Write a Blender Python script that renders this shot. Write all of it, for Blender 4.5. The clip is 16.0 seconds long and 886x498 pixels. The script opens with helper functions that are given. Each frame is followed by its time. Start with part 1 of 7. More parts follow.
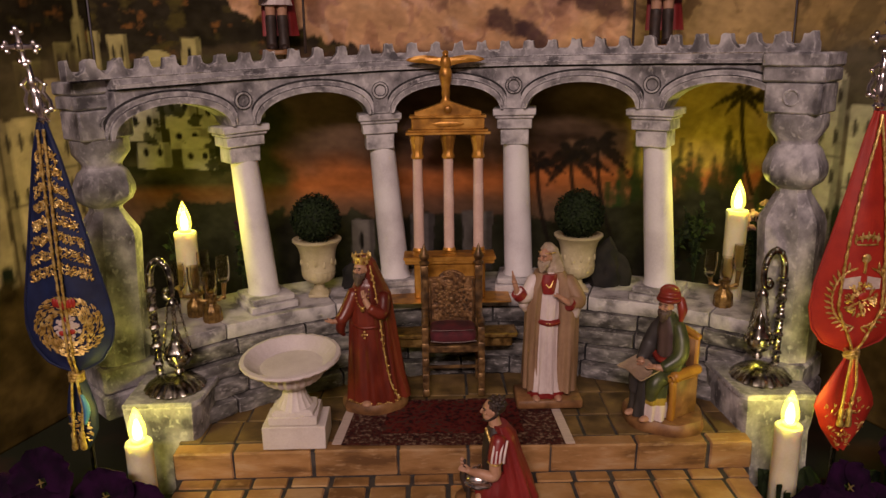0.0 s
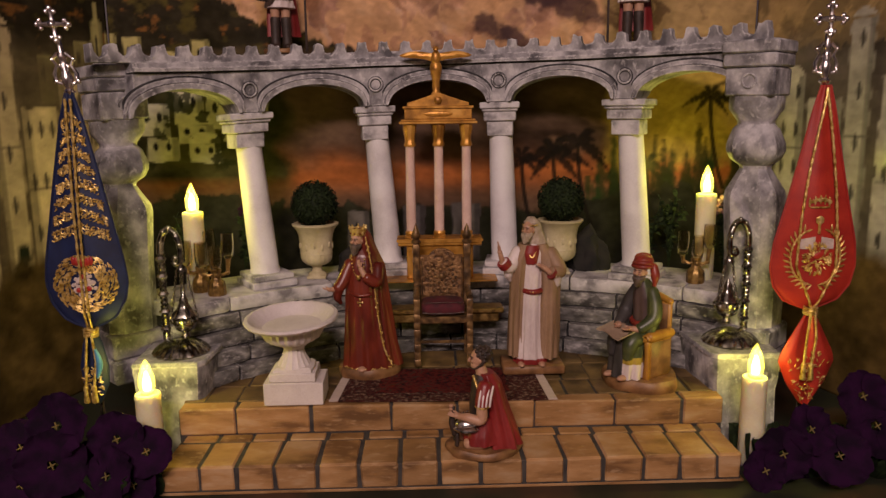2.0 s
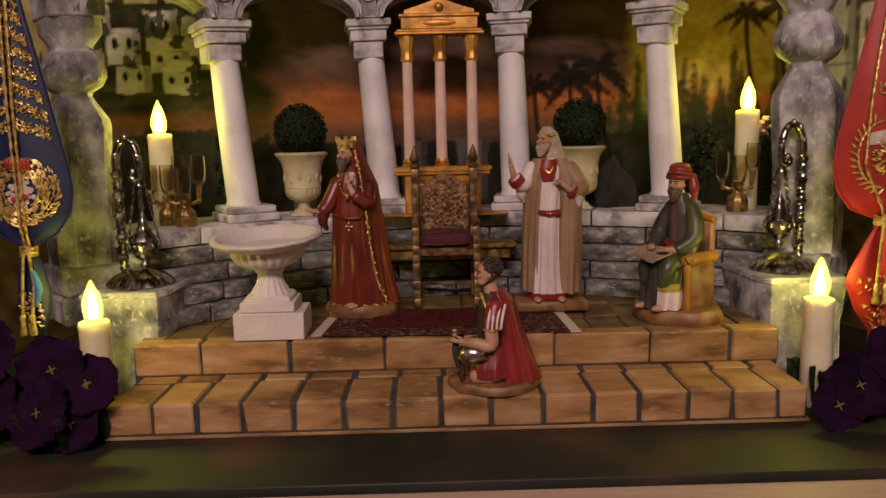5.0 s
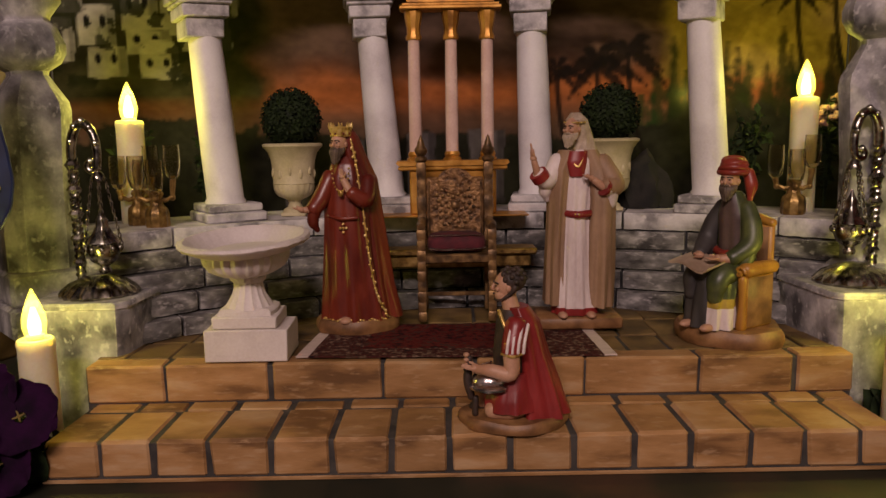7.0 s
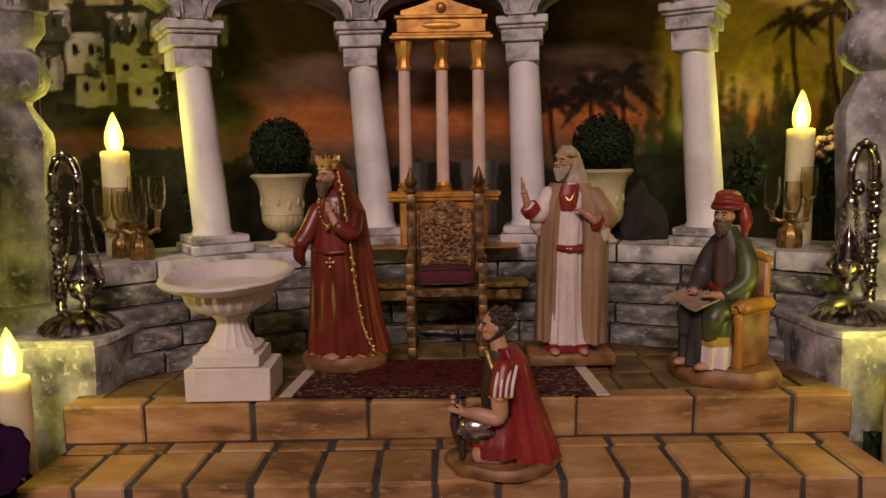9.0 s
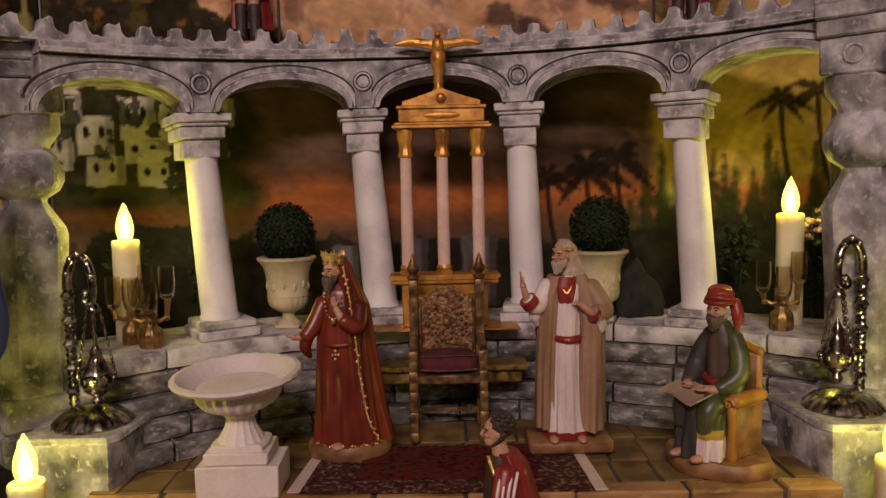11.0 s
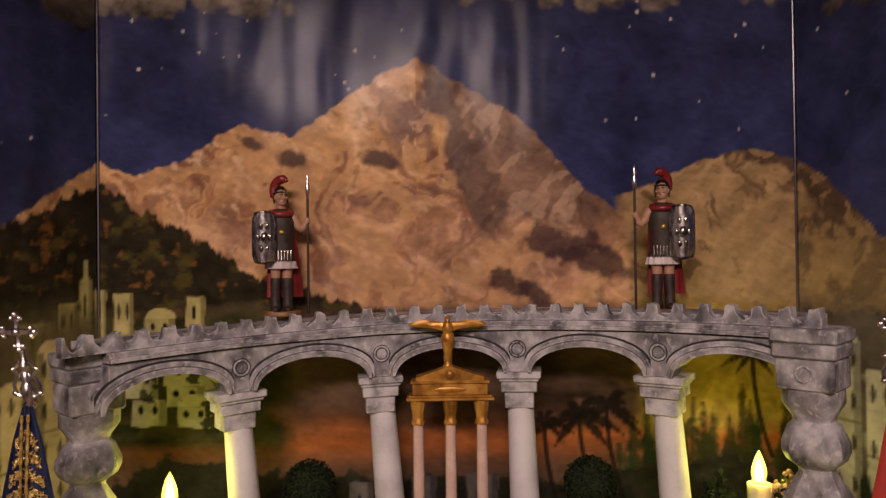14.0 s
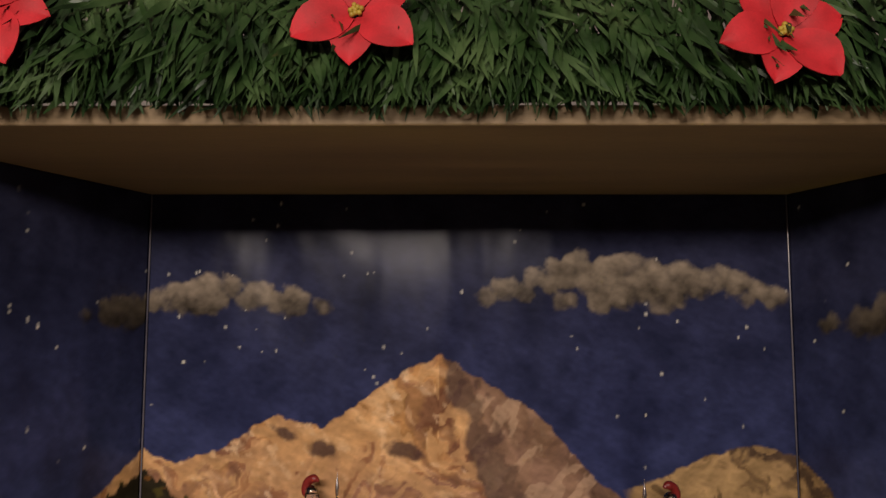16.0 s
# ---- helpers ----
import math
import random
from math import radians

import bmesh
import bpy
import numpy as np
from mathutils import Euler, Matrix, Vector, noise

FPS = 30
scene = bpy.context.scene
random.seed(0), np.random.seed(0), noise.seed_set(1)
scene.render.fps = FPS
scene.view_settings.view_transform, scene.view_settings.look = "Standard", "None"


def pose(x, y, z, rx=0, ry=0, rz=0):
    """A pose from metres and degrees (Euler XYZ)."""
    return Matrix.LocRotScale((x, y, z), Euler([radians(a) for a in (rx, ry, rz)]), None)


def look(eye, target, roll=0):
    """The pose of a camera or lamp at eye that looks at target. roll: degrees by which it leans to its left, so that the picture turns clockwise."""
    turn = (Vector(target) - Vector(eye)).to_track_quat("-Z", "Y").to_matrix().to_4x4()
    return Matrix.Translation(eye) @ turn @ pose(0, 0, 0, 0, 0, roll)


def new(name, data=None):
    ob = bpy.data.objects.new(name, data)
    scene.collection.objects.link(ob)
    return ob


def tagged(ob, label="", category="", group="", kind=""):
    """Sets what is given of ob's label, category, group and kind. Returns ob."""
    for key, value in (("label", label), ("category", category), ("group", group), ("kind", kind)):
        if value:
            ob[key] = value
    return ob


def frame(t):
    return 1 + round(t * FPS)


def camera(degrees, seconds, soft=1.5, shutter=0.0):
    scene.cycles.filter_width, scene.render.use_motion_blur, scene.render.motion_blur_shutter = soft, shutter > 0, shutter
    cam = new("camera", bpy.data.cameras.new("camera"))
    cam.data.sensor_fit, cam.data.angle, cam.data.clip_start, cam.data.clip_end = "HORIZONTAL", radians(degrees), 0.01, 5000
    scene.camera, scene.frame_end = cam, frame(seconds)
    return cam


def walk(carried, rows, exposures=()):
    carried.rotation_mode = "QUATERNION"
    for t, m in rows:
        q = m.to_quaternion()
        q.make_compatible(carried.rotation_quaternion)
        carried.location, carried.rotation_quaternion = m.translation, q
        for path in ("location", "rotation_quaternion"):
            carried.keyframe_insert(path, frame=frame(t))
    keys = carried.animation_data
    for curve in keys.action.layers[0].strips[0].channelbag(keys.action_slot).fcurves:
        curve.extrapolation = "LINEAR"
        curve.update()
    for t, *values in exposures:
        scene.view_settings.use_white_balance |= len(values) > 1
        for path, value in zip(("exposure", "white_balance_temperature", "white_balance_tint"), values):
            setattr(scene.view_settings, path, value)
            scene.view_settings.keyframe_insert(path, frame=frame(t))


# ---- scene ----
cam = camera(60.68, 16.0)
PATH = [
    (0, (-0.0230, -0.6880, 0.4420), (0.0080, 1.2480, -0.0590), -0.8),
    (0.5, (-0.0210, -0.7280, 0.4040), (0.0230, 1.2120, -0.0810), -1.2),
    (1, (-0.0220, -0.7410, 0.3810), (0.0320, 1.2080, -0.0650), -1.1),
    (1.5, (-0.0270, -0.7620, 0.3680), (0.0290, 1.1980, -0.0280), -0.8),
    (2, (-0.0240, -0.7680, 0.3670), (0.0310, 1.1990, 0.0060), -0.7),
    (2.5, (-0.0230, -0.7790, 0.3610), (0.0270, 1.1930, 0.0280), -0.6),
    (3, (-0.0170, -0.7790, 0.3440), (0.0320, 1.1950, 0.0240), -0.8),
    (3.5, (-0.0210, -0.7450, 0.3140), (0.0200, 1.2300, 0.0010), -1),
    (4, (-0.0170, -0.7210, 0.2820), (0.0230, 1.2550, -0.0230), -1.2),
    (4.5, (-0.0140, -0.6950, 0.2580), (0.0210, 1.2820, -0.0420), -1.4),
    (5, (-0.0150, -0.6660, 0.2380), (0.0140, 1.3120, -0.0560), -1.3),
    (7.5, (-0.0140, -0.5470, 0.2240), (-0.0100, 1.4340, -0.0520), -0.9),
    (8, (-0.0070, -0.5440, 0.2250), (0.0020, 1.4390, -0.0380), -0.7),
    (10.5, (-0.0050, -0.5500, 0.2750), (0.0050, 1.4410, 0.0880), -1.2),
    (11, (-0.0070, -0.5590, 0.2950), (0.0060, 1.4340, 0.1230), -1.2),
    (11.5, (-0.0080, -0.5670, 0.3130), (0.0050, 1.4270, 0.1600), -1.2),
    (12, (-0.0080, -0.5740, 0.3350), (0.0090, 1.4220, 0.2080), -1.1),
    (12.5, (-0.0050, -0.5830, 0.3560), (0.0100, 1.4150, 0.2690), -1.1),
    (13, (-0.0050, -0.6020, 0.3920), (0.0130, 1.3980, 0.3590), -1),
    (13.5, (-0.0050, -0.6330, 0.4460), (0.0090, 1.3670, 0.4510), -0.9),
    (14, (-0.0110, -0.6570, 0.5110), (-0.0020, 1.3430, 0.5340), -0.7),
    (14.5, (-0.0230, -0.6770, 0.5760), (-0.0080, 1.3230, 0.6300), -0.5),
    (15, (-0.0230, -0.6950, 0.6510), (-0.0170, 1.3020, 0.7540), -0.1),
    (15.5, (-0.0330, -0.7150, 0.7340), (-0.0180, 1.2800, 0.8620), 0.1),
    (16, (-0.0240, -0.7430, 0.8130), (-0.0440, 1.2480, 1.0050), 0.1),
]
EXPOSURES = [(0.0, -0.15, 6500, 10), (3.0, -0.06, 6500, 10), (7.5, -0.20, 6500, 10), (11.0, -0.15, 6500, 10), (14.0, -0.06, 6450, 8), (15.0, -0.30, 6300, 2), (16.0, 0.24, 6000, -10)]
walk(cam, [(t, look(eye, target, roll)) for t, eye, target, roll in PATH], EXPOSURES)

# ---- light ----
world = bpy.data.worlds.new("world")
scene.world = world
world.use_nodes = True
world.node_tree.nodes["Background"].inputs[0].default_value = (0.9, 0.75, 0.7, 1)
world.node_tree.nodes["Background"].inputs[1].default_value = 0.008


def lamp(name, kind, at, power, colour, size=0.01, target=None, size_y=None):
    data = bpy.data.lights.new(name, kind)
    data.energy, data.color = power, colour
    ob = new(name, data)
    if kind == "AREA":
        data.shape, data.size, data.size_y = "RECTANGLE", size, size_y or size
        ob.matrix_world = look(at, target)
    else:
        data.shadow_soft_size = size
        ob.location = at
    return ob


ROOM_LIGHT = (1.0, 0.735, 0.68)
CANDLE_LIGHT = (1.0, 0.88, 0.10)
lamp("room_lamp", "AREA", (-0.25, -1.85, 1.32), 35.5, ROOM_LIGHT, 0.9, (0, 0.1, 0.4), 0.20)
FLAMES = [(-0.306, 0.166, 0.261), (0.337, 0.176, 0.273), (-0.304, -0.033, 0.103), (0.315, -0.038, 0.108)]

# ---- materials ----


def surface(name, colours, scale=30.0, grain=400.0, rough=0.6, metal=0.0, bump=0.15, stretch=(1, 1, 1), contrast=0.5,
            spec=0.5, edges=None, per_piece=0.0, coat=0.0, size=0.001, speck=0.18, wear=0.0024):
    """Colours blended by large noise, broken by fine grain; edges: a colour rubbed onto proud edges."""
    m = bpy.data.materials.new(name)
    m.use_nodes = True
    nt = m.node_tree
    N, L = nt.nodes, nt.links
    b = N["Principled BSDF"]
    co = N.new("ShaderNodeTexCoord")
    mp = N.new("ShaderNodeMapping")
    mp.inputs["Scale"].default_value = stretch
    L.new(co.outputs["Object"], mp.inputs[0])
    info = N.new("ShaderNodeObjectInfo")
    off = N.new("ShaderNodeVectorMath")
    off.operation = "ADD"
    sc = N.new("ShaderNodeMath")
    sc.operation = "MULTIPLY"
    sc.inputs[1].default_value = 7.0
    L.new(info.outputs["Random"], sc.inputs[0])
    L.new(mp.outputs[0], off.inputs[0])
    L.new(sc.outputs[0], off.inputs[1])
    n1 = N.new("ShaderNodeTexNoise")
    n1.inputs["Scale"].default_value, n1.inputs["Detail"].default_value = scale, 5
    n2 = N.new("ShaderNodeTexNoise")
    n2.inputs["Scale"].default_value, n2.inputs["Detail"].default_value = grain, 3
    for n in (n1, n2):
        L.new(off.outputs[0], n.inputs["Vector"])
    ramp = N.new("ShaderNodeValToRGB")
    lo, hi = 0.5 - (0.22 - 0.15 * contrast), 0.5 + (0.22 - 0.15 * contrast)
    el = ramp.color_ramp.elements
    while len(el) < len(colours):
        el.new(0.5)
    for i, c in enumerate(colours):
        el[i].position = lo + (hi - lo) * (i / max(1, len(colours) - 1))
        el[i].color = (*c, 1)
    L.new(n1.outputs[0], ramp.inputs[0])
    mix = N.new("ShaderNodeMix")
    mix.data_type, mix.blend_type = "RGBA", "OVERLAY"
    mix.inputs[0].default_value = speck
    L.new(ramp.outputs[0], mix.inputs[6])
    L.new(n2.outputs[0], mix.inputs[7])
    colour = mix.outputs[2]
    if per_piece:
        hs = N.new("ShaderNodeHueSaturation")
        mr = N.new("ShaderNodeMapRange")
        mr.inputs[3].default_value, mr.inputs[4].default_value = 1 - per_piece, 1 + per_piece
        L.new(info.outputs["Random"], mr.inputs[0])
        L.new(mr.outputs[0], hs.inputs["Value"])
        L.new(colour, hs.inputs["Color"])
        colour = hs.outputs[0]
    if edges:
        ge = N.new("ShaderNodeNewGeometry")
        bv = N.new("ShaderNodeBevel")
        bv.samples = 4
        bv.inputs["Radius"].default_value = wear
        dt = N.new("ShaderNodeVectorMath")
        dt.operation = "DOT_PRODUCT"
        L.new(bv.outputs[0], dt.inputs[0])
        L.new(ge.outputs["Normal"], dt.inputs[1])
        er = N.new("ShaderNodeMapRange")
        er.inputs[1].default_value, er.inputs[2].default_value = 0.985, 0.80
        L.new(dt.outputs["Value"], er.inputs[0])
        n3 = N.new("ShaderNodeTexNoise")
        n3.inputs["Scale"].default_value, n3.inputs["Detail"].default_value = 150, 6
        L.new(off.outputs[0], n3.inputs["Vector"])
        nr = N.new("ShaderNodeMapRange")
        nr.inputs[1].default_value, nr.inputs[2].default_value = 0.42, 0.60
        L.new(n3.outputs[0], nr.inputs[0])
        rub = N.new("ShaderNodeMapRange")
        rub.inputs[1].default_value, rub.inputs[2].default_value, rub.inputs[4].default_value = 0.57, 0.70, 0.55
        L.new(n3.outputs[0], rub.inputs[0])
        both = N.new("ShaderNodeMath")
        both.operation = "MULTIPLY"
        L.new(er.outputs[0], both.inputs[0])
        L.new(nr.outputs[0], both.inputs[1])
        mu = N.new("ShaderNodeMath")
        mu.operation = "MAXIMUM"
        L.new(both.outputs[0], mu.inputs[0])
        L.new(rub.outputs[0], mu.inputs[1])
        mx = N.new("ShaderNodeMix")
        mx.data_type = "RGBA"
        mx.inputs[7].default_value = (*edges, 1)
        L.new(mu.outputs[0], mx.inputs[0])
        L.new(colour, mx.inputs[6])
        colour = mx.outputs[2]
    L.new(colour, b.inputs["Base Color"])
    rr = N.new("ShaderNodeMapRange")
    rr.inputs[3].default_value, rr.inputs[4].default_value = max(0.02, rough - 0.12), min(1, rough + 0.12)
    L.new(n1.outputs[0], rr.inputs[0])
    L.new(rr.outputs[0], b.inputs["Roughness"])
    b.inputs["Metallic"].default_value = metal
    b.inputs["Specular IOR Level"].default_value = spec
    b.inputs["Coat Weight"].default_value = coat
    b.inputs["Coat Roughness"].default_value = 0.15
    if bump:
        ad = N.new("ShaderNodeMath")
        ad.operation = "ADD"
        fine = N.new("ShaderNodeMath")
        fine.operation = "MULTIPLY"
        fine.inputs[1].default_value = 0.3
        L.new(n2.outputs[0], fine.inputs[0])
        L.new(n1.outputs[0], ad.inputs[0])
        L.new(fine.outputs[0], ad.inputs[1])
        bp = N.new("ShaderNodeBump")
        bp.inputs["Strength"].default_value, bp.inputs["Distance"].default_value = bump, size
        L.new(ad.outputs[0], bp.inputs["Height"])
        L.new(bp.outputs[0], b.inputs["Normal"])
    return m


STONE = surface("grey_painted_stone", [(0.085, 0.081, 0.087), (0.21, 0.202, 0.21), (0.32, 0.308, 0.318), (0.50, 0.482, 0.49)], 38, 420, 0.75, 0, 0.6, (1.1, 1.1, 0.9), 0.45, 0.3, (0.66, 0.64, 0.64), 0, 0, 0.001, 0.18, 0.0034)
BRICK_GREY = surface("grey_drybrushed_brick", [(0.045, 0.042, 0.041), (0.12, 0.114, 0.111), (0.19, 0.182, 0.178), (0.36, 0.345, 0.335)], 60, 380, 0.8, 0, 0.8, (0.8, 0.8, 1.6), 0.35, 0.25, (0.52, 0.50, 0.49), 0.2)
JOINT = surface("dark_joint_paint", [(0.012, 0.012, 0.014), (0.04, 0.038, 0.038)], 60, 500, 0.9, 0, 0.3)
COLUMN = surface("off_white_column_paint", [(0.58, 0.55, 0.56), (0.70, 0.675, 0.68), (0.76, 0.74, 0.74)], 22, 500, 0.55, 0, 0.25)
CAPITAL = surface("worn_light_grey_paint", [(0.20, 0.19, 0.195), (0.40, 0.385, 0.39), (0.52, 0.50, 0.505), (0.60, 0.58, 0.58)], 45, 500, 0.65, 0, 0.5, (1, 1, 1), 0.55, 0.3, (0.70, 0.68, 0.67))
TAN = surface("tan_painted_brick", [(0.15, 0.075, 0.028), (0.29, 0.155, 0.058), (0.36, 0.20, 0.082), (0.42, 0.27, 0.14)], 34, 330, 0.65, 0, 0.55, (0.5, 0.8, 1.9), 0.36, 0.3, (0.46, 0.30, 0.16), 0.16, 0, 0.001, 0.12, 0.0016)
PAVE = surface("ochre_paving", [(0.065, 0.040, 0.016), (0.14, 0.088, 0.033), (0.22, 0.14, 0.053)], 30, 330, 0.6, 0, 0.4, (1, 1, 1), 0.35, 0.35, None, 0.18)
TAN_JOINT = surface("dark_grey_mortar", [(0.022, 0.020, 0.019), (0.06, 0.053, 0.046)], 60, 500, 0.85, 0, 0.4)
WHITE = surface("white_matt_plaster", [(0.56, 0.50, 0.48), (0.66, 0.60, 0.575)], 30, 600, 0.6, 0, 0.2)
CREAM = surface("cream_resin", [(0.44, 0.38, 0.21), (0.60, 0.53, 0.33)], 40, 500, 0.5, 0, 0.25, (1, 1, 1), 0.4)
WAX = surface("ivory_wax", [(0.70, 0.64, 0.42), (0.80, 0.74, 0.52)], 40, 500, 0.4, 0, 0.15)
for key, value in (("Subsurface Weight", 0.7), ("Subsurface Scale", 0.02)):
    WAX.node_tree.nodes["Principled BSDF"].inputs[key].default_value = value
WAX.node_tree.nodes["Principled BSDF"].inputs["Subsurface Radius"].default_value = (1.0, 0.8, 0.4)
GOLD = surface("old_gold_paint", [(0.26, 0.115, 0.018), (0.50, 0.235, 0.035), (0.62, 0.33, 0.07)], 60, 500, 0.40, 0.45, 0.4, (1, 1, 1), 0.4)
BRONZE = surface("antique_bronze", [(0.06, 0.036, 0.017), (0.15, 0.085, 0.035), (0.28, 0.165, 0.06)], 120, 600, 0.42, 0.55, 0.7, (1, 1, 1), 0.4)
BRONZE_EMBOSS = surface("embossed_bronze", [(0.08, 0.042, 0.020), (0.20, 0.105, 0.042), (0.34, 0.19, 0.075)], 170, 600, 0.4, 0.5, 0.9, (1, 1, 1), 0.3, 0.5, None, 0, 0, 0.003)
AGED_GILT = surface("aged_gilt_metal", [(0.10, 0.06, 0.02), (0.28, 0.17, 0.05), (0.42, 0.28, 0.10)], 140, 600, 0.4, 0.7, 0.5, (1, 1, 1), 0.3)
PINK_MARBLE = surface("polished_cream_rod", [(0.62, 0.43, 0.36), (0.72, 0.53, 0.45)], 40, 500, 0.25, 0, 0.05)
SILVER = surface("tarnished_silver", [(0.09, 0.082, 0.07), (0.30, 0.28, 0.24), (0.58, 0.55, 0.48)], 140, 600, 0.22, 1.0, 0.3, (1, 1, 1), 0.3)
BRIGHT_SILVER = surface("bright_silver", [(0.55, 0.5, 0.5), (0.8, 0.75, 0.74)], 120, 600, 0.22, 1.0, 0.35)
GOLD_THREAD = surface("gold_thread", [(0.30, 0.17, 0.03), (0.62, 0.42, 0.12), (0.75, 0.58, 0.25)], 260, 900, 0.36, 0.6, 0.6, (1, 1, 1), 0.4)
VELVET_RED = surface("maroon_velvet", [(0.045, 0.006, 0.010), (0.11, 0.012, 0.018)], 80, 900, 0.85, 0, 0.3)
BLUE_CLOTH = surface("navy_satin", [(0.002, 0.006, 0.034), (0.004, 0.013, 0.062)], 60, 900, 0.55, 0, 0.3)
# satin lining blue, lightened to include the sheen on the standard's tail
LIT_BLUE_LINING = surface("lit_pale_blue_satin", [(0.05, 0.16, 0.34), (0.10, 0.27, 0.50)], 60, 900, 0.35, 0, 0.2)
RED_CLOTH = surface("scarlet_satin", [(0.27, 0.014, 0.010), (0.40, 0.026, 0.012)], 40, 900, 0.5, 0, 0.25)
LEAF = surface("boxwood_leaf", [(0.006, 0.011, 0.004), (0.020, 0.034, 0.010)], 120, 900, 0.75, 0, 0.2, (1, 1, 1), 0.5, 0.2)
GRASS = surface("garland_leaf", [(0.006, 0.016, 0.004), (0.020, 0.045, 0.010), (0.06, 0.10, 0.032)], 18, 300, 0.45, 0, 0.15, (1, 1, 1), 0.3)
POINSETTIA = surface("red_felt_petal", [(0.32, 0.004, 0.010), (0.46, 0.008, 0.018)], 40, 500, 0.7, 0, 0.3)
PANSY = surface("purple_velvet_petal", [(0.006, 0.0010, 0.008), (0.020, 0.0028, 0.023)], 60, 700, 0.85, 0, 0.4, (1, 1, 1), 0.5, 0.12)
YELLOW = surface("yellow_flower_eye", [(0.28, 0.19, 0.02), (0.40, 0.28, 0.03)], 100, 700, 0.6, 0, 0.1)
PANSY_EYE = surface("dull_yellow_petal_mark", [(0.10, 0.075, 0.02), (0.18, 0.13, 0.03)], 100, 700, 0.7, 0, 0.1)
PLYWOOD = surface("bare_ceiling_board", [(0.20, 0.14, 0.07), (0.27, 0.19, 0.10)], 8, 160, 0.65, 0, 0.2, (0.4, 3, 3), 0.3)
TABLE = surface("tan_table_edge", [(0.40, 0.27, 0.20), (0.50, 0.35, 0.27)], 10, 200, 0.5, 0, 0.15, (0.3, 3, 3))
GROUND = surface("dark_painted_ground", [(0.006, 0.010, 0.006), (0.016, 0.018, 0.010), (0.080, 0.036, 0.018)], 8, 120, 0.6, 0, 0.2, (1, 1, 1), 0.2)
ROOM = surface("plain_room_wall", [(0.30, 0.26, 0.24), (0.36, 0.32, 0.30)], 2, 60, 0.8, 0, 0.05)
SKIN = surface("figurine_flesh_paint", [(0.38, 0.20, 0.12), (0.47, 0.27, 0.17)], 90, 700, 0.5, 0, 0.1)
HAIR = surface("figurine_dark_brown_paint", [(0.018, 0.011, 0.008), (0.045, 0.026, 0.018)], 160, 800, 0.6, 0, 0.5)
GREY_HAIR = surface("figurine_grey_beige_paint", [(0.30, 0.23, 0.16), (0.46, 0.37, 0.28)], 160, 800, 0.6, 0, 0.5)
ROBE_RED = surface("oxblood_gloss_paint", [(0.075, 0.010, 0.006), (0.14, 0.020, 0.010), (0.19, 0.032, 0.014)], 40, 500, 0.33, 0, 0.2, (1, 1, 0.4), 0.4)
CLOAK_RED = surface("crimson_gloss_paint", [(0.14, 0.010, 0.010), (0.25, 0.022, 0.020)], 40, 500, 0.38, 0, 0.2, (1, 1, 0.4))
BEIGE = surface("beige_cloak_paint", [(0.22, 0.13, 0.07), (0.32, 0.20, 0.115)], 40, 500, 0.6, 0, 0.2, (1, 1, 0.4))
TUNIC = surface("white_tunic_paint", [(0.55, 0.46, 0.44), (0.70, 0.61, 0.58)], 40, 500, 0.5, 0, 0.2, (1, 1, 0.4))
GREY_ROBE = surface("charcoal_robe_paint", [(0.022, 0.020, 0.021), (0.06, 0.052, 0.048)], 50, 500, 0.55, 0, 0.2, (1, 1, 0.4))
GREEN_ROBE = surface("olive_robe_paint", [(0.035, 0.045, 0.016), (0.10, 0.115, 0.035)], 50, 500, 0.42, 0, 0.2)
FIG_BASE = surface("brown_plinth_paint", [(0.11, 0.052, 0.02), (0.21, 0.10, 0.038), (0.30, 0.16, 0.065)], 50, 500, 0.5, 0, 0.5)
OCHRE_WOOD = surface("ochre_wood_paint", [(0.28, 0.12, 0.016), (0.44, 0.22, 0.03)], 40, 400, 0.42, 0, 0.2, (1, 1, 0.3))
RUG = surface("woven_rug", [(0.018, 0.010, 0.010), (0.07, 0.014, 0.012), (0.05, 0.03, 0.022), (0.19, 0.12, 0.085)], 260, 1100, 0.95, 0, 0.8, (1, 1, 1), 0.6, 0.1)
RUG_RED = surface("woven_rug_red_field", [(0.018, 0.008, 0.008), (0.075, 0.010, 0.009), (0.10, 0.016, 0.012), (0.05, 0.026, 0.02)], 170, 1100, 0.95, 0, 0.8, (1, 1, 1), 0.6, 0.1)
FRINGE = surface("pale_rug_end", [(0.45, 0.36, 0.31), (0.58, 0.48, 0.42)], 200, 1200, 0.9, 0, 0.6, (0.2, 3, 1))
BEARD_BROWN = surface("figurine_grey_brown_paint", [(0.060, 0.040, 0.028), (0.13, 0.09, 0.065)], 160, 800, 0.6, 0, 0.5)
PARCHMENT = surface("tan_scroll_paint", [(0.26, 0.18, 0.12), (0.40, 0.30, 0.21)], 60, 500, 0.6, 0, 0.2)
BROWN_VEST = surface("brown_vest_paint", [(0.045, 0.028, 0.026), (0.10, 0.062, 0.052)], 50, 500, 0.5, 0, 0.2)
TURBAN_RED = surface("brick_red_turban_paint", [(0.16, 0.018, 0.012), (0.27, 0.036, 0.02)], 60, 500, 0.4, 0, 0.2)
ROCK = surface("dark_cork_rock", [(0.005, 0.005, 0.004), (0.020, 0.018, 0.014)], 60, 500, 0.9, 0, 0.8)
# lighter grey that carries the bright glint of the sheet folds
FOLD_GLINT = surface("sheet_fold_glint", [(0.07, 0.065, 0.085), (0.14, 0.13, 0.15)], 12, 200, 0.22, 0, 0.2, (1, 1, 0.3))
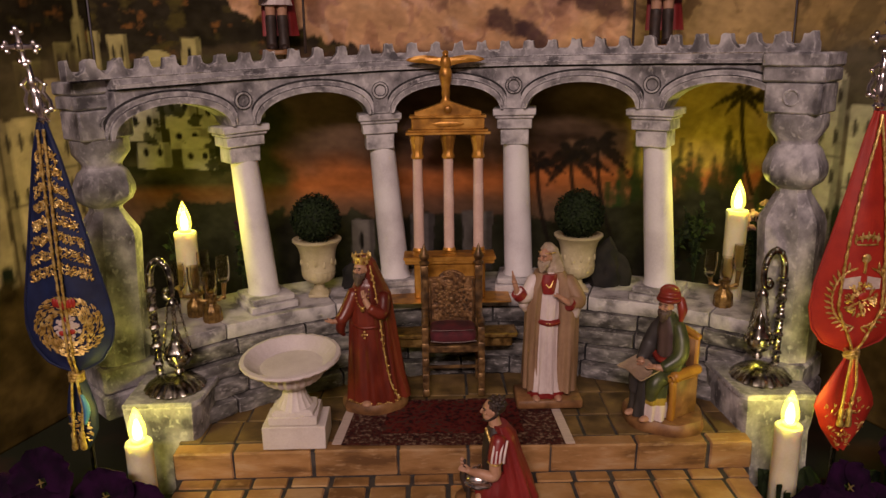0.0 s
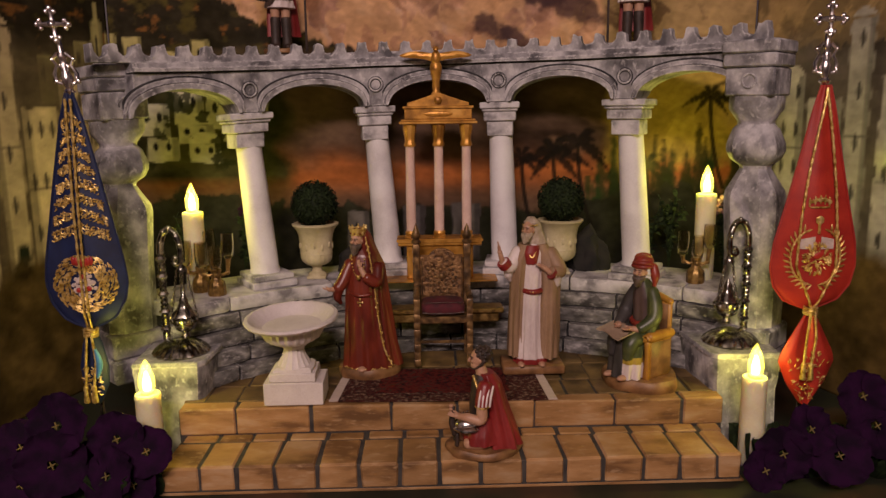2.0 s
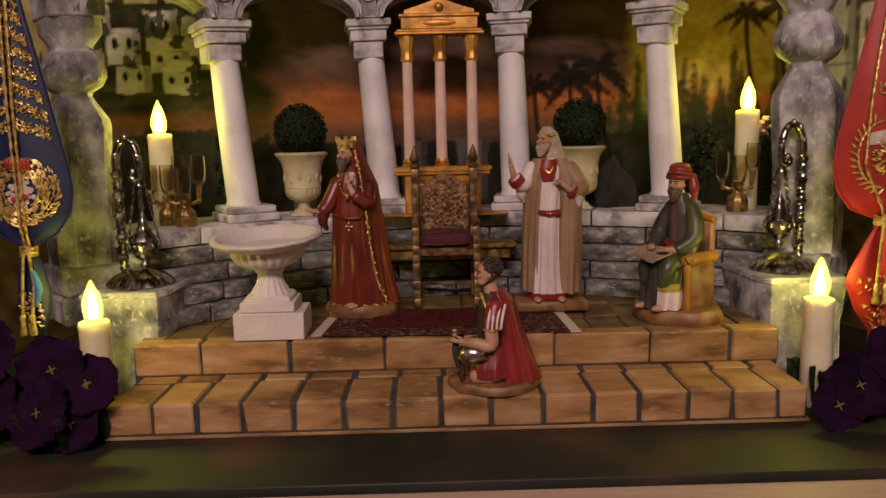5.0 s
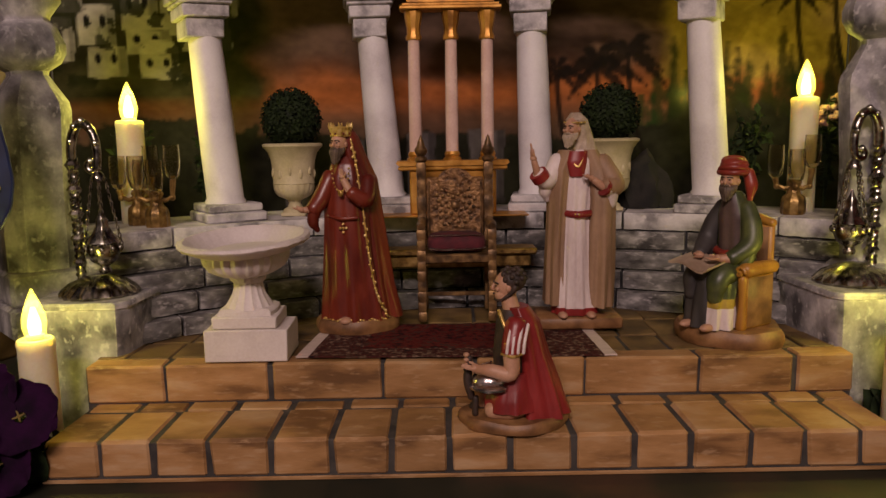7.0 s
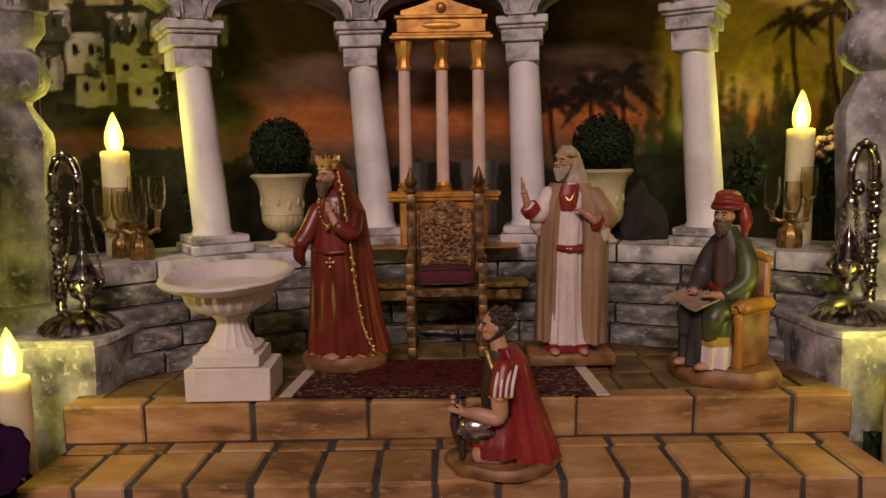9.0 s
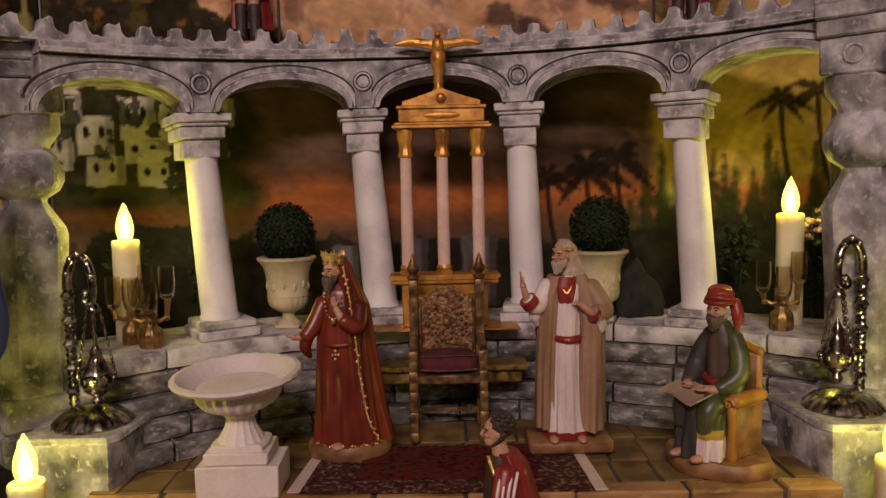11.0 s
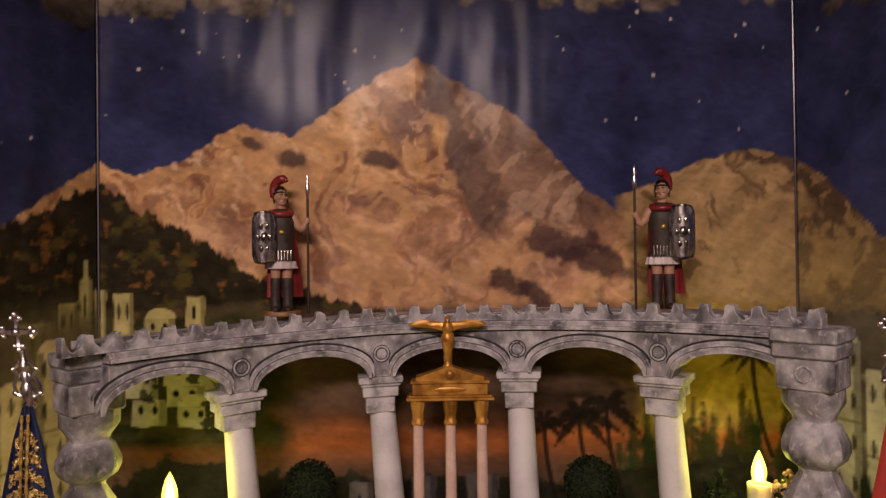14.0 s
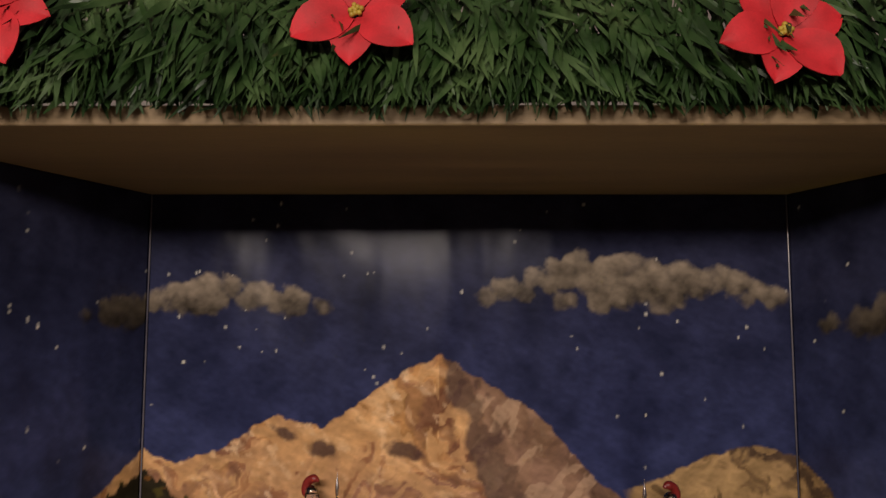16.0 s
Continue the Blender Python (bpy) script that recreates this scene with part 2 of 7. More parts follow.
PINK_FLOWER = surface("dusty_pink_petal", [(0.26, 0.12, 0.14), (0.42, 0.30, 0.30)], 100, 700, 0.7, 0, 0.2)


def glow(name, colour, strength):
    m = bpy.data.materials.new(name)
    m.use_nodes = True
    b = m.node_tree.nodes["Principled BSDF"]
    b.inputs["Base Color"].default_value = (0.8, 0.75, 0.4, 1)
    b.inputs["Emission Color"].default_value = (*colour, 1)
    b.inputs["Emission Strength"].default_value = strength
    b.inputs["Roughness"].default_value = 0.2
    return m


def clear(name, colour, rough=0.05):
    m = bpy.data.materials.new(name)
    m.use_nodes = True
    b = m.node_tree.nodes["Principled BSDF"]
    b.inputs["Base Color"].default_value = (*colour, 1)
    b.inputs["Transmission Weight"].default_value = 1.0
    b.inputs["Roughness"].default_value = rough
    b.inputs["IOR"].default_value = 1.3
    return m


FLAME_CORE = glow("lit_led", (1.0, 0.91, 0.36), 8)
FLAME_BULB = glow("glowing_flame_bulb", (1.0, 0.80, 0.08), 0.42)
FLAME_BULB.node_tree.nodes["Principled BSDF"].inputs["Alpha"].default_value = 0.32
GLASS = clear("smoky_glass", (0.80, 0.74, 0.62), 0.12)

# ---- mesh builders ----


def box(bm, x0, x1, y0, y1, z0, z1, bevel=0.0, mi=0, m=None):
    r = bmesh.ops.create_cube(bm, size=1.0, matrix=Matrix.Translation(((x0 + x1) / 2, (y0 + y1) / 2, (z0 + z1) / 2)) @ Matrix.Diagonal((x1 - x0, y1 - y0, z1 - z0, 1)))
    vs = r["verts"]
    fs = {f for v in vs for f in v.link_faces}
    if bevel:
        es = list({e for v in vs for e in v.link_edges})
        rb = bmesh.ops.bevel(bm, geom=es, offset=bevel, segments=1, affect="EDGES", profile=0.5)
        fs = set(rb["faces"]) | {f for f in fs if f.is_valid}
        vs = list({v for f in fs for v in f.verts})
    for f in fs:
        f.material_index = mi
    if m is not None:
        bmesh.ops.transform(bm, matrix=m, verts=vs)
    return vs


def rings(bm, loops, mi=0, cap=True, mat_fn=None):
    """Skin closed loops of points, each of the same count."""
    rows_ = [[bm.verts.new(p) for p in loop] for loop in loops]
    n = len(rows_[0])
    for j in range(len(rows_) - 1):
        for i in range(n):
            f = bm.faces.new((rows_[j][i], rows_[j][(i + 1) % n], rows_[j + 1][(i + 1) % n], rows_[j + 1][i]))
            f.material_index = mat_fn(i / n, j / (len(rows_) - 1)) if mat_fn else mi
    if cap:
        for row, flip in ((rows_[0], True), (rows_[-1], False)):
            f = bm.faces.new(row[::-1] if flip else row)
            f.material_index = mi
    return [v for row in rows_ for v in row]


def lathe(bm, profile, n=24, at=(0, 0, 0), mi=0, flute=0, depth=0.0, square=0.0, turn=0.0, squash=1.0, mat_fn=None):
    """Turned form: profile of (radius, z). flute: count of lobes; square: 0 round to 1 square."""
    loops = []
    for r, z in profile:
        loop = []
        for i in range(n):
            a = 2 * math.pi * i / n
            k = 1 + depth * math.cos(flute * a) if flute else 1
            if square:
                c = max(abs(math.cos(a)), abs(math.sin(a)))
                k *= (1 - square) + square / c
            x, y = r * k * math.cos(a + turn), r * k * math.sin(a + turn) * squash
            loop.append((at[0] + x, at[1] + y, at[2] + z))
        loops.append(loop)
    return rings(bm, loops, mi, True, mat_fn)


def tube(bm, pts, rad, n=8, mi=0):
    """A round bar along points; rad: one radius or one for each point."""
    pts = [Vector(p) for p in pts]
    rads = rad if isinstance(rad, (list, tuple)) else [rad] * len(pts)
    loops = []
    side = None
    for k, p in enumerate(pts):
        d = (pts[min(k + 1, len(pts) - 1)] - pts[max(k - 1, 0)]).normalized()
        if side is None:
            side = d.orthogonal().normalized()
        side = (side - d * side.dot(d)).normalized()
        up = d.cross(side)
        loops.append([p + (side * math.cos(2 * math.pi * i / n) + up * math.sin(2 * math.pi * i / n)) * rads[k] for i in range(n)])
    return rings(bm, loops, mi)


def ball(bm, c, r, mi=0, n=14, m=None):
    rx, ry, rz = r if isinstance(r, (tuple, list)) else (r, r, r)
    vs = bmesh.ops.create_uvsphere(bm, u_segments=n, v_segments=max(6, n * 2 // 3), radius=1.0)["verts"]
    t = Matrix.Translation(c) @ (m or Matrix.Identity(4)) @ Matrix.Diagonal((rx, ry, rz, 1))
    bmesh.ops.transform(bm, matrix=t, verts=vs)
    for f in {f for v in vs for f in v.link_faces}:
        f.material_index = mi
    return vs


def loft(bm, sections, n=40, mi=0, folds=9, fold=0.0, mat_fn=None, seed=0.0):
    """A draped body: sections of (z, cx, cy, rx, ry); folds deepen downward."""
    loops = []
    z0, z1 = sections[0][0], sections[-1][0]
    dense = []
    for a, b in zip(sections, sections[1:]):
        for k in range(4):
            s = k / 4
            s2 = s * s * (3 - 2 * s) * 0.5 + s * 0.5
            dense.append([p + (q - p) * s2 for p, q in zip(a, b)])
    dense.append(list(sections[-1]))
    for z, cx, cy, rx, ry in dense:
        w = (z1 - z) / (z1 - z0) if z1 != z0 else 0
        loop = []
        for i in range(n):
            a = 2 * math.pi * i / n
            k = 1 + fold * (0.25 + w) * (math.sin(folds * a + seed + 2.2 * w) + 0.6 * math.sin((folds * 2 - 3) * a + 2 * seed - 1.5 * w))
            loop.append((cx + rx * k * math.cos(a), cy + ry * k * math.sin(a), z))
        loops.append(loop)
    return rings(bm, loops, mi, True, mat_fn)


def sheet(bm, grid, thick, mi=0, axis=(0, 1, 0)):
    """A thin solid from a grid of points, with thickness along axis."""
    ax = Vector(axis) * thick
    h, w = len(grid), len(grid[0])
    f_ = [[bm.verts.new(Vector(p)) for p in row] for row in grid]
    b_ = [[bm.verts.new(Vector(p) + ax) for p in row] for row in grid]
    for j in range(h - 1):
        for i in range(w - 1):
            bm.faces.new((f_[j][i], f_[j][i + 1], f_[j + 1][i + 1], f_[j + 1][i])).material_index = mi
            bm.faces.new((b_[j][i], b_[j + 1][i], b_[j + 1][i + 1], b_[j][i + 1])).material_index = mi
    edge = [(0, i) for i in range(w)] + [(j, w - 1) for j in range(1, h)] + [(h - 1, i) for i in range(w - 2, -1, -1)] + [(j, 0) for j in range(h - 2, 0, -1)]
    for k in range(len(edge)):
        (a, b), (c, d) = edge[k], edge[(k + 1) % len(edge)]
        bm.faces.new((f_[a][b], b_[a][b], b_[c][d], f_[c][d])).material_index = mi


def mesh_of(name, bm, mats, sharp=38):
    bmesh.ops.recalc_face_normals(bm, faces=bm.faces[:])
    me = bpy.data.meshes.new(name)
    bm.to_mesh(me)
    bm.free()
    for mt in mats if isinstance(mats, (list, tuple)) else [mats]:
        me.materials.append(mt)
    me.polygons.foreach_set("use_smooth", [True] * len(me.polygons))
    me.set_sharp_from_angle(angle=radians(sharp))
    return me


def part(name, bm, mats, parent=None, label="", sharp=38):
    ob = new(name, mesh_of(name, bm, mats, sharp))
    if parent is not None:
        ob.parent = parent
    return tagged(ob, label) if label else ob


def thing(name, at, label, category, group="", kind="", turn=0.0, scale=1.0):
    ob = new(name)
    ob.empty_display_size = 0.02
    ob.matrix_world = pose(*at, 0, 0, turn) @ Matrix.Scale(scale, 4)
    return tagged(ob, label, category, group, kind)


def B():
    return bmesh.new()

# ---- the painted backdrop ----
PRNG = np.random.default_rng(4)
LATTICE = PRNG.random((257, 257))


def value_noise(x, y):
    xi, yi = np.floor(x).astype(int), np.floor(y).astype(int)
    fx, fy = x - xi, y - yi
    fx, fy = fx * fx * (3 - 2 * fx), fy * fy * (3 - 2 * fy)
    g = lambda i, j: LATTICE[i % 257, j % 257]
    return (g(xi, yi) * (1 - fx) + g(xi + 1, yi) * fx) * (1 - fy) + (g(xi, yi + 1) * (1 - fx) + g(xi + 1, yi + 1) * fx) * fy


def fbm(x, y, octaves=4):
    return sum(value_noise(x * 2 ** k + 17 * k, y * 2 ** k + 5 * k) / 2 ** (k + 1) for k in range(octaves)) / (1 - 0.5 ** octaves)


def ridge(u, points):
    return np.interp(u, [p[0] for p in points], [p[1] for p in points])


def over(base, colour, mask):
    return base + (np.asarray(colour) - base) * np.clip(mask, 0, 1)[..., None]


def soft(d, w=0.002):
    return np.clip(d / w + 0.5, 0, 1)


def house(c, u, z, x0, x1, z0, z1, wall, windows=2, dome=False):
    wob = (value_noise(u * 90, z * 90) - 0.5) * 0.004
    m = soft(np.minimum(np.minimum(u - x0, x1 - u), np.minimum(z - z0, z1 - z)) + wob)
    shade = 0.75 + 0.5 * value_noise(u * 60, z * 40)
    c = over(c, np.asarray(wall) * shade[..., None], m)
    c = over(c, np.asarray(wall) * 0.5, m * soft(u - (x1 - 0.22 * (x1 - x0)), 0.003))
    if dome:
        r = (x1 - x0) / 2
        c = over(c, np.asarray(wall) * 1.1, soft(r - np.hypot(u - (x0 + x1) / 2, (z - z1) * 1.5) + wob) * (z > z1))
    for k in range(windows):
        wx = x0 + (x1 - x0) * (k + 0.6) / (windows + 0.4)
        wz = z0 + (z1 - z0) * 0.62
        d = 1 - np.hypot((u - wx) / (0.10 * (x1 - x0) / max(1, windows * 0.6)), (z - wz) / (0.17 * (z1 - z0)))
        c = over(c, (0.015, 0.014, 0.012), soft(d, 0.4))
    return c


def palm(c, u, z, x, top, base, size, ink, seed=0):
    trunk = x + 0.03 * ((top - z) / max(0.01, top - base)) ** 2 * size / 0.05
    c = over(c, ink, soft(0.0030 - np.abs(u - trunk)) * (z < top) * (z > base) * 0.9)
    near = (np.abs(u - x) < size * 1.3) & (np.abs(z - top) < size * 1.3)
    if not near.any():
        return c
    uu, zz = u[near], z[near]
    best = np.full(uu.shape, -1.0)
    for k in range(8):
        a = radians(-35 + 250 * k / 7 + 9 * math.sin(k * 3.1 + seed))
        reach = size * (0.75 + 0.25 * math.sin(k * 2.3 + seed))
        for q in range(16):
            s = q / 15
            px, pz = x + reach * s * math.cos(a), top + reach * (s * math.sin(a) * 0.8 - 0.42 * s * s)
            best = np.maximum(best, size * (0.022 + 0.060 * math.sin(math.pi * s ** 0.8)) * (1 + 0.35 * math.sin(q * 2.6)) - np.hypot(uu - px, (zz - pz) * 0.85))
    m = np.zeros_like(u)
    m[near] = soft(best, 0.0035)
    return over(c, ink, m * 0.92)


def painting(u, z):
    """Colour of the painted sheet at u along the wall and height z."""
    n1, n2 = fbm(u * 22, z * 22), fbm(u * 70 + 9, z * 70)
    warp = (fbm(u * 14 + 3, z * 14) - 0.5) * 0.10
    strokes = fbm((u + 0.8 * z) * 20 + warp * 60, (z - 0.8 * u + warp) * 46)
    strokes2 = fbm((u - 0.9 * z) * 18 + warp * 50, (z + 0.9 * u + warp) * 48 + 40)
    t = np.clip((z - 0.55) / 0.40, 0, 1)[..., None]
    c = np.asarray((0.036, 0.043, 0.118)) * (1 - t) + np.asarray((0.020, 0.021, 0.042)) * t
    c = c * (0.45 + 1.0 * n1)[..., None]
    # stars
    for k in range(105):
        x, y, r = PRNG.uniform(-0.8, 0.8), PRNG.uniform(0.60, 0.985), PRNG.uniform(0.0007, 0.0019)
        c = over(c, (0.55, 0.52, 0.45), soft(r - np.hypot(u - x, (z - y) * 0.7), 0.0012) * PRNG.uniform(0.5, 1))
    # clouds
    for x0, x1, zc, h, count, dim in ((0.02, 0.44, 0.850, 0.075, 64, 1.0), (-0.447, -0.20, 0.842, 0.038, 34, 0.95), (-0.56, -0.43, 0.825, 0.022, 14, 0.35), (0.50, 0.68, 0.815, 0.03, 18, 0.5)):
        mask = np.zeros_like(u)
        for k in range(count):
            s = PRNG.random()
            bell = math.sin(math.pi * min(1, max(0.03, s))) ** 0.7
            x, r = x0 + (x1 - x0) * s, (0.010 + 0.014 * PRNG.random()) * (0.5 + 0.6 * bell)
            y = zc + h * bell * PRNG.random() * 0.8 - 0.008
            d = r - np.hypot(u - x, (z - y) * 1.15) + (n2 - 0.5) * 0.018
            tone = 0.42 + 0.38 * np.clip((z - zc + 0.01) / (h + 0.01), 0, 1) + 0.16 * np.clip((z - y - 0.4 * (u - x)) / r, -0.8, 1) + (n2 - 0.5) * 0.7 + (n1 - 0.5) * 0.5
            c = over(c, np.asarray((0.29, 0.235, 0.175))[None, None, :] * tone[..., None] * dim, soft(d, 0.008) * 0.85)
    # mountains
    big = ridge(u, ((-0.9, 0.50), (-0.6, 0.54), (-0.445, 0.640), (-0.40, 0.618), (-0.34, 0.64), (-0.268, 0.684), (-0.20, 0.668), (-0.113, 0.730), (-0.041, 0.768), (0.02, 0.735), (0.101, 0.682), (0.181, 0.594), (0.22, 0.57), (0.3, 0.50)))
    big = big + (n2 - 0.5) * 0.014
    right = ridge(u, ((0.10, 0.50), (0.18, 0.575), (0.26, 0.600), (0.32, 0.63), (0.389, 0.647), (0.448, 0.632), (0.50, 0.60), (0.57, 0.53), (0.8, 0.47))) + (n2 - 0.5) * 0.010
    rock = np.asarray((0.48, 0.25, 0.095)) * (0.25 + 1.5 * strokes)[..., None]
    rock = over(rock, (0.64, 0.40, 0.20), (strokes2 - 0.53) * 6)
    rock = over(rock, (0.17, 0.075, 0.04), (n1 - 0.57) * 9)
    rock = over(rock, (0.70, 0.48, 0.28), (fbm(u * 60 + z * 30, z * 50) - 0.64) * 9)
    rock = over(rock, np.asarray((0.44, 0.25, 0.17)) * (0.4 + 1.2 * strokes2)[..., None], soft(0.60 - z, 0.12) * 0.6)
    rock = over(rock, (0.30, 0.14, 0.07), (strokes - 0.60) * 7 * (z > 0.5))
    # flat brush patches, running down both flanks
    lean = np.where(u < -0.04, u + 0.35 * z, u - 0.45 * z)
    facet = fbm(lean * 26 + warp * 70, z * 20 + warp * 60, 3)
    rock = over(rock, np.asarray((0.62, 0.37, 0.17)) * (0.7 + 0.6 * n2)[..., None], soft(facet - 0.56, 0.05) * 0.55)
    rock = over(rock, np.asarray((0.27, 0.14, 0.075)) * (0.6 + 0.8 * n2)[..., None], soft(0.41 - facet, 0.05) * 0.5)
    # the side of the peak turned from the light
    fall = -0.040 + (0.768 - z) * 0.40
    shade = soft(u - fall + (n1 - 0.5) * 0.05, 0.008) * soft(z - 0.56 + (n1 - 0.5) * 0.10 + 0.10 * (u - fall), 0.05)
    side = np.asarray((0.19, 0.115, 0.080)) * (0.35 + 1.3 * strokes2)[..., None]
    side = over(side, (0.44, 0.30, 0.20), soft(fbm((u - 0.7 * z) * 44, (z + 0.5 * u) * 24, 3) - 0.60, 0.05) * 0.7)
    side = over(side, (0.060, 0.038, 0.036), soft(0.035 - (u - fall) + (n2 - 0.5) * 0.05, 0.012) * 0.75)
    rock = over(rock, side, shade * 0.88)
    for x, y, w, h in ((0.145, 0.53, 0.05, 0.020), (0.19, 0.505, 0.04, 0.02), (0.08, 0.475, 0.02, 0.018), (0.11, 0.463, 0.018, 0.02), (-0.20, 0.64, 0.018, 0.014), (-0.09, 0.64, 0.02, 0.012), (-0.25, 0.66, 0.013, 0.010)):
        rock = over(rock, (0.06, 0.034, 0.034), soft(1 - np.hypot((u - x + (z - y) * 0.8) / w, (z - y) / h) + (n2 - 0.5) * 1.6, 0.5) * 0.85)
    c = over(c, rock, soft(big - z, 0.003))
    far = np.asarray((0.34, 0.22, 0.105)) * (0.5 + strokes)[..., None]
    far = over(far, (0.045, 0.028, 0.025), soft(u - 0.41 + (z - 0.60) * 0.7 + (n1 - 0.5) * 0.2, 0.02) * soft(strokes - 0.42, 0.1) * 0.85)
    far = over(far, (0.40, 0.29, 0.13), soft(0.53 - z, 0.06) * 0.35)
    far = over(far, (0.16, 0.10, 0.05), (strokes2 - 0.58) * 8)
    c = over(c, far, soft(right - z, 0.003) * soft(u - 0.215 - (0.585 - z) * 0.12 + (n1 - 0.5) * 0.03, 0.01))
    # dark wooded hill
    hill = ridge(u, ((-0.9, 0.50), (-0.56, 0.56), (-0.47, 0.600), (-0.44, 0.612), (-0.40, 0.580), (-0.333, 0.548), (-0.261, 0.497), (-0.167, 0.466), (-0.11, 0.450), (0.0, 0.43), (0.2, 0.43), (0.3, 0.44), (0.9, 0.44)))
    hill = hill + (fbm(u * 120, z * 20) - 0.5) * 0.026
    wood = np.asarray((0.022, 0.018, 0.011)) * (0.5 + 1.2 * n2)[..., None]
    wood = over(wood, (0.16, 0.072, 0.022), (fbm(u * 55, z * 75 + 30) - 0.66) * 9 * (u < 0))
    wood = over(wood, (0.075, 0.060, 0.018), (fbm(u * 45 + 60, z * 60) - 0.60) * 6)
    c = over(c, wood, soft(hill - z, 0.004))
    # dusk behind the arches
    dusk = np.asarray((0.085, 0.052, 0.036)) * (0.1 + 1.8 * fbm(u * 14 + z * 9, z * 36))[..., None]
    dusk = over(dusk, (0.16, 0.095, 0.06), (fbm(u * 16 + 30, z * 34 + u * 12) - 0.58) * 6 * (u > -0.1) * 0.8)
    dusk = over(dusk, np.asarray((0.36, 0.115, 0.035)) * (0.4 + 1.1 * fbm(u * 8, z * 60))[..., None], np.exp(-((z - 0.278 + (n1 - 0.5) * 0.02) / 0.024) ** 2) * 0.95)
    dusk = over(dusk, (0.15, 0.085, 0.05), soft(0.262 - z, 0.02) * 0.6 * n1)
    inner = soft(0.445 + (n1 - 0.5) * 0.03 - z, 0.02)
    c = over(c, dusk, inner * (np.abs(u) < 0.47))
    # yellow evening on one side, green slope on the other
    c = over(c, np.asarray((0.38, 0.26, 0.060)) * (0.5 + 0.9 * strokes)[..., None], soft(u - 0.245 + (n1 - 0.5) * 0.05, 0.03) * soft(0.452 - u, 0.01) * soft(z - 0.285 + (n2 - 0.5) * 0.06, 0.03) * inner)
    c = over(c, np.asarray((0.040, 0.037, 0.016)) * (0.1 + 1.9 * fbm(u * 34, z * 50))[..., None], soft(-0.215 - u + (n1 - 0.5) * 0.05, 0.02) * inner * soft(z - 0.26, 0.04))
    for k in range(46):
        x, y, w = PRNG.uniform(0.20, 0.47), PRNG.uniform(0.21, 0.32), PRNG.uniform(0.006, 0.016)
        top = y + PRNG.uniform(0.0, 0.05)
        d = w * np.clip((top - z) / 0.07, 0, 1) ** 0.8 - np.abs(u - x) + (n2 - 0.5) * 0.014
        c = over(c, (0.016 + 0.02 * PRNG.random(), 0.022 + 0.02 * PRNG.random(), 0.012), soft(d, 0.006) * (z < top) * 0.85)
    # low ground, shrubs and dim walls
    low = ridge(u, ((-0.9, 0.10), (-0.47, 0.20), (-0.36, 0.262), (-0.2, 0.235), (0.0, 0.232), (0.1, 0.222), (0.2, 0.24), (0.36, 0.26), (0.47, 0.20), (0.9, 0.10))) + (n2 - 0.5) * 0.03
    c = over(c, np.asarray((0.022, 0.022, 0.014)) * (0.4 + 1.3 * n2)[..., None], soft(low - z, 0.006))
    for x0, x1, z0, z1 in ((-0.19, -0.155, 0.15, 0.222), (-0.13, -0.10, 0.15, 0.226), (-0.05, -0.02, 0.15, 0.232), (0.02, 0.06, 0.15, 0.235)):
        c = house(c, u, z, x0, x1, z0, z1, (0.13, 0.115, 0.11), 1)
    # white village on the slope
    for x0, x1, z0, z1, k, dome in ((-0.415, -0.372, 0.335, 0.378, 2, False), (-0.365, -0.325, 0.352, 0.400, 2, False), (-0.320, -0.275, 0.345, 0.392, 2, False), (-0.362, -0.312, 0.325, 0.352, 2, True), (-0.300, -0.245, 0.328, 0.362, 2, True), (-0.27, -0.235, 0.362, 0.395, 1, False), (-0.446, -0.420, 0.318, 0.366, 1, False), (-0.405, -0.362, 0.300, 0.334, 2, False), (-0.348, -0.303, 0.298, 0.326, 2, True), (-0.438, -0.408, 0.372, 0.404, 1, True)):
        c = house(c, u, z, x0, x1, z0, z1, (0.42, 0.39, 0.31), k, dome)
    c = over(c, np.asarray((0.022, 0.024, 0.010)) * (0.5 + n2)[..., None], soft(fbm(u * 52 + 5, z * 64) - 0.575, 0.04) * soft(u + 0.45, 0.01) * soft(-0.225 - u, 0.02) * soft(z - 0.29, 0.01) * soft(0.415 - z, 0.01) * 0.9)
    for x0, x1, z0, z1, k, dome in ((-0.510, -0.480, 0.40, 0.462, 2, False), (-0.476, -0.458, 0.40, 0.490, 1, False), (-0.452, -0.438, 0.41, 0.476, 1, False), (-0.428, -0.402, 0.41, 0.470, 2, False), (-0.388, -0.350, 0.41, 0.438, 2, True), (-0.336, -0.312, 0.41, 0.466, 1, False), (-0.57, -0.52, 0.38, 0.44, 3, False)):
        c = house(c, u, z, x0, x1, z0, z1, (0.36, 0.31, 0.13), k, dome)
    c = over(c, (0.40, 0.34, 0.14), soft(0.0025 - np.abs(u + 0.467) * 0.8) * (z > 0.488) * (z < 0.515))
    # towns of the two wings
    for s in (-1, 1):
        v = u * s
        side = soft(v - 0.449, 0.003)
        dim = np.asarray((0.10, 0.075, 0.045)) if s < 0 else np.asarray((0.085, 0.07, 0.06))
        c = over(c, dim * (0.25 + 1.5 * n1)[..., None], side * soft(0.43 + 0.04 * n1 - z, 0.05) * 0.9)
        tint = np.asarray((0.50, 0.39, 0.23)) if s < 0 else np.asarray((0.36, 0.33, 0.30))
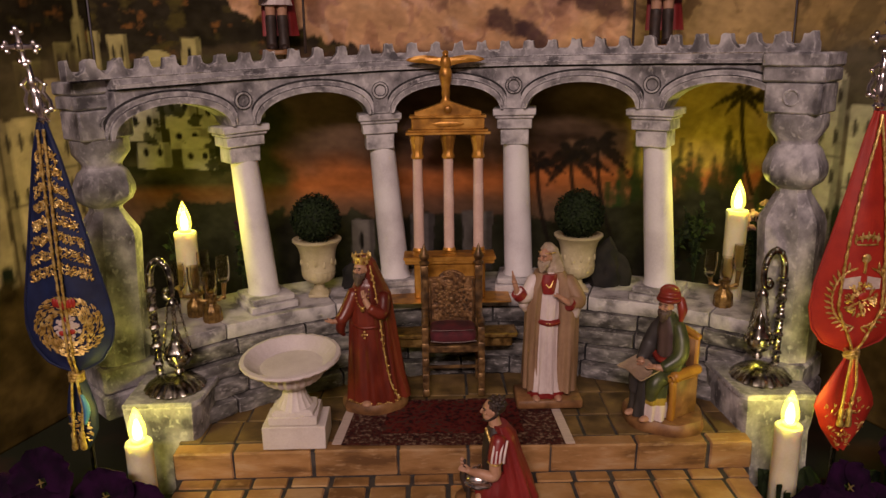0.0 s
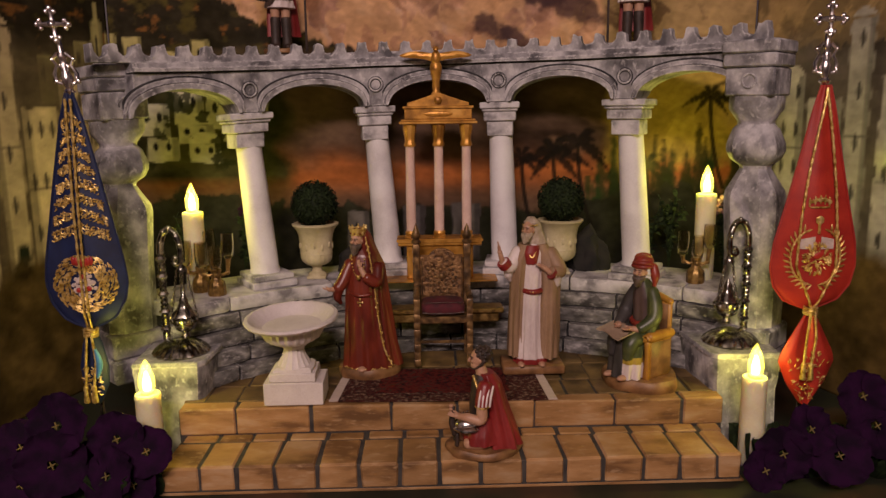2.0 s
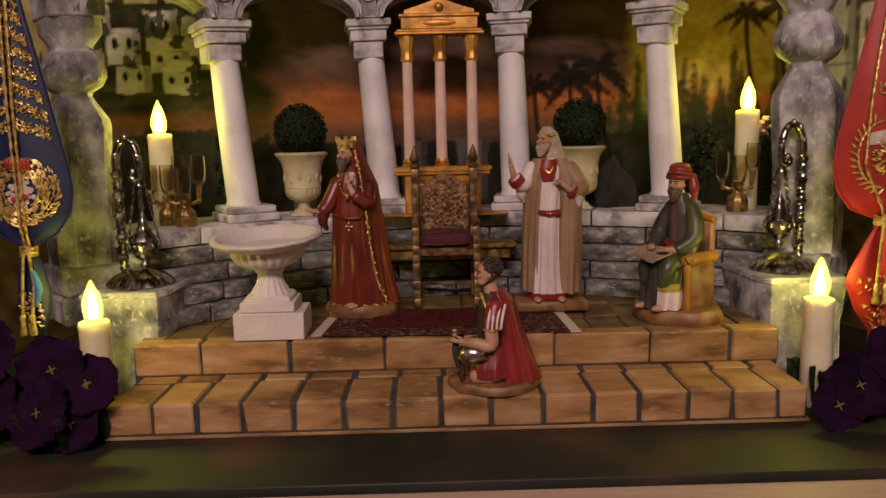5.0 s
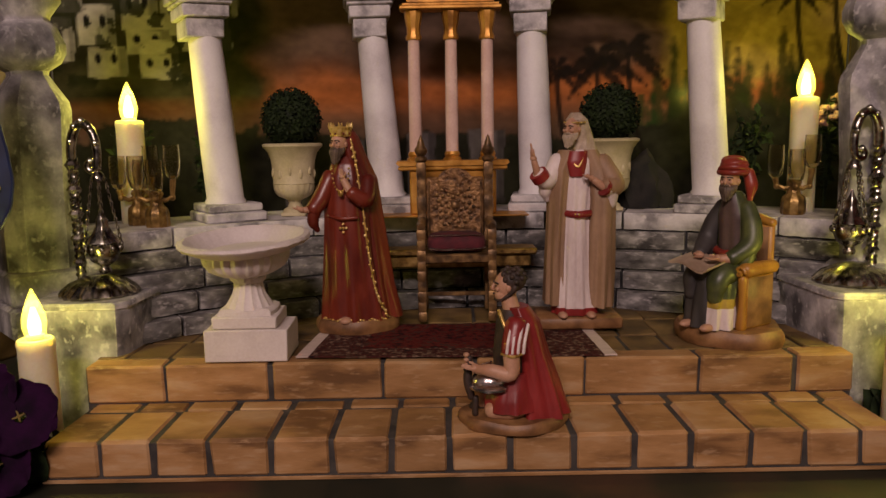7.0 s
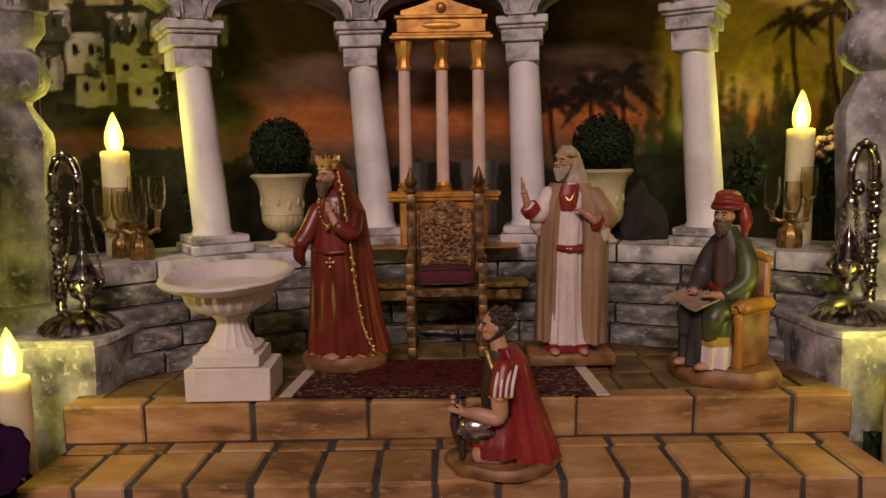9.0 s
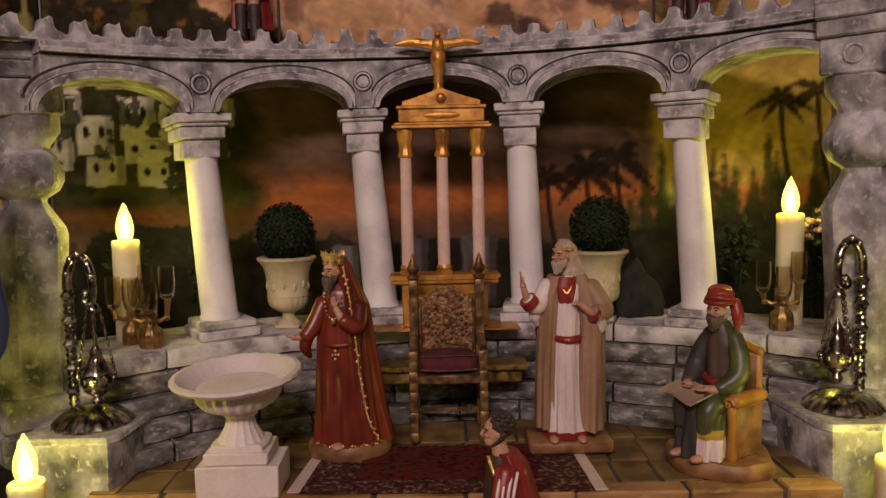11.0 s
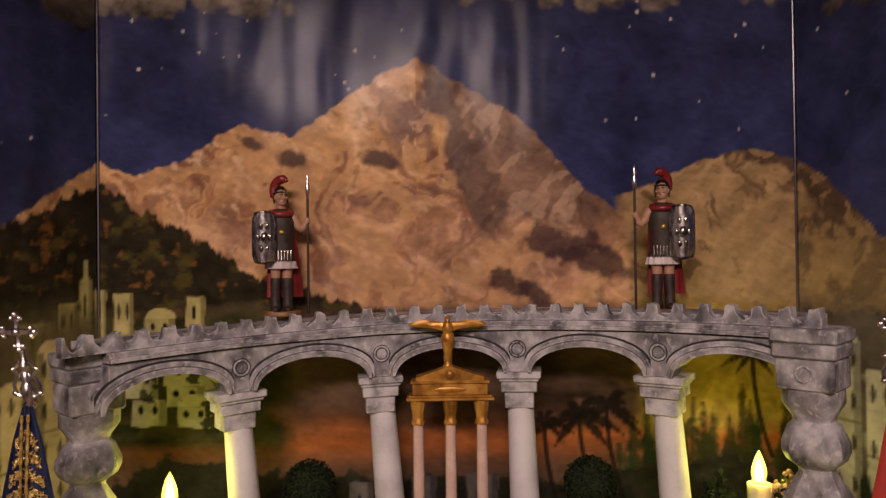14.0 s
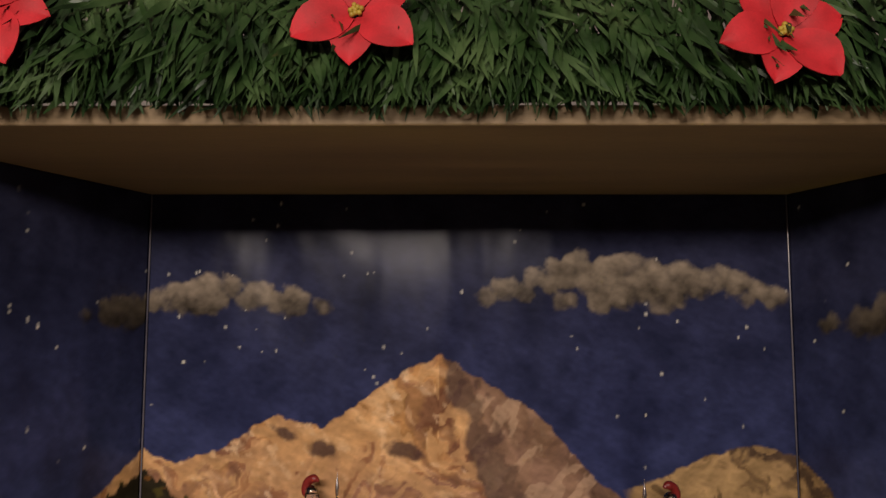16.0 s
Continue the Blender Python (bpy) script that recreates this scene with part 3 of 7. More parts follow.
        for x0, x1, z0, z1, cols, rows_, dome in ((0.462, 0.492, 0.20, 0.355, 2, 3, False), (0.497, 0.540, 0.16, 0.405, 2, 5, True), (0.548, 0.600, 0.12, 0.375, 3, 4, False), (0.606, 0.640, 0.10, 0.470, 1, 6, True), (0.655, 0.73, 0.08, 0.40, 3, 4, False), (0.745, 0.80, 0.08, 0.33, 2, 3, True)):
            c = house(c, v, z, x0, x1, z0, z1, tint * PRNG.uniform(0.70, 1.08), 0, dome)
            c = over(c, tint * 0.30, soft(np.minimum(v - x0, x1 - v)) * soft(0.0016 - np.abs(z - z0 - 0.62 * (z1 - z0)), 0.001) * 0.8)
            c = over(c, (0.024, 0.021, 0.017), soft(1 - np.hypot((v - 0.5 * (x0 + x1)) / 0.0085, np.where(z > z0 + 0.05, (z - z0 - 0.05) / 0.022, (z - z0 - 0.05) / 0.045)), 0.2) * 0.9)
            for i in range(cols):
                for j in range(rows_):
                    wx, wz = x0 + (x1 - x0) * (i + 0.5) / cols, z0 + (z1 - z0) * (j + 0.6) / rows_
                    d = 1 - np.hypot((v - wx) / 0.0036, (z - wz) / 0.0105)
                    c = over(c, (0.022, 0.019, 0.016), soft(d, 0.35) * 0.9)
        for x, y, h in ((0.470, 0.19, 0.05), (0.545, 0.20, 0.06), (0.62, 0.17, 0.05)):
            c = over(c, (0.016, 0.020, 0.012), soft(1 - np.hypot((v - x) / 0.013, (z - y) / h) + (n2 - 0.5) * 1.2, 0.3))
        c = over(c, np.asarray((0.075, 0.048, 0.017)) * (0.1 + 1.8 * fbm(u * 40, z * 40 + 8))[..., None], soft(0.15 + 0.06 * n1 - z, 0.03) * side)
    c = palm(c, u, z, 0.430, 0.392, 0.25, 0.046, (0.014, 0.012, 0.006), 2)
    c = palm(c, u, z, 0.200, 0.318, 0.17, 0.055, (0.012, 0.010, 0.008), 1)
    c = palm(c, u, z, 0.388, 0.383, 0.25, 0.040, (0.016, 0.013, 0.006))
    c = palm(c, u, z, 0.300, 0.285, 0.16, 0.045, (0.03, 0.03, 0.012))
    c = palm(c, u, z, 0.165, 0.305, 0.17, 0.060, (0.012, 0.010, 0.008))
    c = palm(c, u, z, 0.120, 0.300, 0.17, 0.040, (0.014, 0.011, 0.009))
    c = c * (0.62 + 0.5 * fbm(u * 110 + z * 60, z * 170) + 0.26 * strokes2)[..., None]
    return np.clip(c, 0.002, 0.9)


def vinyl():
    m = bpy.data.materials.new("glossy_printed_vinyl")
    m.use_nodes = True
    N, L = m.node_tree.nodes, m.node_tree.links
    b = N["Principled BSDF"]
    at = N.new("ShaderNodeAttribute")
    at.attribute_name = "paint"
    L.new(at.outputs["Color"], b.inputs["Base Color"])
    co = N.new("ShaderNodeTexCoord")
    mp = N.new("ShaderNodeMapping")
    mp.inputs["Scale"].default_value = (5.0, 5.0, 1.7)
    L.new(co.outputs["Object"], mp.inputs[0])
    n = N.new("ShaderNodeTexNoise")
    n.inputs["Scale"].default_value, n.inputs["Detail"].default_value, n.inputs["Roughness"].default_value = 1.0, 3.0, 0.38
    L.new(mp.outputs[0], n.inputs["Vector"])
    bp = N.new("ShaderNodeBump")
    bp.inputs["Strength"].default_value, bp.inputs["Distance"].default_value = 1.0, 0.027
    L.new(n.outputs[0], bp.inputs["Height"])
    L.new(bp.outputs[0], b.inputs["Normal"])
    b.inputs["Roughness"].default_value = 0.20
    b.inputs["Specular IOR Level"].default_value = 0.075
    return m


VINYL = vinyl()


def painted_wall(name, a, b, u0, u1, z0, z1, step, label):
    """An upright sheet from plan point a to b, painted from u0 to u1."""
    w, h = int(math.hypot(b[0] - a[0], b[1] - a[1]) / step) + 1, int((z1 - z0) / step) + 1
    s, z = np.meshgrid(np.linspace(0, 1, w), np.linspace(z0, z1, h))
    co = np.stack([a[0] + (b[0] - a[0]) * s, a[1] + (b[1] - a[1]) * s, z], -1).reshape(-1, 3)
    idx = np.arange(w * h).reshape(h, w)
    quads = np.stack([idx[:-1, :-1], idx[:-1, 1:], idx[1:, 1:], idx[1:, :-1]], -1).reshape(-1, 4)
    me = bpy.data.meshes.new(name)
    me.vertices.add(len(co))
    me.vertices.foreach_set("co", co.ravel())
    me.loops.add(quads.size)
    me.loops.foreach_set("vertex_index", quads.ravel())
    me.polygons.add(len(quads))
    me.polygons.foreach_set("loop_start", np.arange(0, quads.size, 4))
    me.update(calc_edges=True)
    col = me.color_attributes.new("paint", "FLOAT_COLOR", "POINT")
    rgb = painting(u0 + (u1 - u0) * s, z).reshape(-1, 3)
    col.data.foreach_set("color", np.concatenate([rgb, np.ones((len(rgb), 1))], 1).ravel())
    me.materials.append(VINYL)
    ob = new(name, me)
    sol = ob.modifiers.new("thickness", "SOLIDIFY")
    sol.thickness, sol.offset = 0.006, -1
    return tagged(ob, label, "painted backdrop", "", "structure")


BACK = 0.312
painted_wall("wall_back", (-0.448, BACK), (0.448, BACK), -0.448, 0.448, 0.0, 0.992, 0.0022, "glossy painted backdrop of mountain, night sky and town")
painted_wall("wall_left", (-0.630, -0.17), (-0.448, BACK), -0.963, -0.448, 0.0, 0.992, 0.0035, "glossy painted side sheet with towers under night sky")
painted_wall("wall_right", (0.448, BACK), (0.610, -0.17), 0.448, 0.955, 0.0, 0.992, 0.0035, "glossy painted side sheet with pale buildings and sky")

# added pale rods that draw the specular line along each backdrop fold
for x in (-0.4455, 0.4455):
    bm = B()
    tube(bm, [(x, BACK - 0.003, 0.001), (x, BACK - 0.003, 0.50), (x, BACK - 0.003, 0.991)], 0.0012, 8)
    tagged(part("corner_trim", bm, FOLD_GLINT), "thin pale rod added as the highlight along the backdrop fold", "corner trim", "", "structure")

# ---- shell ----


def slab(name, x0, x1, y0, y1, z0, z1, mt, label, category, bevel=0.001):
    bm = B()
    box(bm, x0, x1, y0, y1, z0, z1, bevel)
    return tagged(part(name, bm, mt), label, category, "", "structure")


slab("floor", -0.72, 0.72, -0.168, 0.40, -0.020, 0.0, GROUND, "dark green and brown painted display floor", "floor")
slab("table_top", -1.0, 1.0, -0.42, -0.1685, -0.045, -0.006, TABLE, "tan wooden table edge before the display", "table edge", 0.003)
slab("table_base", -0.78, 0.78, -0.36, 0.44, -0.899, -0.0455, ROOM, "plain closed base carrying the display", "table base", 0.004)
slab("ceiling", -0.80, 0.80, -0.066, 0.40, 0.992, 1.011, PLYWOOD, "bare tan board roofing the display", "ceiling", 0.0015)
# unseen box of room surfaces, added to bounce the lamp's light as fill
slab("room_floor", -1.7, 1.7, -2.6, 0.9, -0.95, -0.90, ROOM, "unseen plain room floor added to bounce light", "floor")
slab("room_ceiling", -1.7, 1.7, -2.6, 0.9, 1.90, 1.95, ROOM, "unseen plain room ceiling added to bounce light", "ceiling")
slab("room_wall_south", -1.7, 1.7, -2.65, -2.6, -0.9, 1.9, ROOM, "unseen plain room wall added to bounce light", "wall")
slab("room_wall_north", -1.7, 1.7, 0.9, 0.95, -0.9, 1.9, ROOM, "unseen plain room wall added to bounce light", "wall")
slab("room_wall_west", -1.75, -1.7, -2.6, 0.9, -0.9, 1.9, ROOM, "unseen plain room wall added to bounce light", "wall")
slab("room_wall_east", 1.7, 1.75, -2.6, 0.9, -0.9, 1.9, ROOM, "unseen plain room wall added to bounce light", "wall")

# ---- arcade ----
CEN = Vector((0.0, -0.235, 0.0))
RF = 0.462


def polar(r, deg, z, cen=CEN):
    a = radians(deg)
    return (cen.x + r * math.sin(a), cen.y + r * math.cos(a), z)


def band(bm, angles, r0, r1, z_low, z_high, mi=0):
    """A curved solid over the given angles; z_low and z_high are functions of the angle."""
    loops = [[polar(r0, a, z_low(a)), polar(r1, a, z_low(a)), polar(r1, a, z_high(a)), polar(r0, a, z_high(a))] for a in angles]
    return rings(bm, loops, mi)


def steps(a, b, n):
    return [a + (b - a) * k / n for k in range(n + 1)]


SPRING, RISE, HALF = 0.374, 0.030, 8.0
END = 47.2


def arch_low(a):
    k = (a + 50) % 20 - 10
    return SPRING + (RISE * math.sqrt(max(0.0, 1 - (k / HALF) ** 2)) if abs(k) < HALF else 0.0)


def notch_top(a):
    k = ((a + 200) % 3.42 - 1.71) * math.pi / 180 * RF
    dip = 0.0085
    t = 0.4525 - 0.0012 * math.sin(a * 1.7) - 0.0008 * math.sin(a * 5.1)
    return t - (0.004 + math.sqrt(dip * dip - k * k)) if abs(k) < dip * 0.98 else t


arcade = thing("arcade", (0, 0, 0), "grey painted curved arcade with columns and scalloped parapet", "arcade")
bm = B()
band(bm, steps(-END, END, 380), RF, 0.512, arch_low, lambda a: 0.4215)
spandrel = part("spandrel_wall", bm, STONE, arcade)
bm = B()
band(bm, steps(-END, END, 120), RF - 0.006, 0.520, lambda a: 0.4235, lambda a: 0.4275)
band(bm, steps(-END, END, 120), RF - 0.002, 0.516, lambda a: 0.4278, lambda a: 0.4335)
part("cornice", bm, STONE, arcade)
bm = B()
band(bm, steps(-52.6, 50.6, 700), RF + 0.003, 0.478, lambda a: 0.434, notch_top)
part("parapet", bm, STONE, arcade, "scalloped grey parapet")
bm = B()
band(bm, steps(-END, END, 60), 0.4785, 0.556, lambda a: 0.434, lambda a: 0.4425)
part("walkway", bm, STONE, arcade)
for c in (-40, -20, 0, 20, 40):
    for r0, d0, d1 in ((RF - 0.0055, 0.0, 0.0055), (RF - 0.0030, 0.0062, 0.0105)):
        bm = B()
        f = lambda a, d: SPRING + d * 0.9 + (RISE + d * 0.3) * math.sqrt(max(0.0, 1 - ((a - c) / (HALF + d * 90)) ** 2))
        rows3 = [a for a in steps(c - HALF - d1 * 90 + 0.05, c + HALF + d1 * 90 - 0.05, 44)]
        band(bm, rows3, r0, RF + 0.002, lambda a: f(a, d0) if abs(a - c) < HALF + d0 * 90 else SPRING, lambda a: max(f(a, d1), SPRING + 0.001))
        part("archivolt", bm, STONE, arcade, "raised pale arch moulding" if d0 == 0 else "")
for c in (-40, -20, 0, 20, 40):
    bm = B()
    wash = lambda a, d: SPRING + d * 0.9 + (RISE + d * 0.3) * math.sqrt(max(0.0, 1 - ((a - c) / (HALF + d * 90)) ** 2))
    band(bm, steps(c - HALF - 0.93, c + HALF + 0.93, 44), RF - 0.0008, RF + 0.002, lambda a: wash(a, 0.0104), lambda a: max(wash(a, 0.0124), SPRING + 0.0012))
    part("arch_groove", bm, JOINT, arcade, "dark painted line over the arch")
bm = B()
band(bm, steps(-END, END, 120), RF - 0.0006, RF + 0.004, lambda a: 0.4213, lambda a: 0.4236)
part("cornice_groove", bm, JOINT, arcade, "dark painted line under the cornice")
for a in (-30, -10, 10, 30):
    bm = B()
    m = Matrix.Translation(polar(RF - 0.001, a, 0.4005)) @ pose(0, 0, 0, 90, 0, -a)
    for r, w in ((0.0082, 0.0012),):
        pts = [m @ Vector((r * math.cos(t), r * math.sin(t), 0)) for t in np.linspace(0, 2 * math.pi, 25)]
        tube(bm, pts, w, 6)
    ring = part("rosette", bm, STONE, arcade)
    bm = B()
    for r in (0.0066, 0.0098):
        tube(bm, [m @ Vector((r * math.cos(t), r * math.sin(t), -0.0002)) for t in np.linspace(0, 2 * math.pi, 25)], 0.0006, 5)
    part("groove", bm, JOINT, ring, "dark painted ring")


def column(top, foot, turn, wide):
    """A leaning column from its base on the bench to its capital under the arches."""
    bm = B()
    prof = [(0.0195, 0.166), (0.0195, 0.1695), (0.0178, 0.172), (0.0176, 0.22), (0.0168, 0.28), (0.0158, 0.325), (0.0158, 0.333)]
    loops = []
    for r, z in prof:
        s = (z - 0.15) / (0.372 - 0.15)
        cx, cy = foot[0] + (top[0] - foot[0]) * s, foot[1] + (top[1] - foot[1]) * s
        loops.append([(cx + r * math.cos(2 * math.pi * i / 28), cy + r * math.sin(2 * math.pi * i / 28), z) for i in range(28)])
    rings(bm, loops)
    shaft = part("column", bm, COLUMN, arcade, "off-white tapered column with square capital and base")
    bm = B()
    m = Matrix.Translation((*top, 0)) @ pose(0, 0, 0, 0, 0, turn)
    for w, z0, z1 in ((0.0172, 0.3300, 0.3490), (0.0212, 0.3492, 0.3612), (0.0236, 0.3614, 0.3650), (0.0262, 0.3652, 0.3734)):
        box(bm, -w * wide, w * wide, -w * wide, w * wide, z0, z1, 0.0012)
    bmesh.ops.transform(bm, matrix=m, verts=bm.verts[:])
    part("capital", bm, CAPITAL, shaft)
    bm = B()
    box(bm, -0.0295, 0.0295, -0.0295, 0.0295, 0.1500, 0.1592, 0.0014)
    box(bm, -0.0265, 0.0265, -0.0265, 0.0265, 0.1594, 0.1672, 0.0014)
    bmesh.ops.transform(bm, matrix=Matrix.Translation((*foot, 0)) @ pose(0, 0, 0, 0, 0, turn), verts=bm.verts[:])
    part("column_base", bm, CAPITAL, shaft)


for a, lean, turn in ((-30, 0.021, 33), (-10, 0.017, 8), (10, 0.004, -8), (30, 0.010, -33)):
    x, y, _ = polar(RF + 0.027, a, 0)
    column((x, y), (x + lean, y - 0.002), turn, 1.06 if abs(a) > 20 else 1.0)


def chamfered(bm, prof, q=0.56):
    """A square post with cut corners: prof of (half width, z)."""
    rings(bm, [[(r * a, r * b, z) for a, b in ((1, -q), (1, q), (q, 1), (-q, 1), (-1, q), (-1, -q), (-q, -1), (q, -1))] for r, z in prof])


def end_pillar(x, y, turn):
    m = Matrix.Translation((x, y, 0)) @ pose(0, 0, 0, 0, 0, turn)
    bm = B()
    prof = [(0.0290, 0.118), (0.0292, 0.150), (0.0285, 0.20), (0.0300, 0.262), (0.0285, 0.270), (0.0150, 0.2945), (0.0155, 0.298), (0.0245, 0.305), (0.0282, 0.314), (0.0282, 0.322), (0.0225, 0.338), (0.0178, 0.343), (0.0182, 0.347), (0.0262, 0.360), (0.0262, 0.3735)]
    chamfered(bm, prof)
    bmesh.ops.transform(bm, matrix=m, verts=bm.verts[:])
    p = part("end_pillar", bm, STONE, arcade, "square turned grey pillar with bulging neck")
    bm = B()
    box(bm, -0.0275, 0.0275, -0.0275, 0.0275, 0.3738, 0.4045, 0.002)
    bmesh.ops.transform(bm, matrix=m, verts=bm.verts[:])
    part("frieze_block", bm, STONE, p)
    for w, z0, z1 in ((0.0300, 0.4050, 0.4195), (0.0315, 0.4200, 0.4338)):
        bm = B()
        box(bm, -w, w, -w, w, z0, z1, 0.002)
        bmesh.ops.transform(bm, matrix=m, verts=bm.verts[:])
        part("cornice_slab", bm, STONE, p)
    for w, z0, z1 in ((0.034, 0.0602, 0.0885), (0.032, 0.0889, 0.1178)):
        bm = B()
        box(bm, -w, w, -w, w, z0, z1, 0.003)
        bmesh.ops.transform(bm, matrix=m, verts=bm.verts[:])
        part("base_block", bm, STONE, p)
    bm = B()
    pts = [m @ Vector((0.0075 * math.cos(t), -0.0280, 0.3900 + 0.0075 * math.sin(t))) for t in np.linspace(0, 2 * math.pi, 25)]
    tube(bm, pts, 0.0012, 6)
    part("rosette", bm, STONE, p)


end_pillar(-0.374, 0.112, 43)
end_pillar(0.362, 0.084, -44)


def settle(ob):
    """The old arcade stands a little out of true: its one end has sunk."""
    for v in ob.data.vertices:
        w = min(1.0, max(0.0, (v.co.z - 0.16) / 0.20))
        sink = float(np.interp(v.co.x, (-0.40, -0.23, -0.08, 0.08, 0.23, 0.40), (-0.0150, -0.0065, 0.0, 0.0035, 0.0045, 0.0045)))
        v.co += Vector((-0.015 * v.co.x - 0.0010, 0.005, sink)) * w
    for piece in ob.children:
        settle(piece)


for piece in arcade.children:
    settle(piece)

# ---- platform, step, curved bench ----
platform = tagged(thing("platform", (0, 0, 0), "tan painted brick platform with ochre paved top", "platform"), kind="structure")
bm = B()
box(bm, -0.2845, 0.2965, -0.0048, 0.26, 0.0, 0.0582, 0.001)
part("core", bm, TAN_JOINT, platform)
step = tagged(thing("step", (0, 0, 0), "low tan painted brick step before the platform", "step"), kind="structure")
bm = B()
box(bm, -0.2805, 0.2885, -0.0778, 0.002, 0.001, 0.0284, 0.001)
part("core", bm, TAN_JOINT, step)
bm = B()
box(bm, -0.284, 0.292, -0.0785, 0.002, 0.0, 0.0032, 0.0008)
part("base_board", bm, TAN, step)


def brick(name, parent, x0, x1, y0, y1, z0, z1, mt, bevel=0.0016):
    bm = B()
    jig = lambda: random.uniform(-0.0007, 0.0007)
    vs = box(bm, x0 + jig(), x1 + jig(), y0 + jig(), y1, z0, z1 + jig(), bevel)
    for v in bm.verts:
        v.co.x += 0.0016 * noise.noise(v.co * 90 + Vector((x0 * 31, 0, 0)))
        v.co.z += 0.0007 * noise.noise(v.co * 70 + Vector((0, x0 * 17, 0)))
    return part(name, bm, mt, parent, "", 30)


joints = [-0.286, -0.225, -0.145, -0.060, 0.010, 0.093, 0.180, 0.253, 0.298]
for a, b in zip(joints, joints[1:]):
    brick("brick", platform, a + 0.0014, b - 0.0014, -0.0065, 0.014, 0.0305, 0.0598, TAN)
joints = [-0.282, -0.244, -0.208, -0.171, -0.130, -0.089, -0.050, -0.011, 0.030, 0.073, 0.113, 0.151, 0.191, 0.228, 0.264, 0.290]
for a, b in zip(joints, joints[1:]):
    brick("brick", step, a + 0.0013, b - 0.0013, -0.0795, -0.0225, 0.0036, 0.0300, TAN, 0.0022)
    brick("brick", step, a + 0.0020 + 0.003, b - 0.0020 + 0.003, -0.0205, 0.001, 0.0120, 0.0296, TAN, 0.0012)
cuts = [-0.285, -0.262, -0.228, -0.196, -0.160, -0.122, -0.080, -0.035, 0.010, 0.055, 0.100, 0.132, 0.165, 0.200, 0.235, 0.268, 0.297]
for j, (y0, y1) in enumerate(((0.0165, 0.060), (0.062, 0.115), (0.117, 0.175))):
    for a, b in zip(cuts, cuts[1:]):
        brick("paving_slab", platform, a + 0.001 + 0.003 * j, b - 0.001 + 0.003 * j, y0, y1, 0.052, 0.0596, PAVE, 0.0008)

BEN = Vector((0.026, -0.228, 0))
bench = thing("curved_bench", (0, 0, 0), "curved grey dry-brushed brick bench with pale slab top", "bench")


def block(name, parent, r0, r1, a0, a1, z0, z1, mt, rough_=0.0022):
    """A rough curved block of the bench, its face chipped and uneven."""
    bm = B()
    n = max(3, int((a1 - a0) / 0.9))
    loops = []
    for k, a in enumerate(steps(a0, a1, n)):
        e = 0.0022 if k in (0, n) else 0.0
        face = []
        for q in range(6):
            t = q / 5
            d = 0.0018 * (abs(2 * t - 1) ** 4)
            z = z1 + (z0 - z1) * t
            bump = noise.noise(Vector((a * 0.55 + a0, z * 130, r0 * 40))) + 0.6 * noise.noise(Vector((a * 1.7, z * 330 + a0, 3.0)))
            x, y, _ = polar(r0 + e + d + rough_ * 0.55 * bump, a, z, BEN)
            face.append((x, y, z + 0.0007 * noise.noise(Vector((a * 0.9, t * 3 + a0, 9.0)))))
        loops.append([polar(r1, a, z0, BEN), polar(r1, a, z1, BEN)] + face)
    rings(bm, loops)
    return part(name, bm, mt, parent, "", 50)


bm = B()
loops = [[polar(0.412, a, 0.058, BEN), polar(0.56, a, 0.058, BEN), polar(0.56, a, 0.1325, BEN), polar(0.447, a, 0.1325, BEN)] for a in steps(-47, 44, 50)]
rings(bm, loops)
part("core", bm, JOINT, bench)
rnd = random.Random(7)
for k in range(4):
    z0 = 0.0600 + 0.0184 * k
    a = -47 + rnd.uniform(-3, 0)
    while a < 42:
        w = rnd.uniform(7.5, 12.5)
        block("brick", bench, 0.404 + 0.0105 * k + rnd.uniform(-0.0012, 0.0012), 0.46, a, min(a + w, 45), z0, z0 + 0.0166, BRICK_GREY)
        a += w + 0.40
for a0, a1 in ((-47.5, -39.3), (-39.0, -22.0), (-21.7, -6.0), (-5.7, 8.5), (8.8, 18.5), (18.8, 37.0), (37.3, 45)):
    block("slab", bench, 0.441, 0.555, a0, a1, 0.1335, 0.1498, CAPITAL, 0.0012)


def pedestal(sgn, x, y, label):
    p = thing("stone_pedestal", (x, y, 0), label, "pedestal", "pedestals beside the platform")
    bm = B()
    out = [(-0.036, -0.042), (0.030, -0.042), (0.036, -0.034), (0.040, 0.046), (-0.040, 0.046)]
    out = [(sgn * a, b) for a, b in out][::sgn]
    rings(bm, [[(a * k, b * k, z) for a, b in out] for k, z in ((1.04, 0.0), (1.0, 0.006), (0.97, 0.062), (1.0, 0.068), (1.05, 0.094), (1.03, 0.0975))])
    part("block", bm, STONE, p)
    bm = B()
    rings(bm, [[(a * k, b * k, z) for a, b in out] for k, z in ((1.06, 0.0980), (1.06, 0.1015), (1.03, 0.1030))])
    part("top_slab", bm, STONE, p)
    return p


pedestal(1, -0.300, 0.062, "grey stone-painted angular pedestal under the hanging censer")
pedestal(-1, 0.326, 0.052, "grey stone-painted angular pedestal under the censer stand")

# ---- candles ----


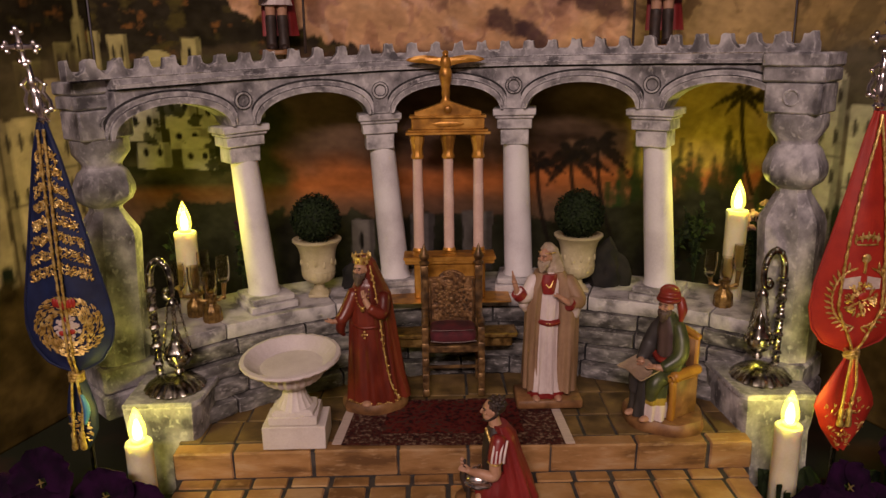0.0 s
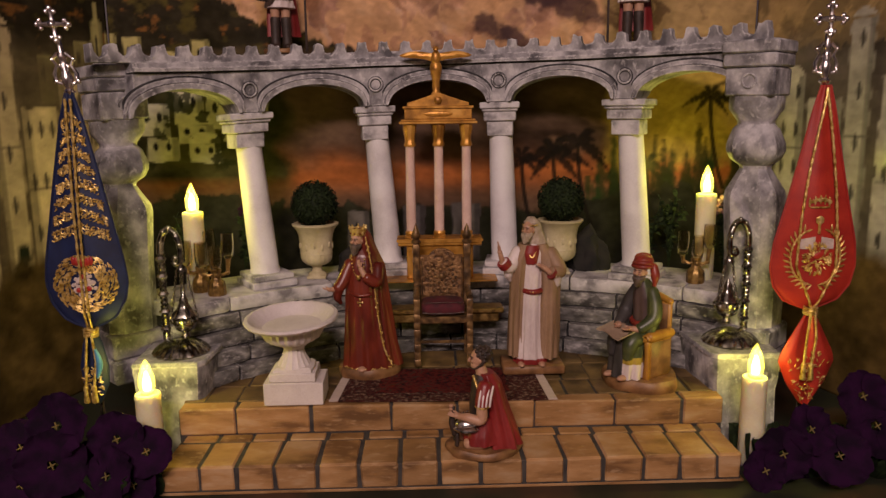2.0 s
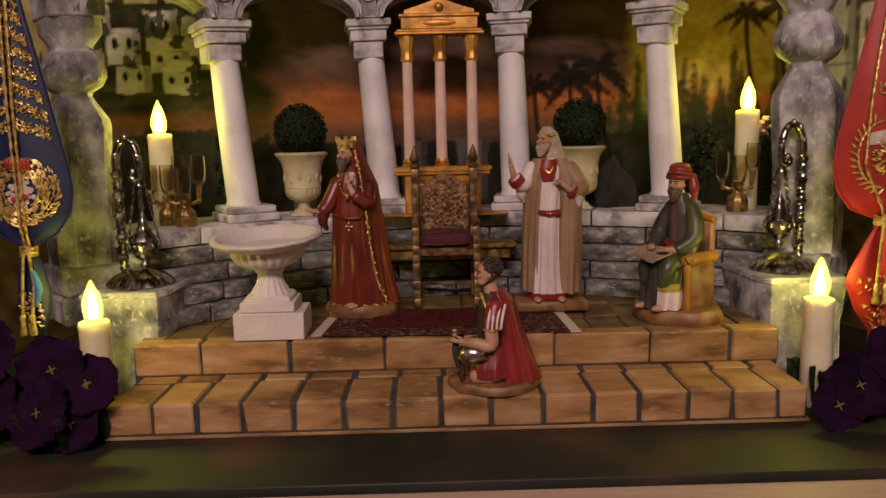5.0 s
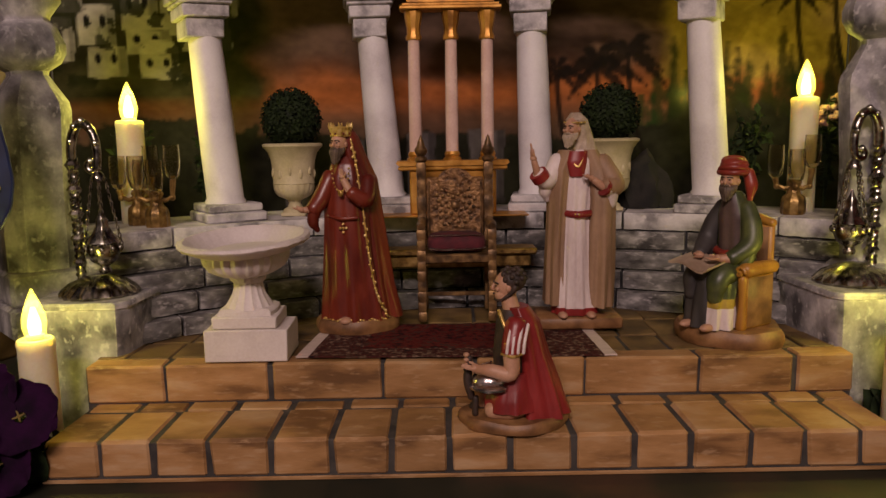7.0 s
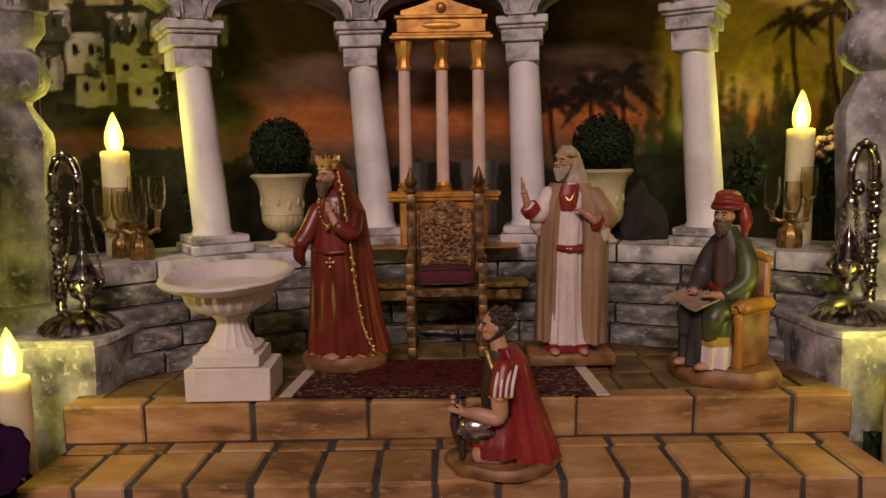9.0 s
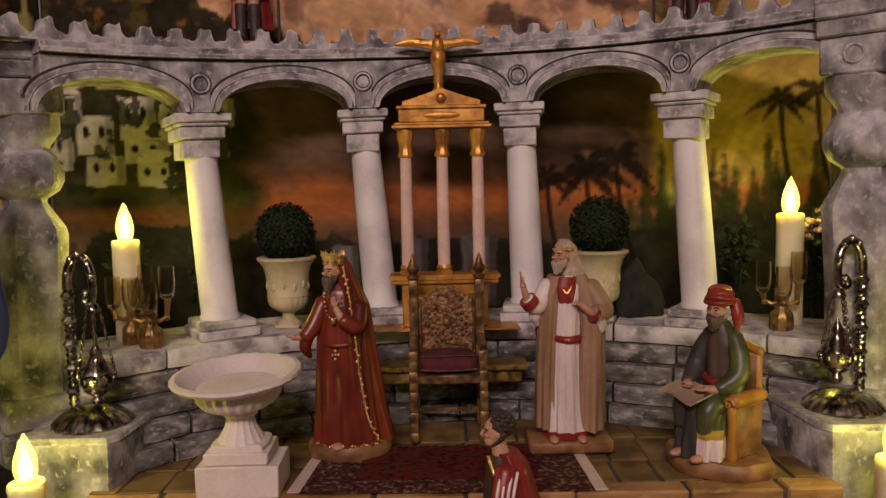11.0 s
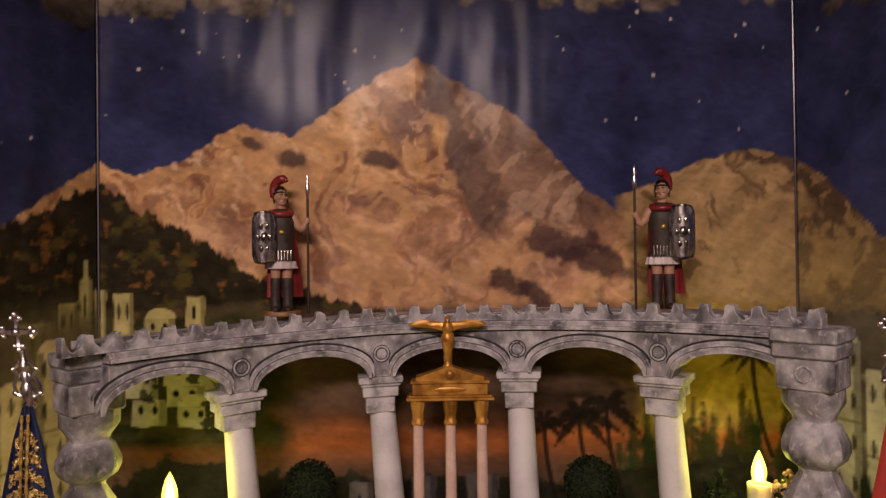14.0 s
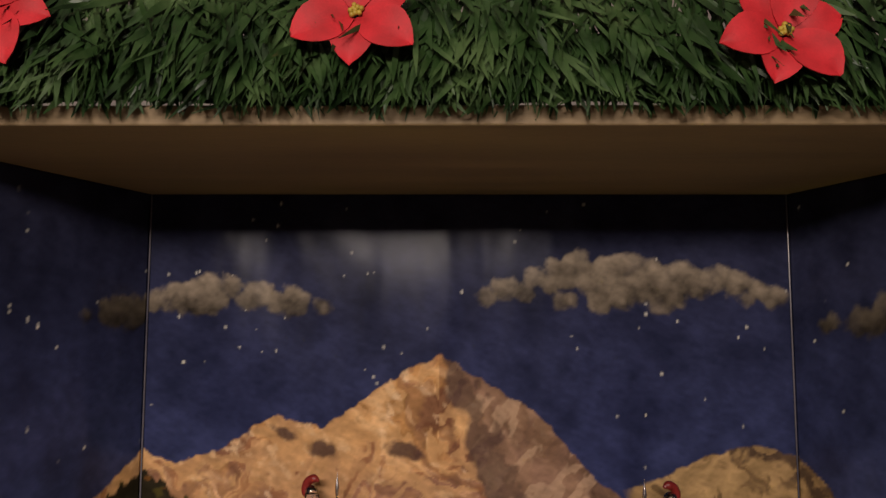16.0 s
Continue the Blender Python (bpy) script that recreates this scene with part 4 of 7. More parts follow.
def candle(at, z0, group_label):
    """An electric candle whose flame centre is at the given place."""
    x, y, zf = at
    c = thing("electric_candle", (x, y, z0), group_label, "candle", "electric candles")
    h = zf - z0 - 0.014
    bm = B()
    prof = [(0.0125, 0.0), (0.0128, 0.002), (0.0126, h * 0.4), (0.0124, h - 0.006), (0.0130, h - 0.003), (0.0122, h), (0.0100, h + 0.0006), (0.0085, h - 0.001)]
    lathe(bm, prof, 28, (0, 0, 0), 0, 5, 0.012)
    part("wax_body", bm, WAX, c)
    bm = B()
    prof = [(0.0052, h - 0.0005), (0.0072, h + 0.004), (0.0083, h + 0.010), (0.0077, h + 0.017), (0.0055, h + 0.024), (0.0029, h + 0.031), (0.0006, h + 0.036)]
    lathe(bm, prof, 20)
    bulb = part("flame_bulb", bm, FLAME_BULB, c, "glowing yellow flame-shaped bulb")
    bulb.visible_shadow = False
    bm = B()
    lathe(bm, [(0.0022, h + 0.002), (0.0040, h + 0.005), (0.0045, h + 0.010), (0.0034, h + 0.016), (0.0012, h + 0.023)], 16)
    core_ = part("light_core", bm, FLAME_CORE, bulb)
    core_.visible_shadow = False
    bm = B()
    lathe(bm, [(0.0060, h + 0.0005), (0.0062, h + 0.003), (0.0050, h + 0.0035)], 16)
    part("bulb_collar", bm, WAX, c)
    return c


for (x, y, zf), z0 in zip(FLAMES, (0.150, 0.150, 0.0, 0.0)):
    candle((x, y, zf), z0, "lit ivory electric candle standing " + ("on the grey bench" if z0 else "on the floor beside the platform"))
    lamp("candle_flame_light", "POINT", (x, y, zf + 0.008), 0.30 if z0 else 0.20, CANDLE_LIGHT, 0.008)

# ---- basin on its block ----
blk = thing("plinth_block", (-0.163, 0.0195, 0.0602), "white painted square block under the basin", "block")
bm = B()
box(bm, -0.0315, 0.0315, -0.0225, 0.0225, 0, 0.0248, 0.0008)
part("block", bm, WHITE, blk)
TIP = Matrix.Translation((0, 0, 0.04)) @ pose(0, 0, 0, 4.5, -2.0, 0) @ Matrix.Translation((0, 0, -0.04))
basin = thing("basin", (-0.164, 0.0195, 0.0852), "white fluted plaster basin on a square foot", "basin")
bm = B()
box(bm, -0.0245, 0.0245, -0.0205, 0.0205, 0, 0.0095, 0.0010)
lathe(bm, [(0.0222, 0.0096), (0.0218, 0.0125), (0.0190, 0.0145)], 32, (0, 0, 0), 0, 0, 0, 0.7, 0, 0.88)
part("foot", bm, WHITE, basin)
bm = B()
lathe(bm, [(0.0185, 0.0135), (0.0165, 0.017), (0.0125, 0.024), (0.0108, 0.030), (0.0110, 0.033), (0.0132, 0.035), (0.0136, 0.0375), (0.0118, 0.039)], 48, (0, 0, 0), 0, 16, 0.035)
part("stem", bm, WHITE, basin)
bm = B()
lathe(bm, [(0.0115, 0.0385), (0.0200, 0.0405), (0.0285, 0.0450), (0.0322, 0.0510), (0.0325, 0.0545), (0.0318, 0.0570), (0.0342, 0.0580)], 96, (0, 0, 0), 0, 24, 0.032)
bmesh.ops.transform(bm, matrix=TIP, verts=bm.verts[:])
part("bowl", bm, WHITE, basin)
bm = B()
lathe(bm, [(0.0335, 0.0575), (0.0420, 0.0610), (0.0485, 0.0640), (0.0500, 0.0662), (0.0492, 0.0684), (0.0455, 0.0690), (0.0410, 0.0655), (0.0360, 0.0600), (0.0250, 0.0555), (0.0100, 0.0540)], 96, (0, 0, 0), 0, 30, 0.008)
for v in bm.verts:
    v.co *= 1 + 0.010 * noise.noise(v.co * 160)
bmesh.ops.transform(bm, matrix=TIP, verts=bm.verts[:])
part("rim", bm, WHITE, basin, "white scalloped rim with shallow dish")

# ---- rug ----
rug = thing("rug", (0, 0, 0), "dark red woven rug with pale ends before the throne", "rug")
quad = [(-0.117, 0.002), (0.108, -0.006), (0.104, 0.100), (-0.108, 0.100)]


def rug_grid(u0, u1, v0, v1, z, nu=24, nv=10):
    rows_ = []
    for j in range(nv + 1):
        v = v0 + (v1 - v0) * j / nv
        row = []
        for i in range(nu + 1):
            u = u0 + (u1 - u0) * i / nu
            a = Vector(quad[0]).lerp(Vector(quad[1]), u)
            b = Vector(quad[3]).lerp(Vector(quad[2]), u)
            p = a.lerp(b, v)
            row.append((p.x, p.y, z + 0.0006 * noise.noise(Vector((u * 9, v * 6, 0)))))
        rows_.append(row)
    return rows_


bm = B()
sheet(bm, rug_grid(0, 1, 0, 1, 0.0612), 0.0011, 0, (0, 0, 1))
part("border", bm, RUG, rug)
bm = B()
sheet(bm, rug_grid(0.17, 0.83, 0.22, 0.95, 0.0624), 0.0006, 0, (0, 0, 1))
part("red_field", bm, RUG_RED, rug)
for u0, u1 in ((-0.045, -0.001), (1.001, 1.045)):
    bm = B()
    sheet(bm, rug_grid(u0, u1, 0.02, 0.98, 0.0610, 3), 0.0011, 0, (0, 0, 1))
    part("fringe", bm, FRINGE, rug, "pale cream rug end")

# ---- throne ----
throne = thing("throne", (0.0, 0.135, 0.0625), "carved antique bronze throne with maroon velvet cushion", "throne")


def turned_leg(x, y, z0, z1, r, top=False):
    bm = B()
    n = 9
    prof = [(r * 0.8, z0)]
    for k in range(n):
        a = z0 + (z1 - z0) * k / n
        b = z0 + (z1 - z0) * (k + 1) / n
        d = b - a
        f = 1.0 if k % 2 == 0 else 0.94
        prof += [(r * f, a + 0.15 * d), (r * f, a + 0.85 * d), (r * 0.86, b - 0.04 * d)]
    lathe(bm, prof, 16, (x, y, 0), 0, 0, 0, 0.6)
    return bm


for x in (-0.0315, 0.0315):
    part("leg", turned_leg(x, -0.026, 0.0, 0.084, 0.0042), BRONZE, throne, "carved front post rising to the arm")
    p = part("back_post", turned_leg(x, 0.022, 0.0, 0.142, 0.0046), BRONZE, throne)
    bm = B()
    lathe(bm, [(0.0042, 0.1415), (0.0058, 0.1435), (0.0058, 0.1455), (0.0036, 0.1475), (0.0056, 0.1505), (0.0060, 0.1535), (0.0040, 0.1565), (0.0030, 0.1600), (0.0012, 0.1650), (0.0004, 0.1670)], 16, (x, 0.022, 0))
    part("finial", bm, BRONZE, p)
    bm = B()
    tube(bm, [(x, -0.030, 0.0855), (x, -0.020, 0.0870), (x, 0.0, 0.0860), (x, 0.020, 0.0875)], [0.0036, 0.0044, 0.0036, 0.0036], 10)
    part("armrest", bm, BRONZE, throne)
    bm = B()
    box(bm, x - 0.002, x + 0.002, -0.022, 0.018, 0.0120, 0.0155, 0.0006)
    part("side_stretcher", bm, BRONZE, throne)
bm = B()
box(bm, -0.030, 0.030, -0.029, 0.024, 0.0530, 0.0615, 0.0012)
part("seat", bm, BRONZE, throne)
bm = B()
box(bm, -0.029, 0.029, 0.0180, 0.0205, 0.0140, 0.0180, 0.0006)
part("back_stretcher", bm, BRONZE, throne)
bm = B()
loops = []
for s in np.linspace(0, 1, 9):
    k = 1 - 0.35 * (2 * s - 1) ** 4
    loops.append([(0.0265 * k * math.copysign(abs(math.cos(t)) ** 0.35, math.cos(t)), -0.004 + 0.023 * k * math.copysign(abs(math.sin(t)) ** 0.35, math.sin(t)), 0.0617 + 0.016 * s) for t in np.linspace(0, 2 * math.pi, 40, endpoint=False)])
rings(bm, loops)
cush = part("cushion", bm, VELVET_RED, throne, "maroon velvet cushion with silver braid")
bm = B()
tube(bm, [(-0.0255, -0.0262, 0.066), (-0.012, -0.0280, 0.0652), (0.012, -0.0280, 0.0652), (0.0255, -0.0262, 0.066)], 0.0009, 6)
tube(bm, [(-0.0235, -0.0215, 0.0772), (-0.010, -0.0235, 0.0776), (0.010, -0.0235, 0.0776), (0.0235, -0.0215, 0.0772)], 0.0006, 6)
part("braid", bm, BRIGHT_SILVER, cush)
bm = B()
box(bm, -0.027, 0.027, 0.0195, 0.0245, 0.066, 0.1275, 0.001)
lathe(bm, [(0.0165, 0), (0.0165, 0.004), (0.0150, 0.005)], 32, (0, 0, 0))
for v in bm.verts[:]:
    if v.co.z < 0.01:
        v.co = Vector((v.co.x, 0.0230 - v.co.z, 0.1235 + v.co.y * 0.75))
back = part("backrest", bm, BRONZE_EMBOSS, throne, "embossed bronze back panel with round crest")
bm = B()
for k in range(46):
    t = k * 2.4
    r = 0.0022 * math.sqrt(k)
    x, z = r * math.cos(t) * 1.35, 0.101 + r * math.sin(t) * 1.5
    if abs(x) < 0.024:
        ball(bm, (x, 0.0190, z), (0.0020, 0.0013, 0.0020), 0, 7)
tube(bm, [(0.0135 * math.cos(t), 0.0190, 0.1145 + 0.0155 * math.sin(t)) for t in np.linspace(0, math.pi, 20)], 0.0011, 6)
for x0 in (-0.0245, 0.0245):
    tube(bm, [(x0, 0.0190, 0.070), (x0, 0.0190, 0.124)], 0.0009, 6)
ball(bm, (0, 0.0185, 0.101), (0.0042, 0.0022, 0.0042), 0, 10)
part("relief", bm, BRONZE, back)

# ---- golden portal behind the throne ----
portal = thing("golden_portal", (-0.001, 0.206, 0), "old-gold painted portal with three slim columns and eagle", "ornament")
bm = B()
box(bm, -0.074, 0.074, -0.028, 0.016, 0.1500, 0.1512, 0.0004)
box(bm, -0.043, 0.043, -0.012, 0.014, 0.1512, 0.1950, 0.0016)
box(bm, -0.054, 0.054, -0.015, 0.016, 0.1950, 0.1995, 0.0012)
rings(bm, [[(-0.056 * k, -0.016, z), (0.056 * k, -0.016, z), (0.056 * k, 0.017, z), (-0.056 * k, 0.017, z)] for k, z in ((0.95, 0.1995), (1.0, 0.2020), (0.98, 0.2045))])
part("pedestal", bm, GOLD, portal)
bm = B()
box(bm, -0.078, 0.078, -0.060, -0.029, 0.1165, 0.1225, 0.0016)
box(bm, -0.072, 0.072, -0.056, -0.029, 0.1045, 0.1160, 0.0016)
part("lower_ledge", bm, AGED_GILT, portal)
for k, x in enumerate((-0.0365, 0.0, 0.0355)):
    bm = B()
    lathe(bm, [(0.0064, 0.213), (0.0063, 0.26), (0.0057, 0.326)], 20, (x, 0, 0))
    col = part("rod_column", bm, PINK_MARBLE, portal, "slim cream rod with gilt capital and foot")
    bm = B()
    lathe(bm, [(0.0072, 0.322), (0.0076, 0.325), (0.0062, 0.328), (0.0064, 0.334), (0.0080, 0.342), (0.0086, 0.347), (0.0086, 0.3495)], 20, (x, 0, 0), 0, 10, 0.04)
    part("capital", bm, GOLD, col)
    bm = B()
    lathe(bm, [(0.0090, 0.2040), (0.0090, 0.2065), (0.0072, 0.2080), (0.0080, 0.2105), (0.0068, 0.2135)], 20, (x, 0, 0))
    part("foot", bm, GOLD, col)
bm = B()
box(bm, -0.0495, 0.0495, -0.012, 0.012, 0.3500, 0.3535, 0.0008)
box(bm, -0.0470, 0.0470, -0.010, 0.010, 0.3535, 0.3560, 0.0005)
box(bm, -0.0425, 0.0425, -0.009, 0.009, 0.3560, 0.3690, 0.0008)
box(bm, -0.0445, 0.0445, -0.011, 0.011, 0.3690, 0.3725, 0.0008)
part("entablature", bm, GOLD, portal)
bm = B()
ball(bm, (0, -0.0092, 0.3625), (0.019, 0.0012, 0.0034), 0, 16)
part("oval_panel", bm, GOLD, portal)
bm = B()
out = [(-0.0385, 0.0), (-0.0385, 0.0040), (-0.030, 0.0062), (-0.016, 0.0108), (0, 0.0165), (0.016, 0.0108), (0.030, 0.0062), (0.0385, 0.0040), (0.0385, 0.0)]
rings(bm, [[(a, y, 0.3725 + b) for a, b in out] for y in (-0.0095, -0.0085, 0.0085, 0.0095)])
ball(bm, (0, -0.0100, 0.3790), (0.0050, 0.0022, 0.0050), 0, 12)
part("pediment", bm, GOLD, portal)
eagle = thing("eagle", (-0.003, 0.206, 0.3860), "gilded eagle with spread wings on a short stem", "eagle")
eagle.scale = (1.0, 1.0, 0.90)
bm = B()
lathe(bm, [(0.0070, 0.0), (0.0062, 0.002), (0.0042, 0.006), (0.0052, 0.012), (0.0046, 0.018), (0.0060, 0.026), (0.0078, 0.034), (0.0074, 0.040), (0.0050, 0.046)], 16)
part("stem", bm, GOLD, eagle)
bm = B()
ball(bm, (0, -0.002, 0.050), (0.0062, 0.0052, 0.0110), 0, 14)
ball(bm, (0, -0.0050, 0.0620), (0.0036, 0.0040, 0.0038), 0, 12)
tube(bm, [(0, -0.0080, 0.0620), (0, -0.0115, 0.0612), (0, -0.0125, 0.0590)], [0.0018, 0.0012, 0.0004], 8)
part("body", bm, GOLD, eagle)
for s in (-1, 1):
    bm = B()
    grid = []
    for j in range(7):
        v = j / 6
        row = []
        for i in range(14):
            t = i / 13
            x = s * (0.003 + 0.042 * t)
            z = 0.0575 + 0.0035 * math.sin(t * 2.4) - 0.0055 * t * t - v * 0.0135 * (1 - t) ** 0.6 - 0.001 * math.cos(v * 22 + t * 4)
            row.append((x, 0.001 + 0.004 * t - 0.002 * math.sin(v * 3), z))
        grid.append(row)
    sheet(bm, grid, 0.0022)
    part("wing", bm, GOLD, eagle, "outspread gilded wing")

# ---- topiary urns ----


def topiary(at, label):
    t = thing("topiary_urn", at, label, "potted bush", "topiary urns on the bench")
    bm = B()
    box(bm, -0.0125, 0.0125, -0.0125, 0.0125, 0, 0.0040, 0.0008)
    lathe(bm, [(0.0122, 0.004), (0.0112, 0.0065), (0.0072, 0.0090), (0.0060, 0.0130), (0.0070, 0.0160), (0.0098, 0.0172), (0.0150, 0.0195), (0.0190, 0.0235), (0.0205, 0.0285), (0.0205, 0.0330)], 80, (0, 0, 0), 0, 20, 0.020)
    part("urn_body", bm, CREAM, t)
    bm = B()
    lathe(bm, [(0.0200, 0.0325), (0.0214, 0.0332), (0.0208, 0.0350), (0.0212, 0.0460), (0.0222, 0.0560), (0.0246, 0.0640), (0.0285, 0.0690), (0.0302, 0.0708), (0.0302, 0.0728), (0.0275, 0.0738), (0.0240, 0.0700)], 48)
    for k in range(12):
        a = k * math.pi * 2 / 12
        ball(bm, (0.0205 * math.cos(a), 0.0205 * math.sin(a), 0.043 + 0.003 * (k % 2)), (0.0022, 0.0022, 0.0050), 0, 8)
    part("urn_neck", bm, CREAM, t)
    bm = B()
    ball(bm, (0, 0, 0.0980), 0.0268, 0, 16)
    rr = random.Random(3)
    for k in range(2600):
        z = rr.uniform(-1, 1)
        a = rr.uniform(0, 6.283)
        d = Vector((math.sqrt(1 - z * z) * math.cos(a), math.sqrt(1 - z * z) * math.sin(a), z))
        c = Vector((0, 0, 0.0985)) + d * rr.uniform(0.0262, 0.0312)
        side = d.orthogonal().normalized()
        side.rotate(Matrix.Rotation(rr.uniform(0, 6.28), 3, d))
        up = d.cross(side) + d * rr.uniform(0.1, 0.9)
        w, h = 0.0012, 0.0023
        bm.faces.new([bm.verts.new(c + side * a_ * w + up * b_ * h) for a_, b_ in ((0, -1), (1, 0), (0, 1), (-1, 0))])
    part("bush", bm, LEAF, t, "clipped dark green boxwood ball")


topiary((-0.164, 0.222, 0.1500), "cream urn with clipped dark green ball bush")
topiary((0.160, 0.222, 0.1500), "cream urn with clipped dark green ball bush")

# ---- small glass candelabra ----


def candelabrum(at, turn, label):
    c = thing("candelabrum", at, label, "candelabrum", "candelabra on the bench", "", turn)
    bm = B()
    lathe(bm, [(0.0098, 0), (0.0106, 0.002), (0.0104, 0.012), (0.0094, 0.0165), (0.0060, 0.0195), (0.0046, 0.026), (0.0066, 0.030), (0.0042, 0.034)], 40, (0, 0, 0), 0, 10, 0.05)
    part("base", bm, AGED_GILT, c, "gilt beaded base")
    for k, (dx, dy, h) in enumerate(((-0.0165, 0.002, 0.034), (0.001, -0.007, 0.030), (0.0150, 0.004, 0.043))):
        bm = B()
        tube(bm, [(0, 0, 0.027), (dx * 0.5, dy * 0.5, 0.024), (dx * 0.9, dy, 0.027), (dx, dy, h)], [0.0024, 0.0022, 0.0022, 0.0030], 8)
        ball(bm, (dx * 0.9, dy, 0.0262), 0.0030, 0, 8)
        arm = part("arm", bm, AGED_GILT, c)
        bm = B()
        lathe(bm, [(0.0026, h), (0.0060, h + 0.003), (0.0074, h + 0.010), (0.0076, h + 0.020), (0.0070, h + 0.031), (0.0063, h + 0.031), (0.0068, h + 0.020), (0.0064, h + 0.010), (0.0040, h + 0.005)], 24, (dx, dy, 0))
        part("glass_cup", bm, GLASS, arm, "small smoky glass cup")


candelabrum((-0.273, 0.132, 0.1500), 10, "small gilt candelabrum with glass cups on the bench")
candelabrum((-0.297, 0.152, 0.1500), 40, "small gilt candelabrum with glass cups beside the candle")
candelabrum((0.318, 0.150, 0.1500), -20, "small gilt candelabrum with glass cups before the candle")

# ---- censers on hooked stands ----


def censer_stand(at, s, label, cz):
    c = thing("censer_stand", at, label, "censer", "censers on stone pedestals")
    bm = B()
    lathe(bm, [(0.0300, 0), (0.0310, 0.0020), (0.0290, 0.0050), (0.0235, 0.0100), (0.0140, 0.0140), (0.0080, 0.0160), (0.0050, 0.0165)], 80, (0, 0, 0), 0, 20, 0.03)
    part("base_dome", bm, SILVER, c, "lobed tarnished silver base")
    bm = B()
    x = s * 0.017
    pts = [(x, 0.006, 0.010)] + [(x, 0.006, z) for z in np.linspace(0.02, 0.112, 24)]
    tube(bm, pts, 0.0032, 10)
    for turn in range(3):
        tube(bm, [(x + 0.0034 * math.cos(t * 5.5 + turn * 2.094), 0.006 + 0.0034 * math.sin(t * 5.5 + turn * 2.094), 0.012 + 0.0135 * t) for t in np.linspace(0, 7.4, 90)], 0.0012, 5)
    for z in (0.026, 0.046, 0.066, 0.086, 0.106):
        lathe(bm, [(0.0040, -0.0030), (0.0060, 0), (0.0040, 0.0030)], 14, (x, 0.006, z), 0, 7, 0.06)
    part("post", bm, SILVER, c)
    bm = B()
    arc = [(x - s * 0.0125 + s * 0.0125 * math.cos(t), 0.006 - 0.010 * t / 3.4, 0.112 + 0.027 * math.sin(t)) for t in np.linspace(0, 3.4, 18)]
    end = Vector(arc[-1])
    curl = [(end.x + s * (0.004 - 0.004 * math.cos(t)), end.y, end.z - 0.004 * math.sin(t)) for t in np.linspace(0.4, 4.4, 10)]
    tube(bm, arc + curl, [0.0042 - 0.0016 * k / 28 for k in range(28)], 10)
    for p in arc[2:-2:3]:
        ball(bm, (p[0], p[1] - 0.002, p[2] + 0.002), 0.0030, 0, 8)
    ball(bm, curl[-1], 0.0034, 0, 8)
    part("hook", bm, SILVER, c)
    hx, hy, hz = end.x, end.y, end.z - 0.003
    bm = B()
    lathe(bm, [(0.0040, cz - 0.004), (0.0052, cz - 0.001), (0.0034, cz + 0.002), (0.0102, cz + 0.007), (0.0134, cz + 0.015), (0.0130, cz + 0.020), (0.0138, cz + 0.021)], 24, (hx, hy, 0), 0, 8, 0.02)
    for k in range(10):
        a = k * math.pi / 5
        ball(bm, (hx + 0.0134 * math.cos(a), hy + 0.0134 * math.sin(a), cz + 0.0165), (0.0022, 0.0022, 0.0030), 0, 8)
    bowl = part("censer_bowl", bm, SILVER, c, "pierced silver incense bowl")
    bm = B()
    lathe(bm, [(0.0134, cz + 0.0215), (0.0120, cz + 0.025), (0.0082, cz + 0.029), (0.0072, cz + 0.031), (0.0048, cz + 0.036), (0.0050, cz + 0.039), (0.0022, cz + 0.044), (0.0005, cz + 0.049)], 24, (hx, hy, 0), 0, 6, 0.06)
    part("lid", bm, SILVER, bowl)
    bm = B()
    lathe(bm, [(0.0010, hz), (0.0042, hz - 0.003), (0.0058, hz - 0.007), (0.0058, hz - 0.0085), (0.0020, hz - 0.009)], 18, (hx, hy, 0))
    part("chain_cap", bm, SILVER, bowl)
    for k in range(4):
        a = k * math.pi / 2 + 0.5
        bm = B()
        p0, p1 = Vector((hx + 0.005 * math.cos(a), hy + 0.005 * math.sin(a), hz - 0.008)), Vector((hx + 0.0138 * math.cos(a), hy + 0.0138 * math.sin(a), cz + 0.020))
        for q in range(17):
            p = p0.lerp(p1, q / 16)
            tl = 0 if q % 2 else 1
            tube(bm, [p + Vector((0.0011 * math.cos(t) * tl, 0.0011 * math.cos(t) * (1 - tl), 0.0021 * math.sin(t))) for t in np.linspace(0, 6.283, 9)], 0.0005, 5)
        part("chain", bm, SILVER, bowl)


censer_stand((-0.296, 0.056, 0.1032), -1, "tarnished silver censer hanging low from a hooked stand", 0.022)
censer_stand((0.325, 0.052, 0.1032), 1, "tarnished silver censer hanging from a hooked stand", 0.028)

# ---- figurines: each one plain mesh ----


def figurine(bm, mats, at, label, turn=0.0, scale=1.0):
    ob = part("figurine", bm, mats, None, "", 50)
    ob.matrix_world = pose(*at, 0, 0, turn) @ Matrix.Scale(scale, 4)
    return tagged(ob, label, "figurine")


